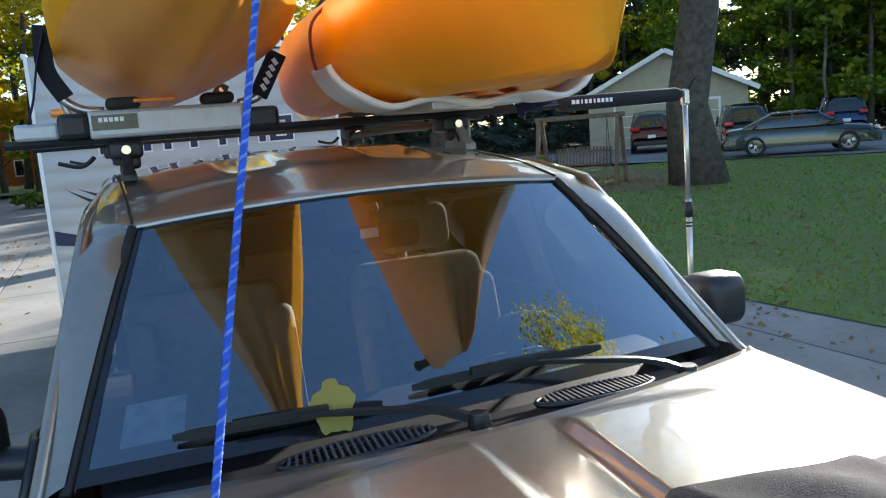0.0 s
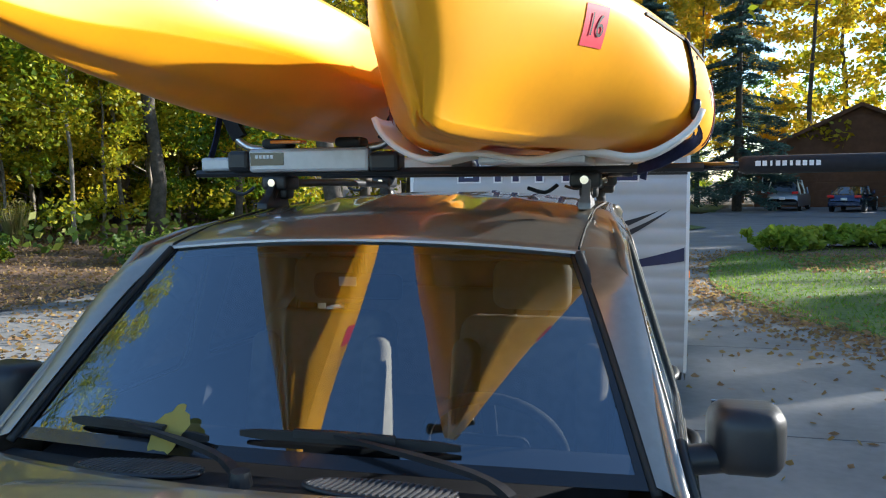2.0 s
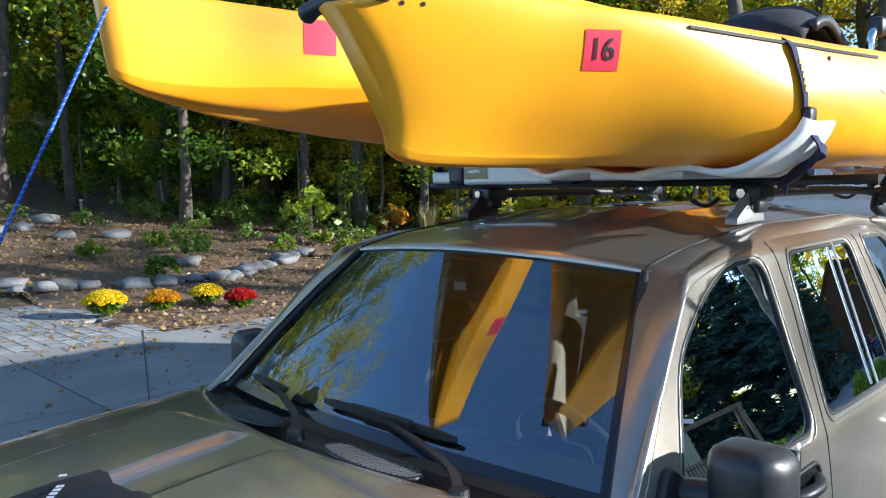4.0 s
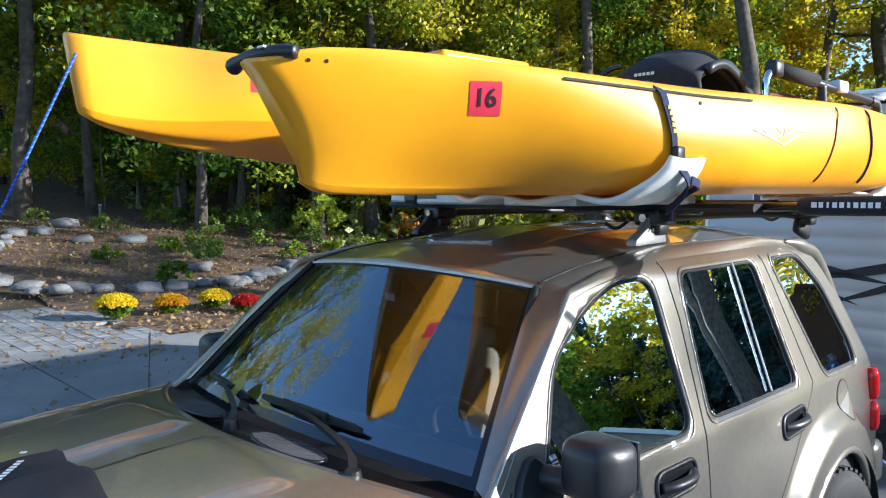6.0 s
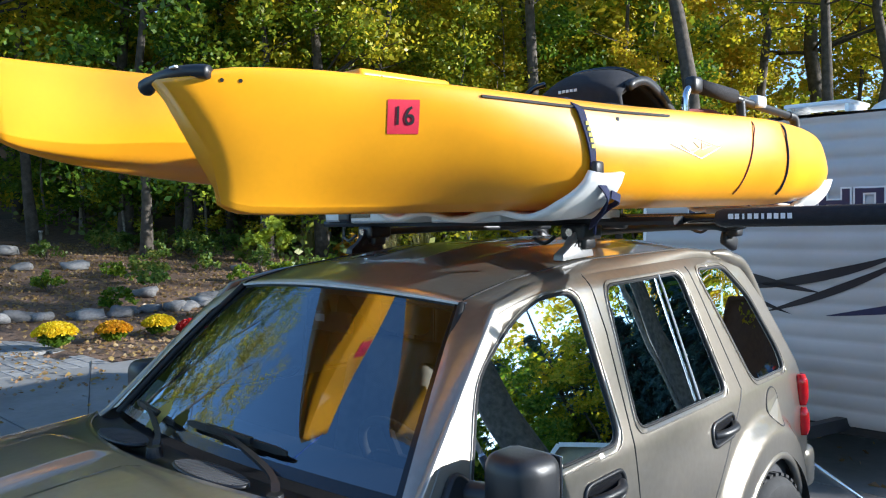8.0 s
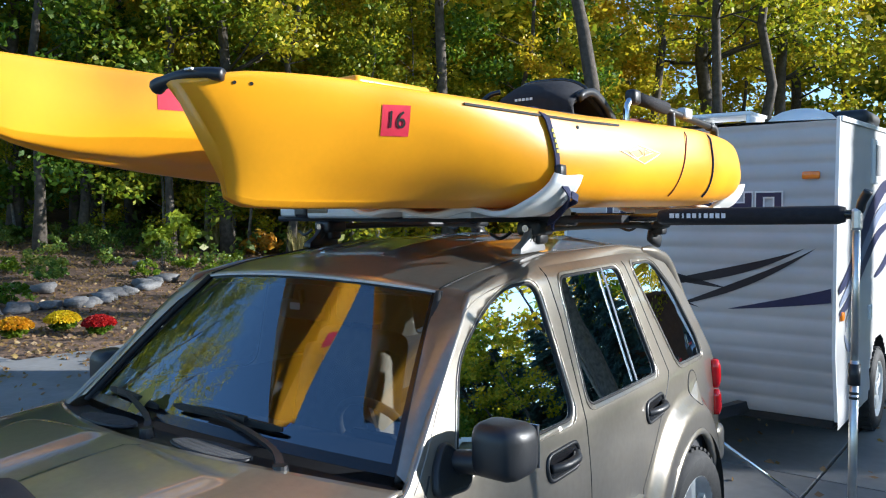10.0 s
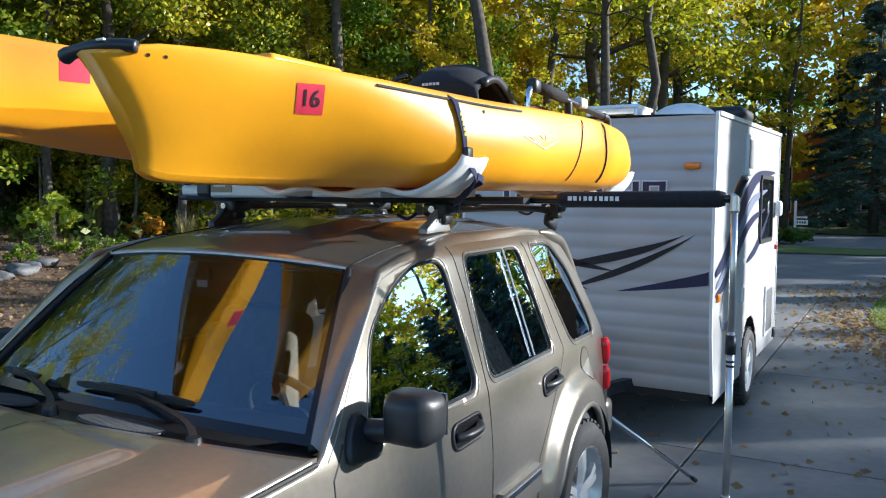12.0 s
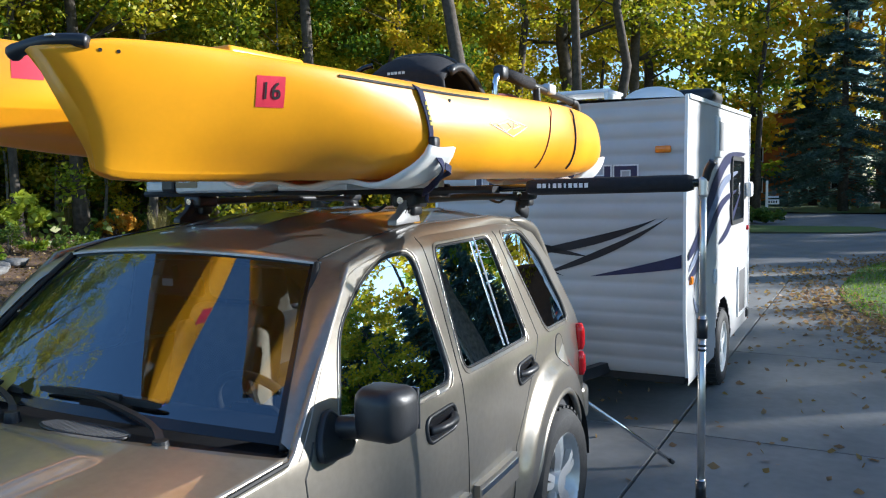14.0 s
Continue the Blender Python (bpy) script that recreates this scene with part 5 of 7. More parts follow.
    part("vent_mesh", box((0.01, 0.20, 0.24), (TW + 0.022, 6.32, 2.19), 0.003), material("grey_mesh", (0.2, 0.2, 0.2), 0.8), v)
    d = new("lower_hatch")
    d.parent = t
    part("hatch_frame", box((0.02, 0.46, 0.50), (TW + 0.012, 7.68, 0.72), 0.02), TRAILERTRIM, d)
    part("hatch_grille", box((0.012, 0.38, 0.42), (TW + 0.02, 7.68, 0.72), 0.01), material("dark_grille", (0.08, 0.08, 0.085), 0.6), d)
    part("socket_cover", box((0.02, 0.10, 0.12), (TW + 0.012, 6.15, 1.02), 0.01), TRAILERTRIM, t)
    part("rear_step", box((0.06, 0.12, 0.10), (TW, 8.15, 0.42), 0.02), BLACK, t)
    part("outside_lamp", box((0.07, 0.14, 0.16), (TW + 0.04, 8.0, 1.72), 0.03, segments=3), TRAILERTRIM, t, smooth=True)
    # side graphics
    def sidestroke(pts, w, mat):
        p = smooth_path([(TW + 0.011, a, b) for a, b in pts], 6)
        n = len(p)
        part("side_graphic", sweep(p, [(-0.001, -w / 2), (0.001, -w / 2), (0.001, w / 2), (-0.001, w / 2)], radii=[max(0.08, math.sin(math.pi * min(1, 0.08 + 0.92 * i / n))) for i in range(n)]), mat, t)
    GREYINK = material("grey_vinyl", (0.16, 0.19, 0.28), 0.4, 0, 0.1, 20)
    sidestroke([(5.02, 1.27), (5.4, 1.40), (5.8, 1.62), (6.3, 1.86), (6.9, 2.02), (7.9, 2.08)], 0.15, NAVYINK)
    sidestroke([(5.05, 1.18), (5.5, 1.33), (6.0, 1.58), (6.6, 1.80), (7.4, 1.90)], 0.11, GREYINK)
    sidestroke([(5.05, 1.12), (5.4, 1.20), (5.9, 1.42), (6.5, 1.62), (7.3, 1.72)], 0.10, NAVYINK)
    sidestroke([(5.25, 0.98), (5.4, 1.15), (5.7, 1.32)], 0.03, GREYINK)
    sidestroke([(5.22, 0.96), (5.35, 0.86), (5.55, 0.86), (5.75, 0.93)], 0.06, GREYINK)
    sidestroke([(5.55, 0.98), (5.58, 1.12), (5.72, 1.34)], 0.025, GREYINK)
    sidestroke([(6.35, 1.28), (6.75, 1.36), (7.15, 1.50), (7.6, 1.70)], 0.08, NAVYINK)
    # roof fittings
    dome = bmesh.new()
    bmesh.ops.create_uvsphere(dome, u_segments=20, v_segments=10, radius=1, matrix=Matrix.Translation((0.62, 5.58, 2.42)) @ Matrix.Diagonal((0.25, 0.28, 0.135, 1)))
    part("roof_dome", dome, TRAILERTRIM, t, smooth=True)
    part("roof_vent", box((0.34, 0.55, 0.12), (0.80, 6.38, 2.52), 0.05, segments=3), BLACK, t, smooth=True)
    hatch = new("roof_hatch")
    hatch.parent = t
    part("hatch_lid", box((0.46, 0.44, 0.03), (0.03, 5.78, 2.555), 0.012), TRAILERTRIM, hatch)
    for x in (-0.17, 0.23):
        part("hatch_post", box((0.03, 0.40, 0.12), (x, 5.78, 2.49), 0.005), TRAILERTRIM, hatch)
    return t


def build_support_rod():
    r = thing("support_rod", "bright metal rod slanting from the car's rear to the driveway", "rod")
    a, b = Vector((1.065, 4.135, 0.02)), Vector((0.40, 3.72, 0.60))
    side = Vector((0.45, -0.80, 0.2)).normalized() * 0.0125
    for o in (-1, 1):
        part("rod_tube", sweep([a + side * o, b + side * o], circle(0.012, 12)), CHROME, r, smooth=True)
        part("rod_tip", sweep([a + side * o, a + side * o + (b - a).normalized() * 0.03], circle(0.014, 10)), RUBBER, r)
    part("rod_web", sweep([a, b], circle(0.007, 8)), NAVY, r)



build_car()
build_kayak_near()
build_kayak_far()
build_rack()
build_straps()
build_trailer()
build_support_rod()


# ---- the ground ----
def height(x, y):
    """Level on the driveway side, rising into the garden and the wood."""
    a = max(0.0, -x - 11.0)
    return (min(4.0, a * 0.085) + 9 * min(1, max(0, -x - 44) / 22) ** 1.5) * min(1, max(0, (y + 12) / 10)) + 0.05 * noise.noise((x * 0.15, y * 0.15, 0)) * min(1, a / 3)


def sheet(name, outline, lift, mat, label="", step=None):
    ob = part(name, fill_outline(outline, lambda a, b: Vector((a, b, height(a, b) + lift))), mat)
    if ob.data.polygons[0].normal.z < 0:
        ob.data.flip_normals()
    return tagged(ob, label, name, kind="structure")


def ground_axis(lo, hi):
    core = list(np.linspace(lo, hi, 90))
    return [-2500, -900, -400, -200] + core + [200, 400, 900, 2500]


bm = bmesh.new()
gx, gy = ground_axis(-75, 75), ground_axis(-60, 120)
vs = [[bm.verts.new((x, y, height(x, y) - 0.10)) for y in gy] for x in gx]
for i in range(len(gx) - 1):
    for j in range(len(gy) - 1):
        bm.faces.new((vs[i][j], vs[i + 1][j], vs[i + 1][j + 1], vs[i][j + 1]))
tagged(part("ground", bm, FORESTFLOOR, smooth=True), "leaf-strewn woodland ground rising behind the driveway", "ground", kind="structure")

LAWN_EDGE = [(4.9, -14), (4.8, 0), (4.63, 3.2), (4.4, 6.0), (3.4, 8.4), (2.36, 10.2), (1.78, 13.0), (2.2, 17.7), (3.9, 20.8), (6.3, 21.7)]
LAWN_EDGE = [tuple(p)[:2] for p in smooth_path([(a, b, 0) for a, b in LAWN_EDGE], 4)]
lawn_outline = LAWN_EDGE + [(12, 22.4), (16.7, 21.6), (19.9, 16.3), (30, 8), (60, -6), (60, -14)]
sheet("lawn", lawn_outline, 0.012, LAWN, "green lawn with scattered fallen leaves")
road_outline = [(-10, 33.2), (-0.5, 32.6), (8, 30), (14.4, 27.4), (17.4, 22.2), (20.6, 16.8), (31, 8.4), (80, -10), (80, 6), (60, 10), (32, 26), (20, 36), (10, 42), (0, 44.7), (-10, 45.5)]
sheet("road", road_outline, -0.012, ASPHALT, "grey asphalt road past the driveway's end")
apron = [(-4.2, 16.9), (2.0, 16.9), (3.9, 21.2), (10, 25), (14.6, 25.5), (8, 33), (-6, 34), (-5, 26)]
sheet("road_apron", apron, -0.004, ASPHALT, "asphalt mouth of the driveway")
sheet("road_verge", [(-2.2, 27.6), (2.0, 28.4), (2.8, 30.2), (2.2, 32.0), (-2.4, 32.2)], 0.03, LAWN, "strip of grass between the driveway and the road")
sheet("far_lawn", [(-16, 46.6), (0, 45.4), (4.2, 45.8), (6.0, 60), (-16, 62)], 0.01, LAWN, "shaded lawn across the road")
sheet("far_driveway", [(3, 42), (14, 38), (18, 54), (6, 55)], 0.004, ASPHALT, "asphalt drive of the house across the road")
sheet("garage_drive", [(16, 26), (25, 17), (34, 26), (24, 36)], 0.004, ASPHALT, "pale drive before the tan garage")
sheet("planting_strip", [(3.0, 19.0), (4.1, 20.7), (6.3, 21.5), (12, 22.1), (15, 19.5), (14, 15), (11.5, 12.6), (10, 14.5), (9, 17.6), (6, 18.6)], 0.02, MULCH, "leaf-covered bark bed under the yard trees")
garden = [(-9.6, 3.2), (-8.4, 3.45), (-7.55, 4.3), (-7.7, 5.2), (-8.3, 6.5), (-8.9, 9), (-9.4, 12.6), (-7.5, 14.6), (-5.6, 15.8), (-4.4, 17.5), (-4.3, 21), (-5.5, 30), (-30, 29), (-34, 10), (-30, 2.0), (-17, 2.8), (-14.6, 3.3), (-12, 3.2)]
garden_soft = [tuple(p)[:2] for p in smooth_path([(a, b, 0) for a, b in garden], 4, closed=True)]
bm = bmesh.new()
cell = 0.45
cx0, cy0 = -34, 2
nodes = {}
for i in range(int(31 / cell)):
    for j in range(int(28 / cell)):
        if inside(garden_soft, cx0 + (i + 0.5) * cell, cy0 + (j + 0.5) * cell):
            f = []
            for a, b in ((i, j), (i + 1, j), (i + 1, j + 1), (i, j + 1)):
                if (a, b) not in nodes:
                    x, y = cx0 + a * cell, cy0 + b * cell
                    x, y = x + 0.12 * noise.noise((x, y, 3)), y + 0.12 * noise.noise((x, y, 9))
                    nodes[a, b] = bm.verts.new((x, y, height(x, y) + 0.02 + 0.02 * noise.noise((x * 1.3, y * 1.3, 0))))
                f.append(nodes[a, b])
            bm.faces.new(f)
for v in bm.verts:
    if v.is_boundary:
        v.co.z -= 0.08
tagged(part("garden_bed", bm, MULCH, smooth=True), "sloping garden bed of bark mulch and fallen leaves", "garden bed", kind="structure")

# driveway: slabs with open joints
base = part("driveway", box((14.4, 42, 0.02), (-2.0, -4.0, -0.075)), JOINT)
tagged(base, "grey concrete driveway cut into slabs, with fallen leaves", "driveway", kind="structure")
slab_mesh = bpy.data.meshes.new("slab")
SW, SL, GAP = 3.0, 3.05, 0.019
b = box((SW - GAP, SL - GAP, 0.07), (0, 0, -0.035), 0.002, segments=1)
b.to_mesh(slab_mesh)
b.free()
slab_mesh.materials.append(CONCRETE)
for i in range(-3, 2):
    for j in range(-8, 4):
        x, y = 0.905 + (i + 0.5) * SW, 4.84 + (j + 0.5) * SL
        if x < -7.5 and y > -20:
            continue
        s = new("slab", slab_mesh)
        s.parent = base
        s.location = (x, y, 0.0015 * ((i * 7 + j * 3) % 3))

part("seam", sweep([(-8.45, 3.57, 0.003), (-6.8, 2.89, 0.003), (-5.2, 2.24, 0.003), (-3.4, 1.50, 0.003)], rect(0.009, 0.004)), JOINT, base, "dark filled seam across the slabs")

# paver court
court = part("paver_court", box((13, 17, 0.02), (-13.9, -4.3, -0.055)), JOINT)
tagged(court, "grey block-paved court beside the driveway", "paving", kind="structure")
pav = bpy.data.meshes.new("paver")
b = box((0.288, 0.188, 0.05), (0, 0, -0.025), 0.006, segments=1)
b.to_mesh(pav)
b.free()
pav.materials.append(PAVER)
rest = []
count = 0
for j in range(0, 28):
    for i in range(0, 44):
        x, y = -7.75 - i * 0.294 - 0.147 * (j % 2), 3.6 - j * 0.194
        if math.hypot(x + 9.4, y - 3.6) < 0.4:
            continue
        if count < 300 and 0.6 < y < 3.7 and x > -15:
            p = new("paver", pav)
            p.parent = court
            p.location = (x, y, -0.002 + 0.003 * noise.noise((x * 9, y * 9, 1)))
            count += 1
        else:
            rest.append((x, y))
verts, faces = [], []
for x, y in rest:
    k = len(verts)
    for dx, dy, z in ((-0.144, -0.094, -0.004), (0.144, -0.094, -0.004), (0.144, 0.094, -0.004), (-0.144, 0.094, -0.004)):
        verts.append((x + dx, y + dy, z))
    for dx, dy in ((-0.146, -0.096), (0.146, -0.096), (0.146, 0.096), (-0.146, 0.096)):
        verts.append((x + dx, y + dy, -0.04))
    faces += [(k, k + 1, k + 2, k + 3)] + [(k + q, k + 4 + q, k + 4 + (q + 1) % 4, k + (q + 1) % 4) for q in range(4)]
me = bpy.data.meshes.new("paver_field")
me.from_pydata(verts, [], faces)
tagged(finish(new("paver_field", me), PAVER, court, False), kind="stuff")


# ---- plants ----
def leaf_cloud(name, centres, per, spread, size, mat, rng, flat=0.0, parent=None, aspect=0.62):
    """Many small leaf blades round centres (x, y, z, radius)."""
    c = np.asarray(centres, float)
    n = len(c) * per
    idx = np.repeat(np.arange(len(c)), per)
    d = rng.normal(size=(n, 3))
    d /= np.linalg.norm(d, axis=1)[:, None]
    r = rng.random(n) ** 0.45
    p = c[idx, :3] + d * (r * c[idx, 3])[:, None] * np.asarray(spread)
    a = rng.normal(size=(n, 3))
    a[:, 2] *= 1 - flat
    a /= np.linalg.norm(a, axis=1)[:, None]
    up = rng.normal(size=(n, 3))
    b = np.cross(a, up)
    b /= np.linalg.norm(b, axis=1)[:, None]
    s = size * (0.6 + 0.8 * rng.random(n))[:, None]
    v = np.stack([p - a * s, p + b * s * aspect - a * s * 0.1, p + a * s, p - b * s * aspect - a * s * 0.1], 1).reshape(-1, 3)
    f = np.arange(n * 4).reshape(-1, 4)
    me = bpy.data.meshes.new(name)
    me.from_pydata(v.tolist(), [], f.tolist())
    return finish(new(name, me), mat, parent, False)


def limb(a, b, r0, r1, rng, bm, wob=0.12, n=6):
    r0, r1 = float(r0), float(r1)
    a, b = Vector(a), Vector(b)
    L = (b - a).length
    pts = [a.lerp(b, t) + Vector(rng.normal(size=3).tolist()) * (wob * L * 0.12 * math.sin(t * math.pi)) for t in np.linspace(0, 1, n).tolist()]
    sweep(pts, circle(1, 8), radii=list(np.linspace(r0, r1, n)), bm=bm)
    return pts


def build_tree(tall, trunk_r, crown_z, crown_r, leaves, mat, seed, lean=(0, 0), label="", bark=None, size=0.2, per=24, name="tree", fork=None):
    rng = np.random.default_rng(seed)
    t = thing(name, label, "tree", "woodland trees")
    bm = bmesh.new()
    top = Vector((lean[0], lean[1], tall * 0.93))
    pts = [Vector((0, 0, -0.25)).lerp(top, q) + Vector((float(rng.normal()), float(rng.normal()), 0)) * (0.006 * tall * float(q > 0.1)) for q in np.linspace(0, 1, 9).tolist()]
    sweep(pts, circle(1, 10), radii=[trunk_r * v for v in (1.55, 1.0, 0.92, 0.84, 0.72, 0.6, 0.45, 0.3, 0.12)], bm=bm)
    centres = []
    for k in range(leaves):
        q = crown_z / tall + (1 - crown_z / tall) * rng.random() ** 0.85
        root = pts[min(8, int(q * 8.5))]
        an = float(rng.random()) * 2 * math.pi
        reach = crown_r * (1.05 - 0.55 * abs(q - 0.55)) * (0.35 + 0.65 * rng.random() ** 0.5)
        tip = root + Vector((math.cos(an) * reach, math.sin(an) * reach, float(reach * (0.1 + 0.5 * rng.random()))))
        if k % 3 == 0:
            lp = limb(root, tip, trunk_r * 0.28 * (1.2 - q), trunk_r * 0.05, rng, bm, n=5)
            centres.append((*lp[3], crown_r * 0.22))
        centres.append((*tip, crown_r * (0.20 + 0.16 * rng.random())))
    part("trunk", bm, bark or BARK, t, smooth=True)
    leaf_cloud("crown", centres, per, (1, 1, 0.7), size, mat, rng, 0.3, t)
    return t


GREENLABEL = "tall maple tree with green and yellowing autumn leaves"
KINDS = [
    build_tree(17, 0.20, 4.5, 3.6, 56, LEAF, 1, (0.6, 0.3), GREENLABEL, per=140, size=0.085),
    build_tree(20, 0.27, 6.0, 4.2, 64, LEAF, 2, (-0.7, 0.4), GREENLABEL, per=140, size=0.09),
    build_tree(14, 0.13, 2.5, 3.0, 52, LEAFGREEN, 3, (0.5, -0.5), "slender tree with dense green leaves", per=130, size=0.085),
    build_tree(15, 0.15, 3.5, 3.2, 52, LEAFGOLD, 4, (-0.4, 0.2), "tree in golden yellow autumn leaf", per=130, size=0.085),
    build_tree(9, 0.07, 1.2, 2.2, 44, LEAF, 5, (0.3, 0.3), "young understorey tree with yellow-green leaves", bark=PALEBARK, per=125, size=0.072),
    build_tree(7, 0.05, 0.8, 1.9, 38, LEAFGREEN, 6, (-0.3, 0.2), "young understorey tree with green leaves", bark=PALEBARK, per=125, size=0.066),
]
# coarser trees for the far side of the street
KINDS += [
    build_tree(17, 0.20, 4.5, 3.6, 44, LEAF, 41, (0.6, 0.3), GREENLABEL, per=44, size=0.19),
    build_tree(20, 0.27, 6.0, 4.2, 50, LEAF, 42, (-0.7, 0.4), GREENLABEL, per=44, size=0.20),
    build_tree(14, 0.13, 2.5, 3.0, 44, LEAFGREEN, 43, (0.5, -0.5), "slender tree with dense green leaves", per=44, size=0.18),
    build_tree(15, 0.15, 3.5, 3.2, 50, LEAFGOLD, 44, (-0.4, 0.2), "tree in golden yellow autumn leaf", per=56, size=0.17),
    build_tree(9, 0.07, 1.2, 2.2, 44, LEAF, 45, (0.3, 0.3), "young understorey tree with yellow-green leaves", bark=PALEBARK, per=56, size=0.108),
    build_tree(7, 0.05, 0.8, 1.9, 38, LEAFGREEN, 46, (-0.3, 0.2), "young understorey tree with green leaves", bark=PALEBARK, per=56, size=0.099),
]
rng = np.random.default_rng(11)


def plant_at(kind, x, y, s=1.0, turn=None):
    m = pose(x, y, height(x, y) - 0.05, 0, 0, rng.random() * 360 if turn is None else turn)
    if kind < 6 and math.hypot(x, y) > (42 if kind < 4 else 31):
        kind += 6
    t = copy_thing(KINDS[kind], m)
    t.scale = (s, s, s)
    return t


# first copies stand in the wood themselves
for k, (x, y) in enumerate(((-24, 13), (-28, 24), (-22, 30), (-34, 18), (-19.5, 16), (-21, 20), (-46, 30), (-40, 38), (-50, 20), (-30, 44), (-33, 27), (-27, 35))):
    KINDS[k].matrix_basis = pose(x, y, height(x, y) - 0.05, 0, 0, 40 * k)
spots = []
for tries in range(4000):
    if len(spots) >= 130:
        break
    x, y = -62 + 60 * rng.random(), 6 + 56 * rng.random()
    d = math.hypot(x - 1, y + 1)
    edge = -8.5 - 0.55 * max(0, 24 - y) if y < 24 else -6.5
    if x > edge or d < 18 or d > 66:
        continue
    if any((x - a) ** 2 + (y - b) ** 2 < 7.5 for a, b in spots):
        continue
    spots.append((x, y))
    q = rng.random()
    turn = math.degrees(math.atan2(1 - x, y + 1))
    if 8 < turn < 34 and d > 26:                    # the wood is thin and golden here, and the sky shows through
        if q < 0.74:
            continue
        plant_at((3, 3, 4, 0)[len(spots) % 4], x, y, 0.85 + 0.35 * rng.random())
        continue
    kind = 4 if q < 0.26 else 5 if q < 0.44 else 0 if q < 0.60 else 1 if q < 0.72 else 2 if q < 0.88 else 3
    plant_at(kind, x, y, 0.85 + 0.35 * rng.random())
for x, y, k, s in ((-4.6, 54, 3, 1.3), (-3.6, 48, 0, 0.95), (-6.8, 46.5, 0, 1.0), (-1.6, 58, 3, 1.25), (-8.5, 44, 1, 1.1), (-5.5, 50, 2, 1.1), (4, 60, 3, 1.1), (11, 58, 3, 1.3), (15, 66, 0, 1.2), (8, 70, 3, 1.5), (13, 69, 3, 1.5), (20, 66, 3, 1.3), (3, 72, 3, 1.5), (24, 64, 3, 1.2), (18, 52, 2, 1.2), (1, 66, 1, 1.2), (22, 56, 1, 1.1), (28, 58, 0, 1.0), (33, 46, 2, 1.0), (38, 44, 1, 0.7), (42, 36, 2, 0.95), (46, 30, 2, 0.95), (44, 22, 5, 1.8), (50, 14, 2, 1.1), (34, 40, 5, 1.2), (40, 30, 5, 1.9), (48, 36, 5, 2.0), (30, 52, 5, 2.0), (36, 34, 2, 0.72)):
    plant_at(k, x, y, s)
for x, y, sc in ((-17.5, 19.5, 1.1), (-14.6, 21.5, 1.0), (-12.0, 24.0, 1.2), (-19.8, 22.5, 1.2), (-10.2, 22.0, 0.8), (-15.8, 25.5, 1.25)):
    plant_at(4, x, y, sc)
for x, y, sc in ((-15.6, 16.4, 0.62), (-17.6, 15.0, 0.7), (-19.6, 13.4, 0.66), (-14.0, 18.2, 0.7), (-17.0, 17.6, 0.75), (-20.6, 16.8, 0.8), (-21.6, 12.6, 0.7), (-23.2, 10.6, 0.62)):
    plant_at(4, x, y, sc)
# low dense edge of the wood
for n in range(46):
    t = rng.random()
    x, y = lerp(-29, -8, t) - 3 * rng.random(), lerp(15, 27, t) + 5 * rng.random()
    if x > -12 and y < 19:
        continue
    plant_at(4 if rng.random() < 0.6 else 5, x, y, 0.75 + 0.5 * rng.random())
for x, y, k, s in ((-24.9, 8.4, 2, 1.2), (-21.2, 11.6, 2, 1.0), (-19.9, 15.2, 4, 1.1), (-12.2, 26, 1, 1.0), (-8.6, 30.5, 1, 1.1), (-7.0, 33, 0, 1.2), (-28, 5, 2, 1.0), (-31, 8, 2, 1.1), (-33, 2, 5, 1.4), (-36, 6, 2, 1.2), (-30, 12, 5, 1.4), (-27, 9.5, 5, 0.9)):
    plant_at(k, x, y, s)
# low trees that close the view beyond the houses
for n in range(9):
    plant_at(5, -12 + 5.2 * n, 76 + 3 * (n % 2), 1.5 + 0.1 * (n % 3))
# an unseen row across the lawn, added out of view to shade the yard
for n, (k, s) in enumerate(((5, 0.75), (4, 0.62), (5, 0.78), (5, 0.72), (4, 0.60), (5, 0.74), (5, 0.70), (4, 0.6), (5, 0.70))):
    plant_at(k, 21.5 - 0.9 * n, -10.5 + 2.05 * n, s)

# two more unseen trees, added to keep sun off the near driveway
for x, y, s in ((20.6, 10.3, 0.95), (20.0, 11.7, 0.9)):
    plant_at(5, x, y, s)

# the tall wood beyond the street, its tree heights set to shade the yard from the low sun
for n in range(20):
    an = radians(36 + 2.35 * n)
    d = 47 + 4.5 * (n % 3) - 2
    plant_at(2 if n % 4 else 0, d * math.sin(an), 3 + d * math.cos(an), (0.78 if n < 6 else 0.92 if n < 8 else 0.80 if n == 8 else 0.85 if n == 9 else 1.05) * (1.02 if n % 4 else 0.83) * (d / 47) + 0.06 * rng.random())
# extra trees, some placed only to shade the bonnet and doors
for x, y, k, s, turn in ((38.7, 24.9, 2, 1.20, 180), (36.1, 28.5, 2, 1.0, 60), (35.39, 30.41, 5, 1.9, 270), (33.0, 43.1, 0, 1.1, 90), (28.5, 49.2, 0, 1.15, 200)):
    plant_at(k, x, y, s, turn)
# added treeline, its tops set to block sun below the kayaks
for n in (1, 3, 4, 5, 6, 7):
    off, out = -5.0 + 1.05 * n, 47.5 + 1.5 * (n % 2)
    plant_at(8, 0.809 * out + 0.588 * off, 0.588 * out - 0.809 * off, (0, 1.08, 0, 1.02, 1.02, 1.10, 1.17, 1.17)[n] * out / 48, 77 * n)
# two unseen trees, added to keep sun glare off the bonnet
for x, y, s in ((42.5, 29.9, 1.17), (43.0, 29.1, 1.18)):
    plant_at(8, x, y, s, 140)
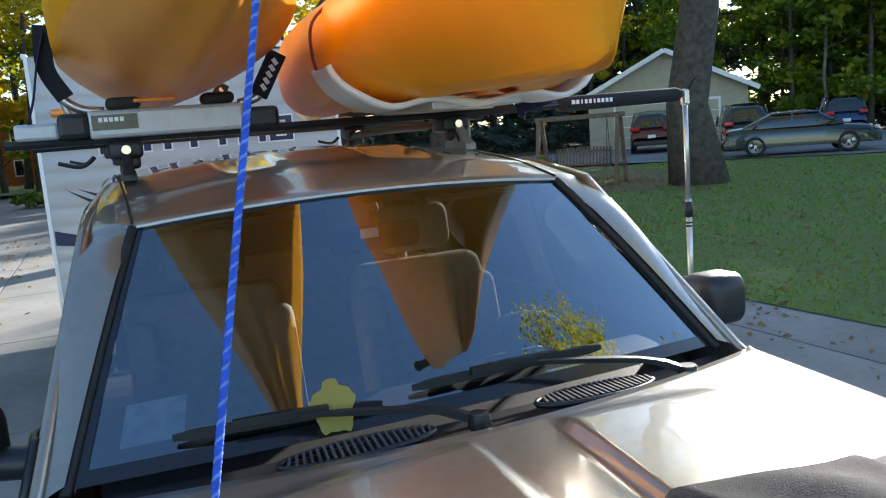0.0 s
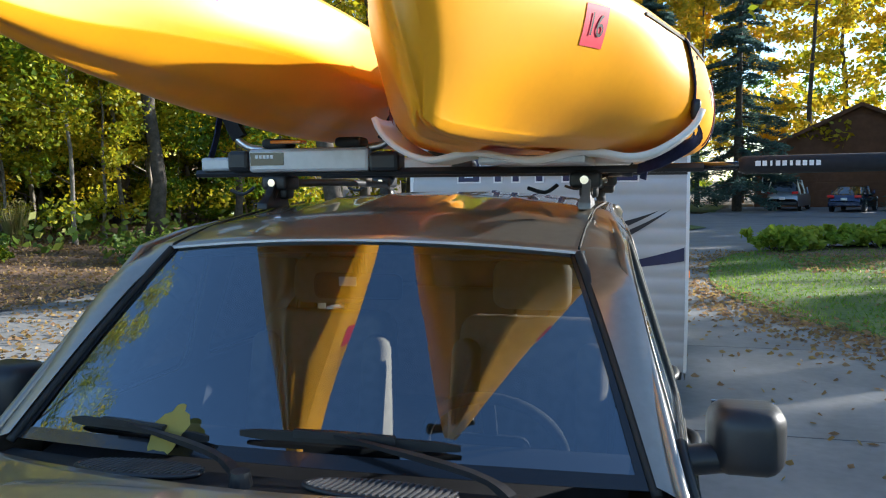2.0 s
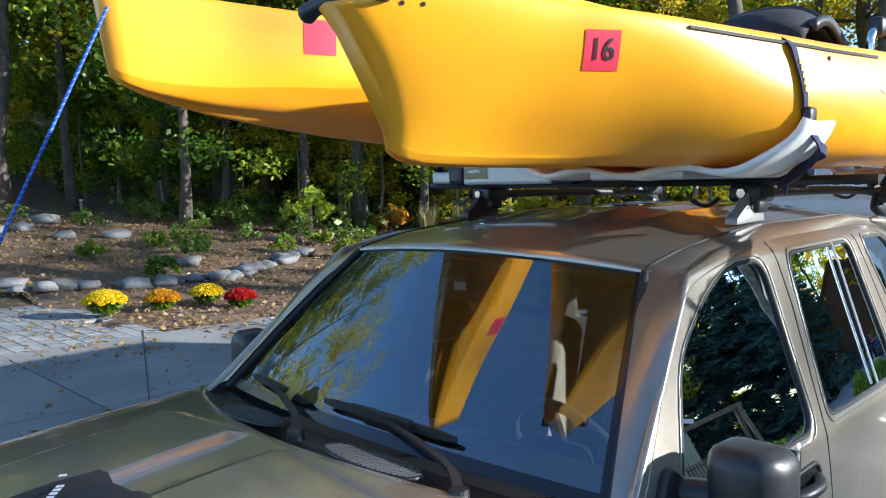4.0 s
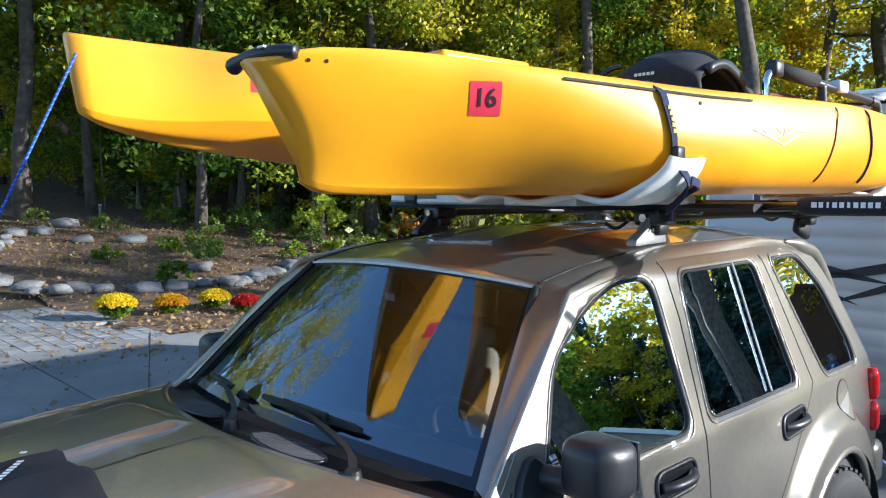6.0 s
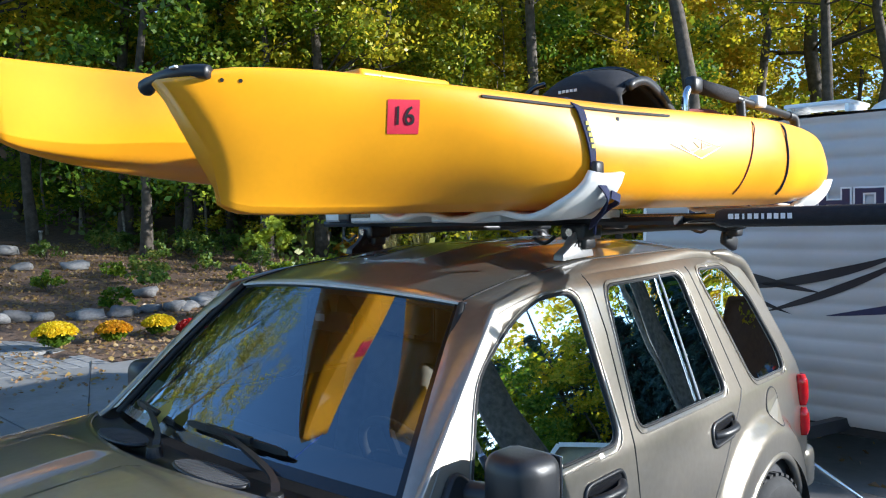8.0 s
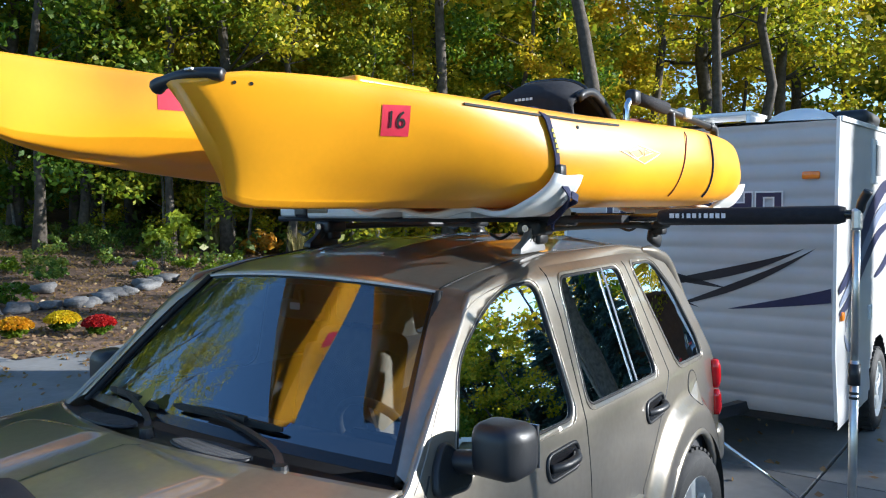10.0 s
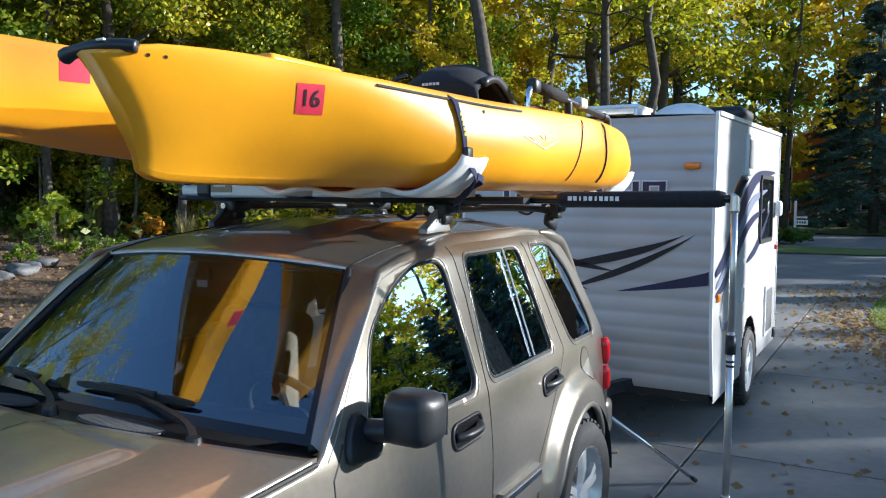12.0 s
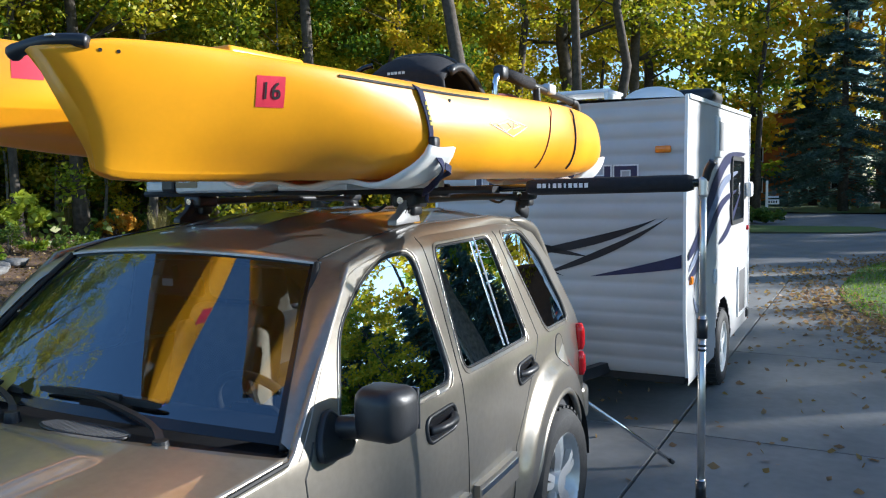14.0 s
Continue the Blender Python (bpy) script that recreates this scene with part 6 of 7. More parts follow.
# the near edge of the wood behind the trailer
for x, y, k, s in ((-13, 33, 3, 0.95), (-15, 28, 3, 1.0), (-18, 24, 3, 1.0), (-21, 26, 1, 0.9), (-15.5, 14.8, 2, 0.9), (-18.0, 12.6, 2, 0.95), (-22.5, 14.0, 2, 1.0)):
    plant_at(k, x, y, s)

# tall trees beyond the court and beside the lawn
for x, y, k, s in ((-22.5, -2.5, 1, 0.82), (-24.5, -8.0, 0, 0.9), (-20.5, -14.5, 1, 0.8), (-25.5, 1.5, 1, 0.9), (11.0, -3.2, 0, 0.85)):
    plant_at(k, x, y, s)

# yard trees
big = build_tree(18, 0.47, 8.5, 6.4, 100, LEAF, 21, (0.5, 0.3), "big old yard tree with rough grey bark and green leaves", per=90, size=0.10)
big.matrix_basis = pose(12.24, 13.86, 0)
yard = build_tree(18, 0.47, 8.0, 6.4, 100, LEAF, 22, (-1.0, 0.4), "yard tree with a twin trunk and yellow-green leaves", per=90, size=0.10)
yard.matrix_basis = pose(9.1, 20.7, 0)
bm = bmesh.new()
limb((0.40, 0.05, 0.1), (0.75, 0.3, 9), 0.15, 0.09, np.random.default_rng(5), bm, 0.05, 8)
part("second_trunk", bm, PALEBARK, yard, smooth=True)
leaning = build_tree(15, 0.24, 8.0, 3.2, 40, LEAF, 23, (-2.6, 0.2), "leaning grey trunk at the edge of the wood", per=30, size=0.14)
leaning.matrix_basis = pose(-7.0, 18.8, 0)


for x, y, lean, seed in ((-6.4, 24.7, -0.5, 31), (-5.6, 26.4, 0.4, 32), (-9.6, 27.0, 0.3, 33), (-12.6, 18.4, -0.4, 34)):
    t = build_tree(17, 0.19, 8.5, 2.8, 34, LEAF, seed, (lean, 0.3), "tall bare-trunked tree at the edge of the wood", per=50, size=0.12)
    t.matrix_basis = pose(x, y, height(x, y))


def build_spruce(x, y, tall, seed, per=44, size=0.17):
    r = np.random.default_rng(seed)
    t = thing("spruce_tree", "dark blue-green spruce tree with drooping boughs", "tree", "spruces", pose(x, y, height(x, y)))
    bm = bmesh.new()
    sweep([(0, 0, -0.2), (0, 0, tall * 0.5), (0, 0, tall)], circle(1, 8), radii=[0.28, 0.16, 0.02], bm=bm)
    cs = []
    for k in range(150):
        q = r.random()
        z = tall * (0.06 + 0.92 * q)
        an, R = r.random() * 2 * math.pi, 3.0 * (1 - q) ** 0.8 + 0.15
        tip = Vector((math.cos(an) * R, math.sin(an) * R, z - 0.25 * R))
        sweep([(0, 0, z), tuple(Vector((0, 0, z)).lerp(tip, 0.5) + Vector((0, 0, 0.08))), tuple(tip)], circle(1, 5), radii=[0.04, 0.025, 0.01], bm=bm)
        for f in (0.35, 0.6, 0.8, 1.0):
            c = Vector((0, 0, z)).lerp(tip, f)
            cs.append((*c, 0.34 * (0.5 + 0.5 * (1 - q)) + 0.08))
    part("trunk", bm, BARK, t, smooth=True)
    leaf_cloud("needle_crown", cs, per, (1, 1, 0.45), size, NEEDLE, r, 0.6, t, 0.18)
    return t


build_spruce(0.9, 48, 14, 1)
build_spruce(5.5, 47.5, 16, 2)
build_spruce(-1.0, 55, 11, 3)
far = build_spruce(20, 44, 11, 5, 16, 0.26)
for x, y, s in ((33, 46, 1.1), (37, 43, 1.25), (40, 39.5, 1.15), (43, 36.5, 1.3), (46, 33, 1.2), (48, 29, 1.3), (50, 25, 1.2), (51, 20, 1.3), (38, 49, 1.4), (47, 40, 1.4), (53, 34, 1.4), (29, 50, 1.0), (25, 47, 1.1), (16.5, 46.5, 0.9), (18.5, 49.5, 1.1), (23, 45.2, 0.95), (26.5, 44, 0.9), (22, 50, 1.2), (30, 44.5, 0.95)):
    far2 = copy_thing(far, pose(x, y, 0, 0, 0, x * 31 % 360))
    far2.scale = (s * 1.25, s * 1.25, s)


def build_shrub(name, x, y, r, tall, mat, seed, label, size=0.05, n=24, per=30, lift=0.0):
    g = np.random.default_rng(seed)
    t = thing(name, label, "shrub", "", pose(x, y, height(x, y) + 0.03 + lift))
    bm = bmesh.new()
    cs = []
    for k in range(n):
        an, q = g.random() * 2 * math.pi, g.random() ** 0.5
        tip = (math.cos(an) * r * q, math.sin(an) * r * q, tall * (0.25 + 0.7 * g.random() * (1.1 - q * 0.6)))
        if k % 2 == 0:
            sweep([(0, 0, -0.03), (tip[0] * 0.5, tip[1] * 0.5, tip[2] * 0.6), tip], circle(1, 5), radii=[0.008, 0.006, 0.003], bm=bm)
        cs.append((*tip, min(r, tall) * 0.3))
    part("stem", bm, BARK, t)
    leaf_cloud("foliage", cs, per, (1, 1, 0.8), size, mat, g, 0.3, t)
    return t


def build_mum(x, y, r, mat, seed, label):
    g = np.random.default_rng(seed)
    t = thing("chrysanthemum", label, "flower", "garden flowers", pose(x, y, height(x, y) + 0.03))
    leaf_cloud("foliage", [(0, 0, r * 0.45, r * 0.8)], 500, (1, 1, 0.55), 0.035, LEAFGREEN, g, 0.2, t)
    n = 420
    an, q = g.random(n) * 2 * np.pi, g.random(n) ** 0.5
    cs = [(math.cos(a) * r * w, math.sin(a) * r * w, r * 0.42 + r * 0.72 * math.sqrt(max(0, 1 - w * w * 0.92)), 0.022) for a, w in zip(an, q)]
    leaf_cloud("flower_head", cs, 9, (1, 1, 0.6), 0.026, mat, g, 0.2, t, 0.8)
    return t


build_mum(-9.90, 3.64, 0.30, MUMYELLOW, 1, "round bright yellow chrysanthemum in the bark bed")
build_mum(-9.74, 4.42, 0.25, MUMORANGE, 2, "amber chrysanthemum with green leaves showing")
build_mum(-9.84, 5.18, 0.25, MUMYELLOW, 3, "bright yellow chrysanthemum beside the red one")
build_mum(-9.08, 5.34, 0.23, MUMRED, 4, "red chrysanthemum in the bark bed")


def stone_mesh(seed):
    b = bmesh.new()
    bmesh.ops.create_icosphere(b, subdivisions=2, radius=1)
    for v in b.verts:
        k = 1 + 0.5 * noise.noise(v.co * 1.3 + Vector((seed * 7, 0, 0))) + 0.22 * noise.noise(v.co * 3 + Vector((seed, 3, 0)))
        p = v.co.normalized()
        v.co = Vector([math.copysign(abs(c) ** 0.68, c) for c in p]) * (0.86 * k)
        v.co.z = max(-0.35, v.co.z * 0.72)
    me = bpy.data.meshes.new("stone")
    b.to_mesh(me)
    b.free()
    me.materials.append(STONE)
    for p in me.polygons:
        p.use_smooth = True
    return me


STONES = [stone_mesh(i) for i in range(7)]


def stone(x, y, r, i, label="grey field stone at the edge of the garden bed", sink=0.0, group="garden stones"):
    s = tagged(new("stone", STONES[i % 7]), label, "stone", group)
    s.matrix_basis = pose(x, y, height(x, y) + 0.02 + r * 0.25 - sink, 0, 0, i * 67) @ Matrix.Diagonal((r * 1.25, r, r * 0.8, 1))
    return s


edge = smooth_path([(-21, 5.2, 0), (-18.4, 4.0, 0), (-15.2, 2.9, 0), (-12.8, 3.35, 0), (-12.2, 5.1, 0), (-12.1, 6.8, 0), (-12.9, 8.2, 0), (-13.8, 9.6, 0)], 5)
for i, p in enumerate(edge):
    stone(p.x + 0.12 * math.sin(i * 5.1), p.y + 0.1 * math.sin(i * 3.7), 0.14 + 0.11 * abs(math.sin(i * 2.3)), i)
for i, (x, y, r) in enumerate(((-13.7, 6.75, 0.26), (-18.2, 7.1, 0.30), (-18.6, 6.0, 0.26), (-22, 6.6, 0.34), (-16.2, 10.5, 0.22), (-20.5, 5.6, 0.3))):
    stone(x, y, r, i + 3, "pale boulder lying in the bark mulch", group="boulders")
for i in range(40):
    g = np.random.default_rng(100 + i)
    x, y = (-13.5 - 9 * g.random(), 5.5 + 11 * g.random()) if i < 16 else (-15 - 9 * g.random(), 9 + 8 * g.random())
    build_shrub("garden_plant", x, y, 0.3 + 0.25 * g.random(), 0.4 + 0.4 * g.random(), UNDERGROWTH, 200 + i, "low green garden plant in the mulch", 0.045, 14, 26)
build_shrub("shrub", -16.9, 11.9, 0.62, 1.35, leaf_material("lime_leaves", [(0.32, 0.40, 0.03), (0.5, 0.56, 0.05), (0.58, 0.58, 0.08)]), 31, "lime-green shrub in the garden bed", 0.09, 22, 30)
build_shrub("shrub", -16.6, 14.7, 0.6, 0.8, leaf_material("orange_leaves", [(0.5, 0.22, 0.02), (0.65, 0.35, 0.03), (0.6, 0.45, 0.06)]), 32, "orange autumn shrub in the garden bed", 0.07, 20, 30)
HOSTA = leaf_material("hosta_leaves", [(0.14, 0.24, 0.02), (0.28, 0.36, 0.04), (0.4, 0.42, 0.06)])
for i, (x, y) in enumerate(((4.3, 20.9), (5.2, 21.3), (6.4, 21.6), (3.7, 20.2), (10.6, 21.4), (12.0, 21.3), (-2.4, 35), (-1.6, 34.2), (-3.0, 33.6))):
    build_shrub("bed_plant", x, y, 0.7, 0.6, HOSTA if i < 4 else UNDERGROWTH, 50 + i, "leafy green bed plants at the lawn's far edge", 0.10, 26, 30)
def build_tuft(x, y, r, tall, seed):
    """A clump of upright blades with pale plumes."""
    q = np.random.default_rng(seed)
    t = thing("ornamental_grass", "tall clump of straw-coloured ornamental grass in the bed", "grass", "ornamental grasses", pose(x, y, height(x, y) + 0.02))
    m = 90
    an, rr = q.random(m) * 2 * np.pi, r * q.random(m) ** 0.6
    base = np.stack([0.35 * rr * np.cos(an), 0.35 * rr * np.sin(an), np.zeros(m)], 1)
    tip = np.stack([rr * np.cos(an), rr * np.sin(an), tall * (0.6 + 0.4 * q.random(m))], 1)
    side = np.stack([-np.sin(an), np.cos(an), np.zeros(m)], 1) * 0.011
    mid = base * 0.45 + tip * 0.55 - np.stack([0.12 * rr * np.cos(an), 0.12 * rr * np.sin(an), np.zeros(m)], 1)
    v = np.stack([base - side, base + side, mid + side, tip, mid - side], 1).reshape(-1, 3)
    me = bpy.data.meshes.new("blades")
    me.from_pydata(v.tolist(), [], np.arange(m * 5).reshape(-1, 5).tolist())
    finish(new("blades", me), STRAW, t, False)
    leaf_cloud("plumes", [(*p, 0.05) for p in tip[::5].tolist()], 8, (1, 1, 2.2), 0.035, STRAW, q, 0.0, t, 0.3)


STRAW = leaf_material("straw_blades", [(0.20, 0.20, 0.05), (0.38, 0.33, 0.12), (0.50, 0.42, 0.20)])
for i, (x, y, r, tall) in enumerate(((-15.9, 15.6, 0.35, 1.15), (-17.6, 13.7, 0.30, 1.0), (-14.4, 15.4, 0.40, 1.2), (-14.9, 14.5, 0.32, 1.0))):
    build_tuft(x, y, r, tall, 300 + i)
for i, (x, y) in enumerate(((-12.6, 5.7), (-12.9, 10.2), (-11.4, 9.0), (-14.3, 9.4), (-14.9, 10.9), (-13.6, 12.2), (-15.6, 12.9), (-12.6, 12.9), (-15.2, 5.4), (-16.2, 7.2))):
    build_shrub("garden_plant", x, y, 0.30, 0.45, LEAFGREEN, 320 + i, "leafy dark green perennial in the bark mulch", 0.04, 18, 30)
stone(-8.9, 7.9, 0.28, 2, "dark boulder at the driveway's edge of the bed", group="boulders")
# undergrowth of the wood
g = np.random.default_rng(77)
cs = []
for k in range(520):
    x, y = -48 + 44 * g.random(), 10 + 36 * g.random()
    if x > -9 - 0.55 * max(0, 24 - y) + (4 if y > 14 else 0) or (31 < y < 47 and x > -11):
        continue
    r = 0.35 + 0.5 * g.random()
    cs.append((x, y, height(x, y) + r * 0.5, r))
tagged(leaf_cloud("undergrowth", cs, 42, (1, 1, 0.8), 0.11, UNDERGROWTH, g, 0.2), "low green and yellow undergrowth on the forest floor", "undergrowth", kind="stuff")
# hedge along the left of the driveway
cs = []
for k in range(170):
    t = g.random()
    x, y = lerp(-9.5, -3.9, t) - 1.6 * g.random(), lerp(13.2, 22, t) + 1.0 * g.random() + 0.8
    cs.append((x, y, 0.15 + 0.45 * g.random(), 0.38))
tagged(leaf_cloud("ground_cover", cs, 60, (1, 1, 0.8), 0.075, UNDERGROWTH, g, 0.2), "tall green ground cover along the driveway's edge", "plants", kind="stuff")
# fallen leaves
def litter(name, n, spot, size, label, mat=DEADLEAF, lift=0.012):
    c = []
    while len(c) < n:
        x, y = spot()
        c.append((x, y, max(height(x, y), 0) + lift, 0.004 + lift * 0.3))
    return tagged(leaf_cloud(name, c, 1, (1, 1, 1), size, mat, g, 0.93, None, 0.7), label, "leaves", kind="stuff")


def on_drive():
    while True:
        q = g.random()
        if q < 0.45:
            x, y = -8 + 6.0 * g.random(), -2 + 22 * g.random()
            if g.random() > 0.35 and noise.noise((x * 0.8, y * 1.6, 0)) < 0.02:
                continue
        elif q < 0.75:
            t = g.random()
            x, y = lerp(3.6, 1.0, t) - abs(g.normal()) * 0.7, lerp(7, 17, t)
        else:
            x, y = -1.0 + 5.5 * g.random(), -1 + 15 * g.random()
        return x, y


litter("edge_leaves", 6500, lambda: (-9.2 + 5.6 * g.random() + abs(g.normal()) * 0.8, 4 + 13 * g.random()), 0.031, "drifts of dry leaves along the driveway's edge")
litter("driveway_leaves", 2700, on_drive, 0.032, "dry brown leaves scattered on the concrete")
def on_verge():
    while True:
        a = LAWN_EDGE[int(g.random() * len(LAWN_EDGE))]
        if 4.5 < a[1] < 20 and noise.noise((a[0] * 2.1, a[1] * 2.1, 5)) > -0.25:
            return a[0] - abs(g.normal()) * 0.45 + 0.25 * g.normal() + 0.1, a[1] + 0.4 * g.normal()


litter("verge_leaves", 2600, on_verge, 0.034, "drifts of brown leaves along the lawn's edge")
litter("garden_leaves", 20000, lambda: (-8 - 16 * g.random(), 3.6 + 16 * g.random()), 0.036, "dry fallen leaves over the bark mulch", lift=0.05)
litter("court_leaves", 420, lambda: (-7 - 6 * g.random() ** 1.5, 3.4 - abs(g.normal()) * 1.3), 0.03, "dry brown leaves on the block paving")
litter("lawn_leaves", 1500, lambda: (4.5 + 14 * g.random(), 2 + 17 * g.random()), 0.05, "fallen leaves on the grass")
litter("strip_leaves", 1600, lambda: (3.5 + 9 * g.random(), 15.2 + 4 * g.random()), 0.05, "fallen leaves under the yard trees", lift=0.035)
# grass
n = 42000
px, py = 1.6 + 18 * g.random(n) ** 1.2, 1 + 20 * g.random(n)
keep = [i for i in range(n) if inside(lawn_outline, px[i], py[i])]
px, py = px[keep], py[keep]
n = len(px)
an, hh = g.random(n) * 2 * np.pi, 0.035 + 0.045 * g.random(n)
w = 0.012
v = np.stack([np.stack([px - w * np.cos(an), py - w * np.sin(an), 0 * px + 0.01], 1), np.stack([px + w * np.cos(an), py + w * np.sin(an), 0 * px + 0.01], 1), np.stack([px + 0.03 * g.normal(size=n), py + 0.03 * g.normal(size=n), hh], 1)], 1).reshape(-1, 3)
me = bpy.data.meshes.new("grass")
me.from_pydata(v.tolist(), [], np.arange(n * 3).reshape(-1, 3).tolist())
tagged(finish(new("grass", me), GRASS, None, False), "short green grass blades of the lawn", "grass", kind="stuff")


# ---- yard and street ----
def build_swing():
    s = thing("porch_swing", "weathered wooden garden swing hanging in a timber frame", "swing", "", pose(10.8, 16.65, 0.0, 0, 0, -52))
    for x in (-1.05, 1.05):
        for y in (-0.45, 0.45):
            part("frame_leg", sweep([(x, y, 0), (x, y * 0.25, 1.75)], rect(0.09, 0.09)), WOODGREY, s)
        part("frame_tie", sweep([(x, -0.35, 0.55), (x, 0.35, 0.55)], rect(0.04, 0.09)), WOODGREY, s)
    part("top_beam", box((2.4, 0.10, 0.12), (0, 0, 1.76), 0.01), WOODGREY, s)
    for k in range(17):
        part("back_slat", box((0.055, 0.02, 0.50), (-0.72 + k * 0.09, 0.24, 0.72 + 0.03 * math.sin(k / 16 * math.pi)), 0.005, Euler((radians(-14), 0, 0)).to_matrix()), WOODGREY, s)
    for k in range(6):
        part("seat_slat", box((1.5, 0.07, 0.02), (0, -0.22 + k * 0.085, 0.46), 0.004), WOODGREY, s)
    for z in (0.52, 0.88):
        part("back_rail", box((1.5, 0.035, 0.05), (0, 0.26, z), 0.004), WOODGREY, s)
    for x in (-0.74, 0.74):
        part("arm_rest", box((0.07, 0.5, 0.03), (x, 0.0, 0.68), 0.005), WOODGREY, s)
        for y in (-0.22, 0.2):
            part("chain", sweep([(x, y, 0.48), (x, 0, 1.74)], circle(0.008, 6)), BLACK, s)


def build_car_far(x, y, yaw, mat, label, kind="sedan", name="parked_car"):
    c = thing(name, label, "car", "", pose(x, y, 0.0, 0, 0, yaw))
    if kind == "sedan":
        L, W = 4.75, 0.90
        body = [(-2.37, 0.62), (-2.3, 0.92), (-1.5, 1.0), (0.8, 0.98), (2.0, 0.86), (2.37, 0.62)]
        cab = [(-1.75, 0.98), (-0.9, 1.38), (0.1, 1.43), (0.6, 1.36), (1.3, 0.96)]
    else:
        L, W = 4.7, 0.94
        body = [(-2.35, 0.70), (-2.33, 1.10), (-1.5, 1.14), (0.8, 1.12), (2.1, 1.02), (2.35, 0.7)]
        cab = [(-2.28, 1.10), (-2.05, 1.66), (-1.0, 1.78), (0.2, 1.76), (1.25, 1.10)]

    def shell(prof, z0, wf):
        def f(u, v):
            xx = lerp(prof[0][0], prof[-1][0], u)
            zt = table(xx, prof)
            a = v * math.pi
            s, q = math.copysign(abs(math.cos(a)) ** 0.35, math.cos(a)), math.sin(a) ** 0.45
            taper = 1 - 0.12 * abs(2 * u - 1) ** 4
            z = lerp(z0, zt, q)
            return (xx, -s * W * taper * wf(z), z)
        return grid_mesh(f, 40, 24)
    part("body", shell(body, 0.28, lambda z: 1 - 0.06 * max(0, z - 0.7)), mat, c, smooth=True)
    part("cabin", shell(cab, 0.9, lambda z: 0.93 - 0.30 * max(0, z - 1.0)), DARKGLASS, c, smooth=True)
    top = cab[len(cab) // 2][1]
    part("roof", shell([(p, z + 0.012) for p, z in cab if z > top - 0.12], top - 0.10, lambda z: 0.93 - 0.30 * max(0, z - 1.0)), mat, c, smooth=True)
    for s in (1, -1):
        for px0 in (cab[0][0] + 0.45, -0.25, cab[-1][0] - 0.4):
            zt = table(px0, cab)
            part("pillar", sweep([(px0, s * W * 0.935, 0.95), (px0 + (0.15 if px0 > 0.3 else 0), s * W * (0.93 - 0.30 * max(0, zt - 1.05)), zt - 0.03)], rect(0.05, 0.07)), mat, c)
        part("tail_lamp", box((0.08, 0.34, 0.14), (-L / 2 + 0.05, s * 0.66, 0.86 if kind == "sedan" else 1.05), 0.03), TAIL, c)
        part("head_lamp", box((0.14, 0.34, 0.12), (L / 2 - 0.12, s * 0.62, 0.72), 0.04), WHITEPLASTIC, c)
        for wx in (-1.38, 1.40):
            w = build_wheel(c, 0, 0, radius=0.33, width=0.2)
            w.matrix_basis = pose(wx, s * 0.80, 0.33, 0, 0, 90 if s > 0 else -90)
    part("plate", box((0.02, 0.32, 0.14), (-L / 2 - 0.005, 0, 0.72), 0.005), WHITEPLASTIC, c)
    part("bumper", box((0.12, 1.55, 0.2), (-L / 2 + 0.03, 0, 0.45), 0.04), mat if kind == "sedan" else BLACK, c)
    part("bumper", box((0.12, 1.55, 0.2), (L / 2 - 0.05, 0, 0.45), 0.04), mat if kind == "sedan" else BLACK, c)
    return c


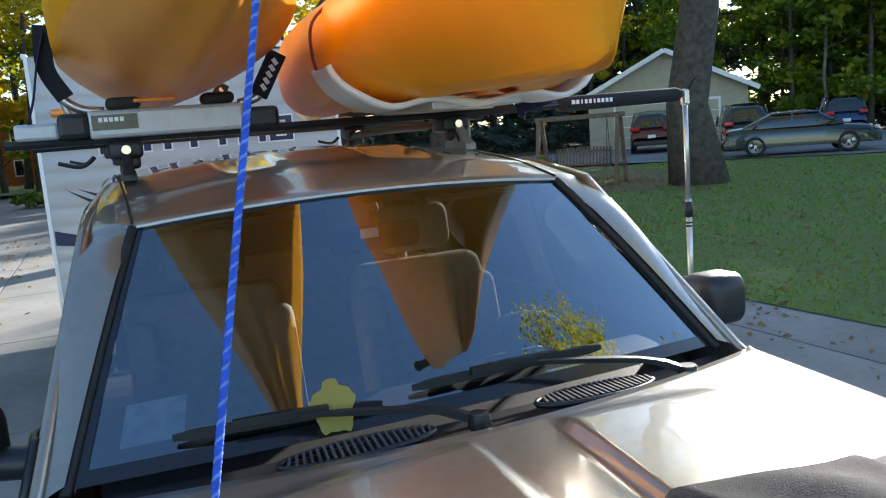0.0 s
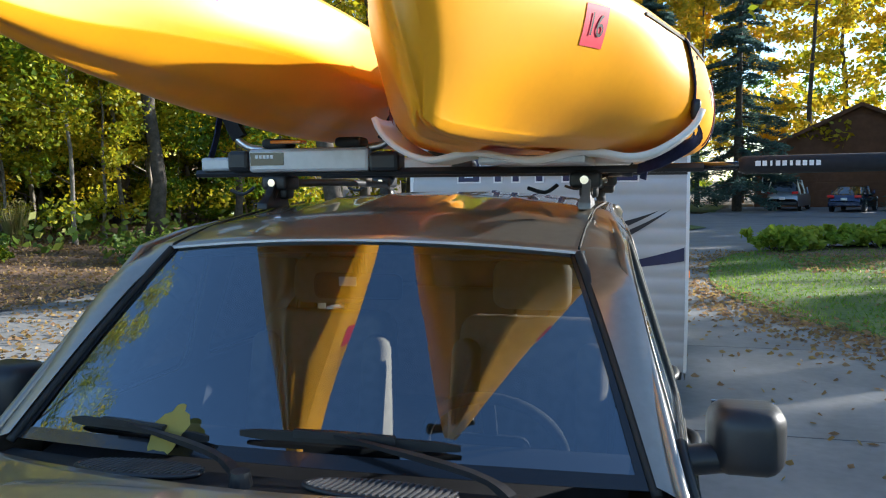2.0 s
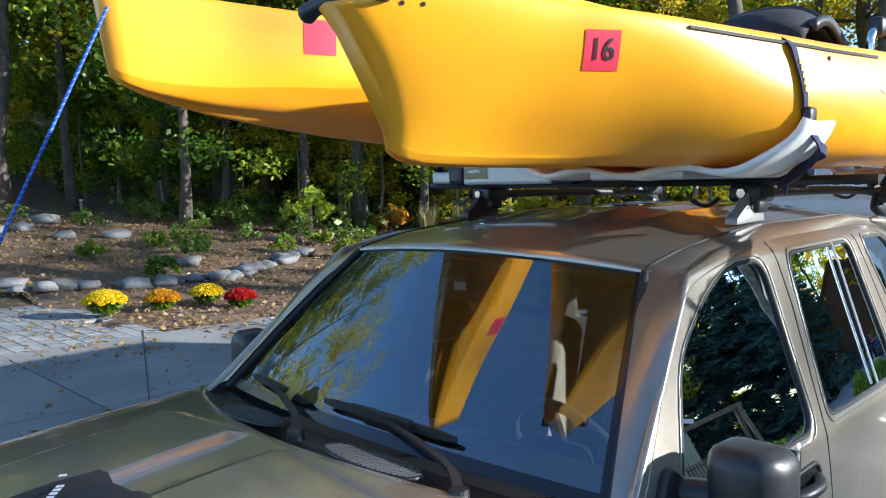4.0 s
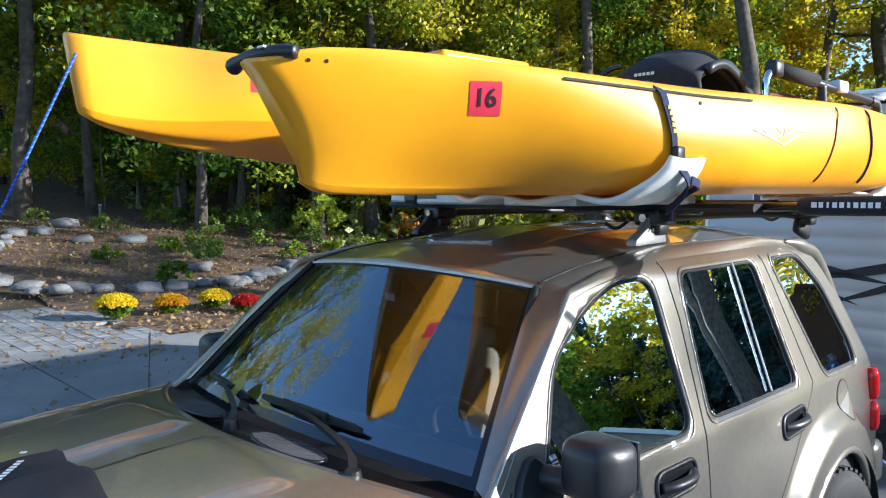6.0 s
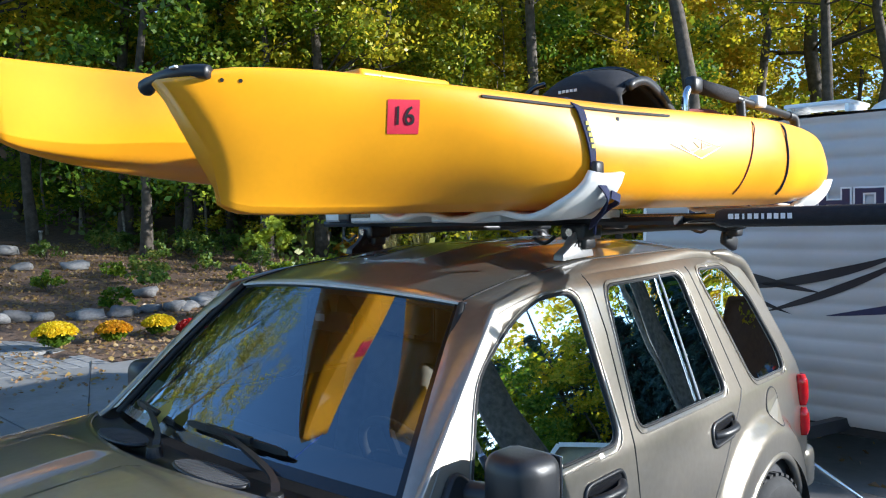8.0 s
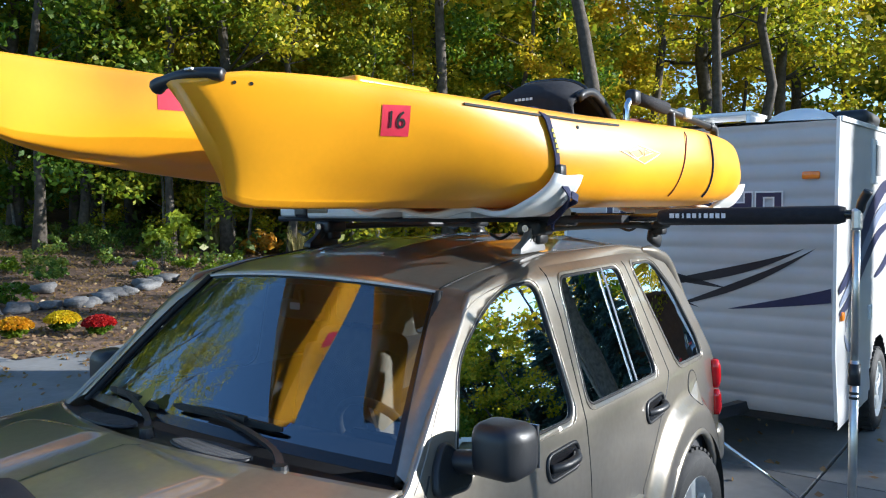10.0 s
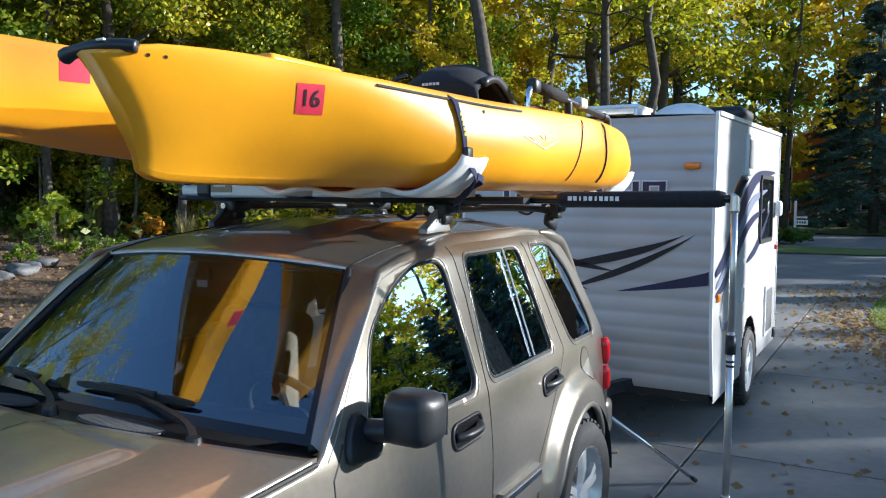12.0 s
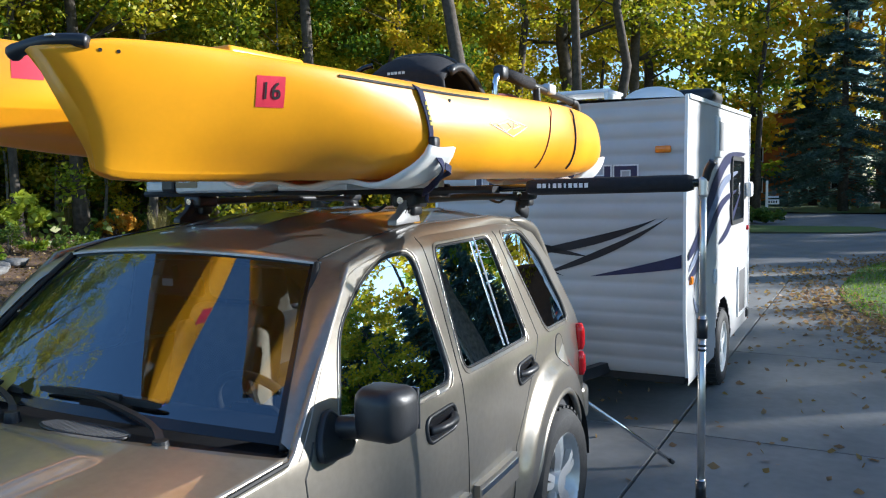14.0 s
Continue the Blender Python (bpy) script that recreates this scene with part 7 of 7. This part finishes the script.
def build_house(x, y, yaw, w, d, wall, pitch, mat, label, door=True, windows=((-0.3, 1.0),), eave=0.5):
    h = thing("house", label, "house", "", pose(x, y, height(x, y), 0, 0, yaw))
    bm = bmesh.new()
    prof = [(-w / 2, 0), (w / 2, 0), (w / 2, wall), (0, wall + pitch), (-w / 2, wall)]
    a = [bm.verts.new((p, -d / 2, q - 0.2 * (q == 0))) for p, q in prof]
    b = [bm.verts.new((p, d / 2, q - 0.2 * (q == 0))) for p, q in prof]
    bm.faces.new(a)
    bm.faces.new(b[::-1])
    for i in range(5):
        bm.faces.new((a[i], b[i], b[(i + 1) % 5], a[(i + 1) % 5]))
    part("wall", bm, mat, h)
    for z in np.arange(0.2, wall, 0.2):
        part("siding_board", box((w + 0.01, 0.03, 0.185), (0, -d / 2 - 0.012, z), 0, Euler((radians(4), 0, 0)).to_matrix()), mat, h)
    roof = new("roof")
    roof.parent = h
    L = math.hypot(w / 2 + eave, pitch * (w / 2 + eave) / (w / 2))
    ang = math.atan2(pitch, w / 2)
    for s in (1, -1):
        part("roof_slope", box((L, d + 2 * eave, 0.14), (s * (w / 2 + eave) / 2, 0, wall + pitch - pitch * (w / 2 + eave) / w + 0.09), 0.01, Euler((0, s * ang, 0)).to_matrix()), SHINGLE, roof)
        part("barge_board", box((L, 0.05, 0.22), (s * (w / 2 + eave) / 2, -d / 2 - eave, wall + pitch - pitch * (w / 2 + eave) / w + 0.05), 0.005, Euler((0, s * ang, 0)).to_matrix()), HOUSEBROWN if mat is HOUSEBROWN else TRAILERTRIM, roof)
    if door:
        g2 = new("garage_door")
        g2.parent = h
        part("door_frame", box((min(4.9, w * 0.7) + 0.2, 0.06, 2.25), (0, -d / 2 - 0.04, 1.12), 0.01), TRAILERTRIM if mat is not HOUSEBROWN else HOUSEBROWN, g2)
        for k in range(4):
            part("door_panel", box((min(4.9, w * 0.7), 0.05, 0.5), (0, -d / 2 - 0.06, 0.28 + k * 0.53), 0.02), mat, g2)
    for wx, wz in windows:
        win = new("window")
        win.parent = h
        part("window_frame", box((1.1, 0.10, 1.2), (wx * w, -d / 2 - 0.03, wz + 0.5), 0.01), TRAILERTRIM, win)
        part("window_pane", box((0.92, 0.04, 1.02), (wx * w, -d / 2 - 0.075, wz + 0.5), 0), DARKGLASS, win)
    return h


build_swing()
build_car_far(21.0, 19.1, -42, CARDARK, "dark green sedan parked beyond the lawn")
build_car_far(23.4, 24.2, 52, CARDARK, "dark sport utility car parked by the garage", "suv", "parked_suv")
build_car_far(22.4, 28.6, 52, CARRED, "maroon sport utility car before the garage", "suv", "parked_suv")
build_car_far(31.0, 26.0, 48, CARBLUE, "dark blue van parked beside the trees", "suv", "parked_van")
build_car_far(8.6, 49.5, 72, CARSILVER, "silver hatchback parked at the brown house", "suv", "parked_hatchback")
build_car_far(11.6, 47.5, 66, CARBLUE, "navy sedan parked at the brown house")
build_house(27.8, 34, -41, 7.6, 7, 2.7, 1.9, HOUSETAN, "tan gabled garage with a pale garage door", windows=())
build_house(14.6, 59, -14, 12.5, 9, 3.4, 3.0, HOUSEBROWN, "dark brown gabled house with a wide low roof", windows=((-0.42, 1.0), (0.42, 1.0)))
build_house(-3.2, 68, 6, 9, 8, 5.0, 2.4, HOUSEORANGE, "orange-brown two-storey house behind the spruces", door=False, windows=((-0.3, 0.9), (0.05, 0.9), (0.33, 0.9), (-0.3, 3.2), (0.33, 3.2)))


def build_mailbox(x, y, yaw, wood):
    m = thing("mailbox", "mailbox on a post at the road's edge", "mailbox", "", pose(x, y, 0, 0, 0, yaw))
    part("post", box((0.11, 0.11, 1.75), (0, 0, 0.875), 0.01), wood, m)
    part("cross_arm", box((0.55, 0.09, 0.09), (0.22, 0, 1.02), 0.01), wood, m)
    body = grid_mesh(lambda u, v: (0.30 + 0.10 * math.cos(u * 2 * math.pi), lerp(-0.25, 0.25, v), 1.18 + (0.13 if math.sin(u * 2 * math.pi) > 0 else 0.10) * math.sin(u * 2 * math.pi)), 16, 2, close_u=True)
    bmesh.ops.holes_fill(body, edges=body.edges[:], sides=0)
    part("box_body", body, BLACK, m, smooth=False)
    sign = part("name_board", box((0.55, 0.03, 0.22), (0.25, -0.08, 0.80), 0.01), WHITEPLASTIC, m)
    bm = bmesh.new()
    for k in range(4):
        box((0.06, 0.004, 0.10), (0.10 + k * 0.10, -0.098, 0.80), 0, None, bm)
    part("plain_bars", bm, INK, sign)


build_mailbox(-1.9, 37.6, 5, TRAILERTRIM)
build_mailbox(1.6, 52, 5, WOODGREY)
pole = thing("utility_pole", "wooden utility pole with a grey transformer", "utility pole", "", pose(2.9, 52, 0))
part("pole_shaft", sweep([(0, 0, -0.2), (0, 0, 11)], circle(1, 10), radii=[0.16, 0.11]), WOODGREY, pole, smooth=True)
part("transformer", sweep([(0.3, 0, 9.0), (0.3, 0, 9.9)], circle(0.25, 14)), SILVERPAINT, pole, smooth=True)
for i, (x, y) in enumerate(((-22.6, 7.8), (-16.2, 11.1))):
    p = thing("path_light", "short path light on a post in the garden bed", "lamp", "path lights", pose(x, y, height(x, y)))
    part("post", sweep([(0, 0, -0.05), (0, 0, 0.55)], circle(0.05, 10)), PALEBARK, p, smooth=True)
    part("cap", sweep([(0, 0, 0.55), (0, 0, 0.60)], circle(0.065, 10)), ALU, p, smooth=True)
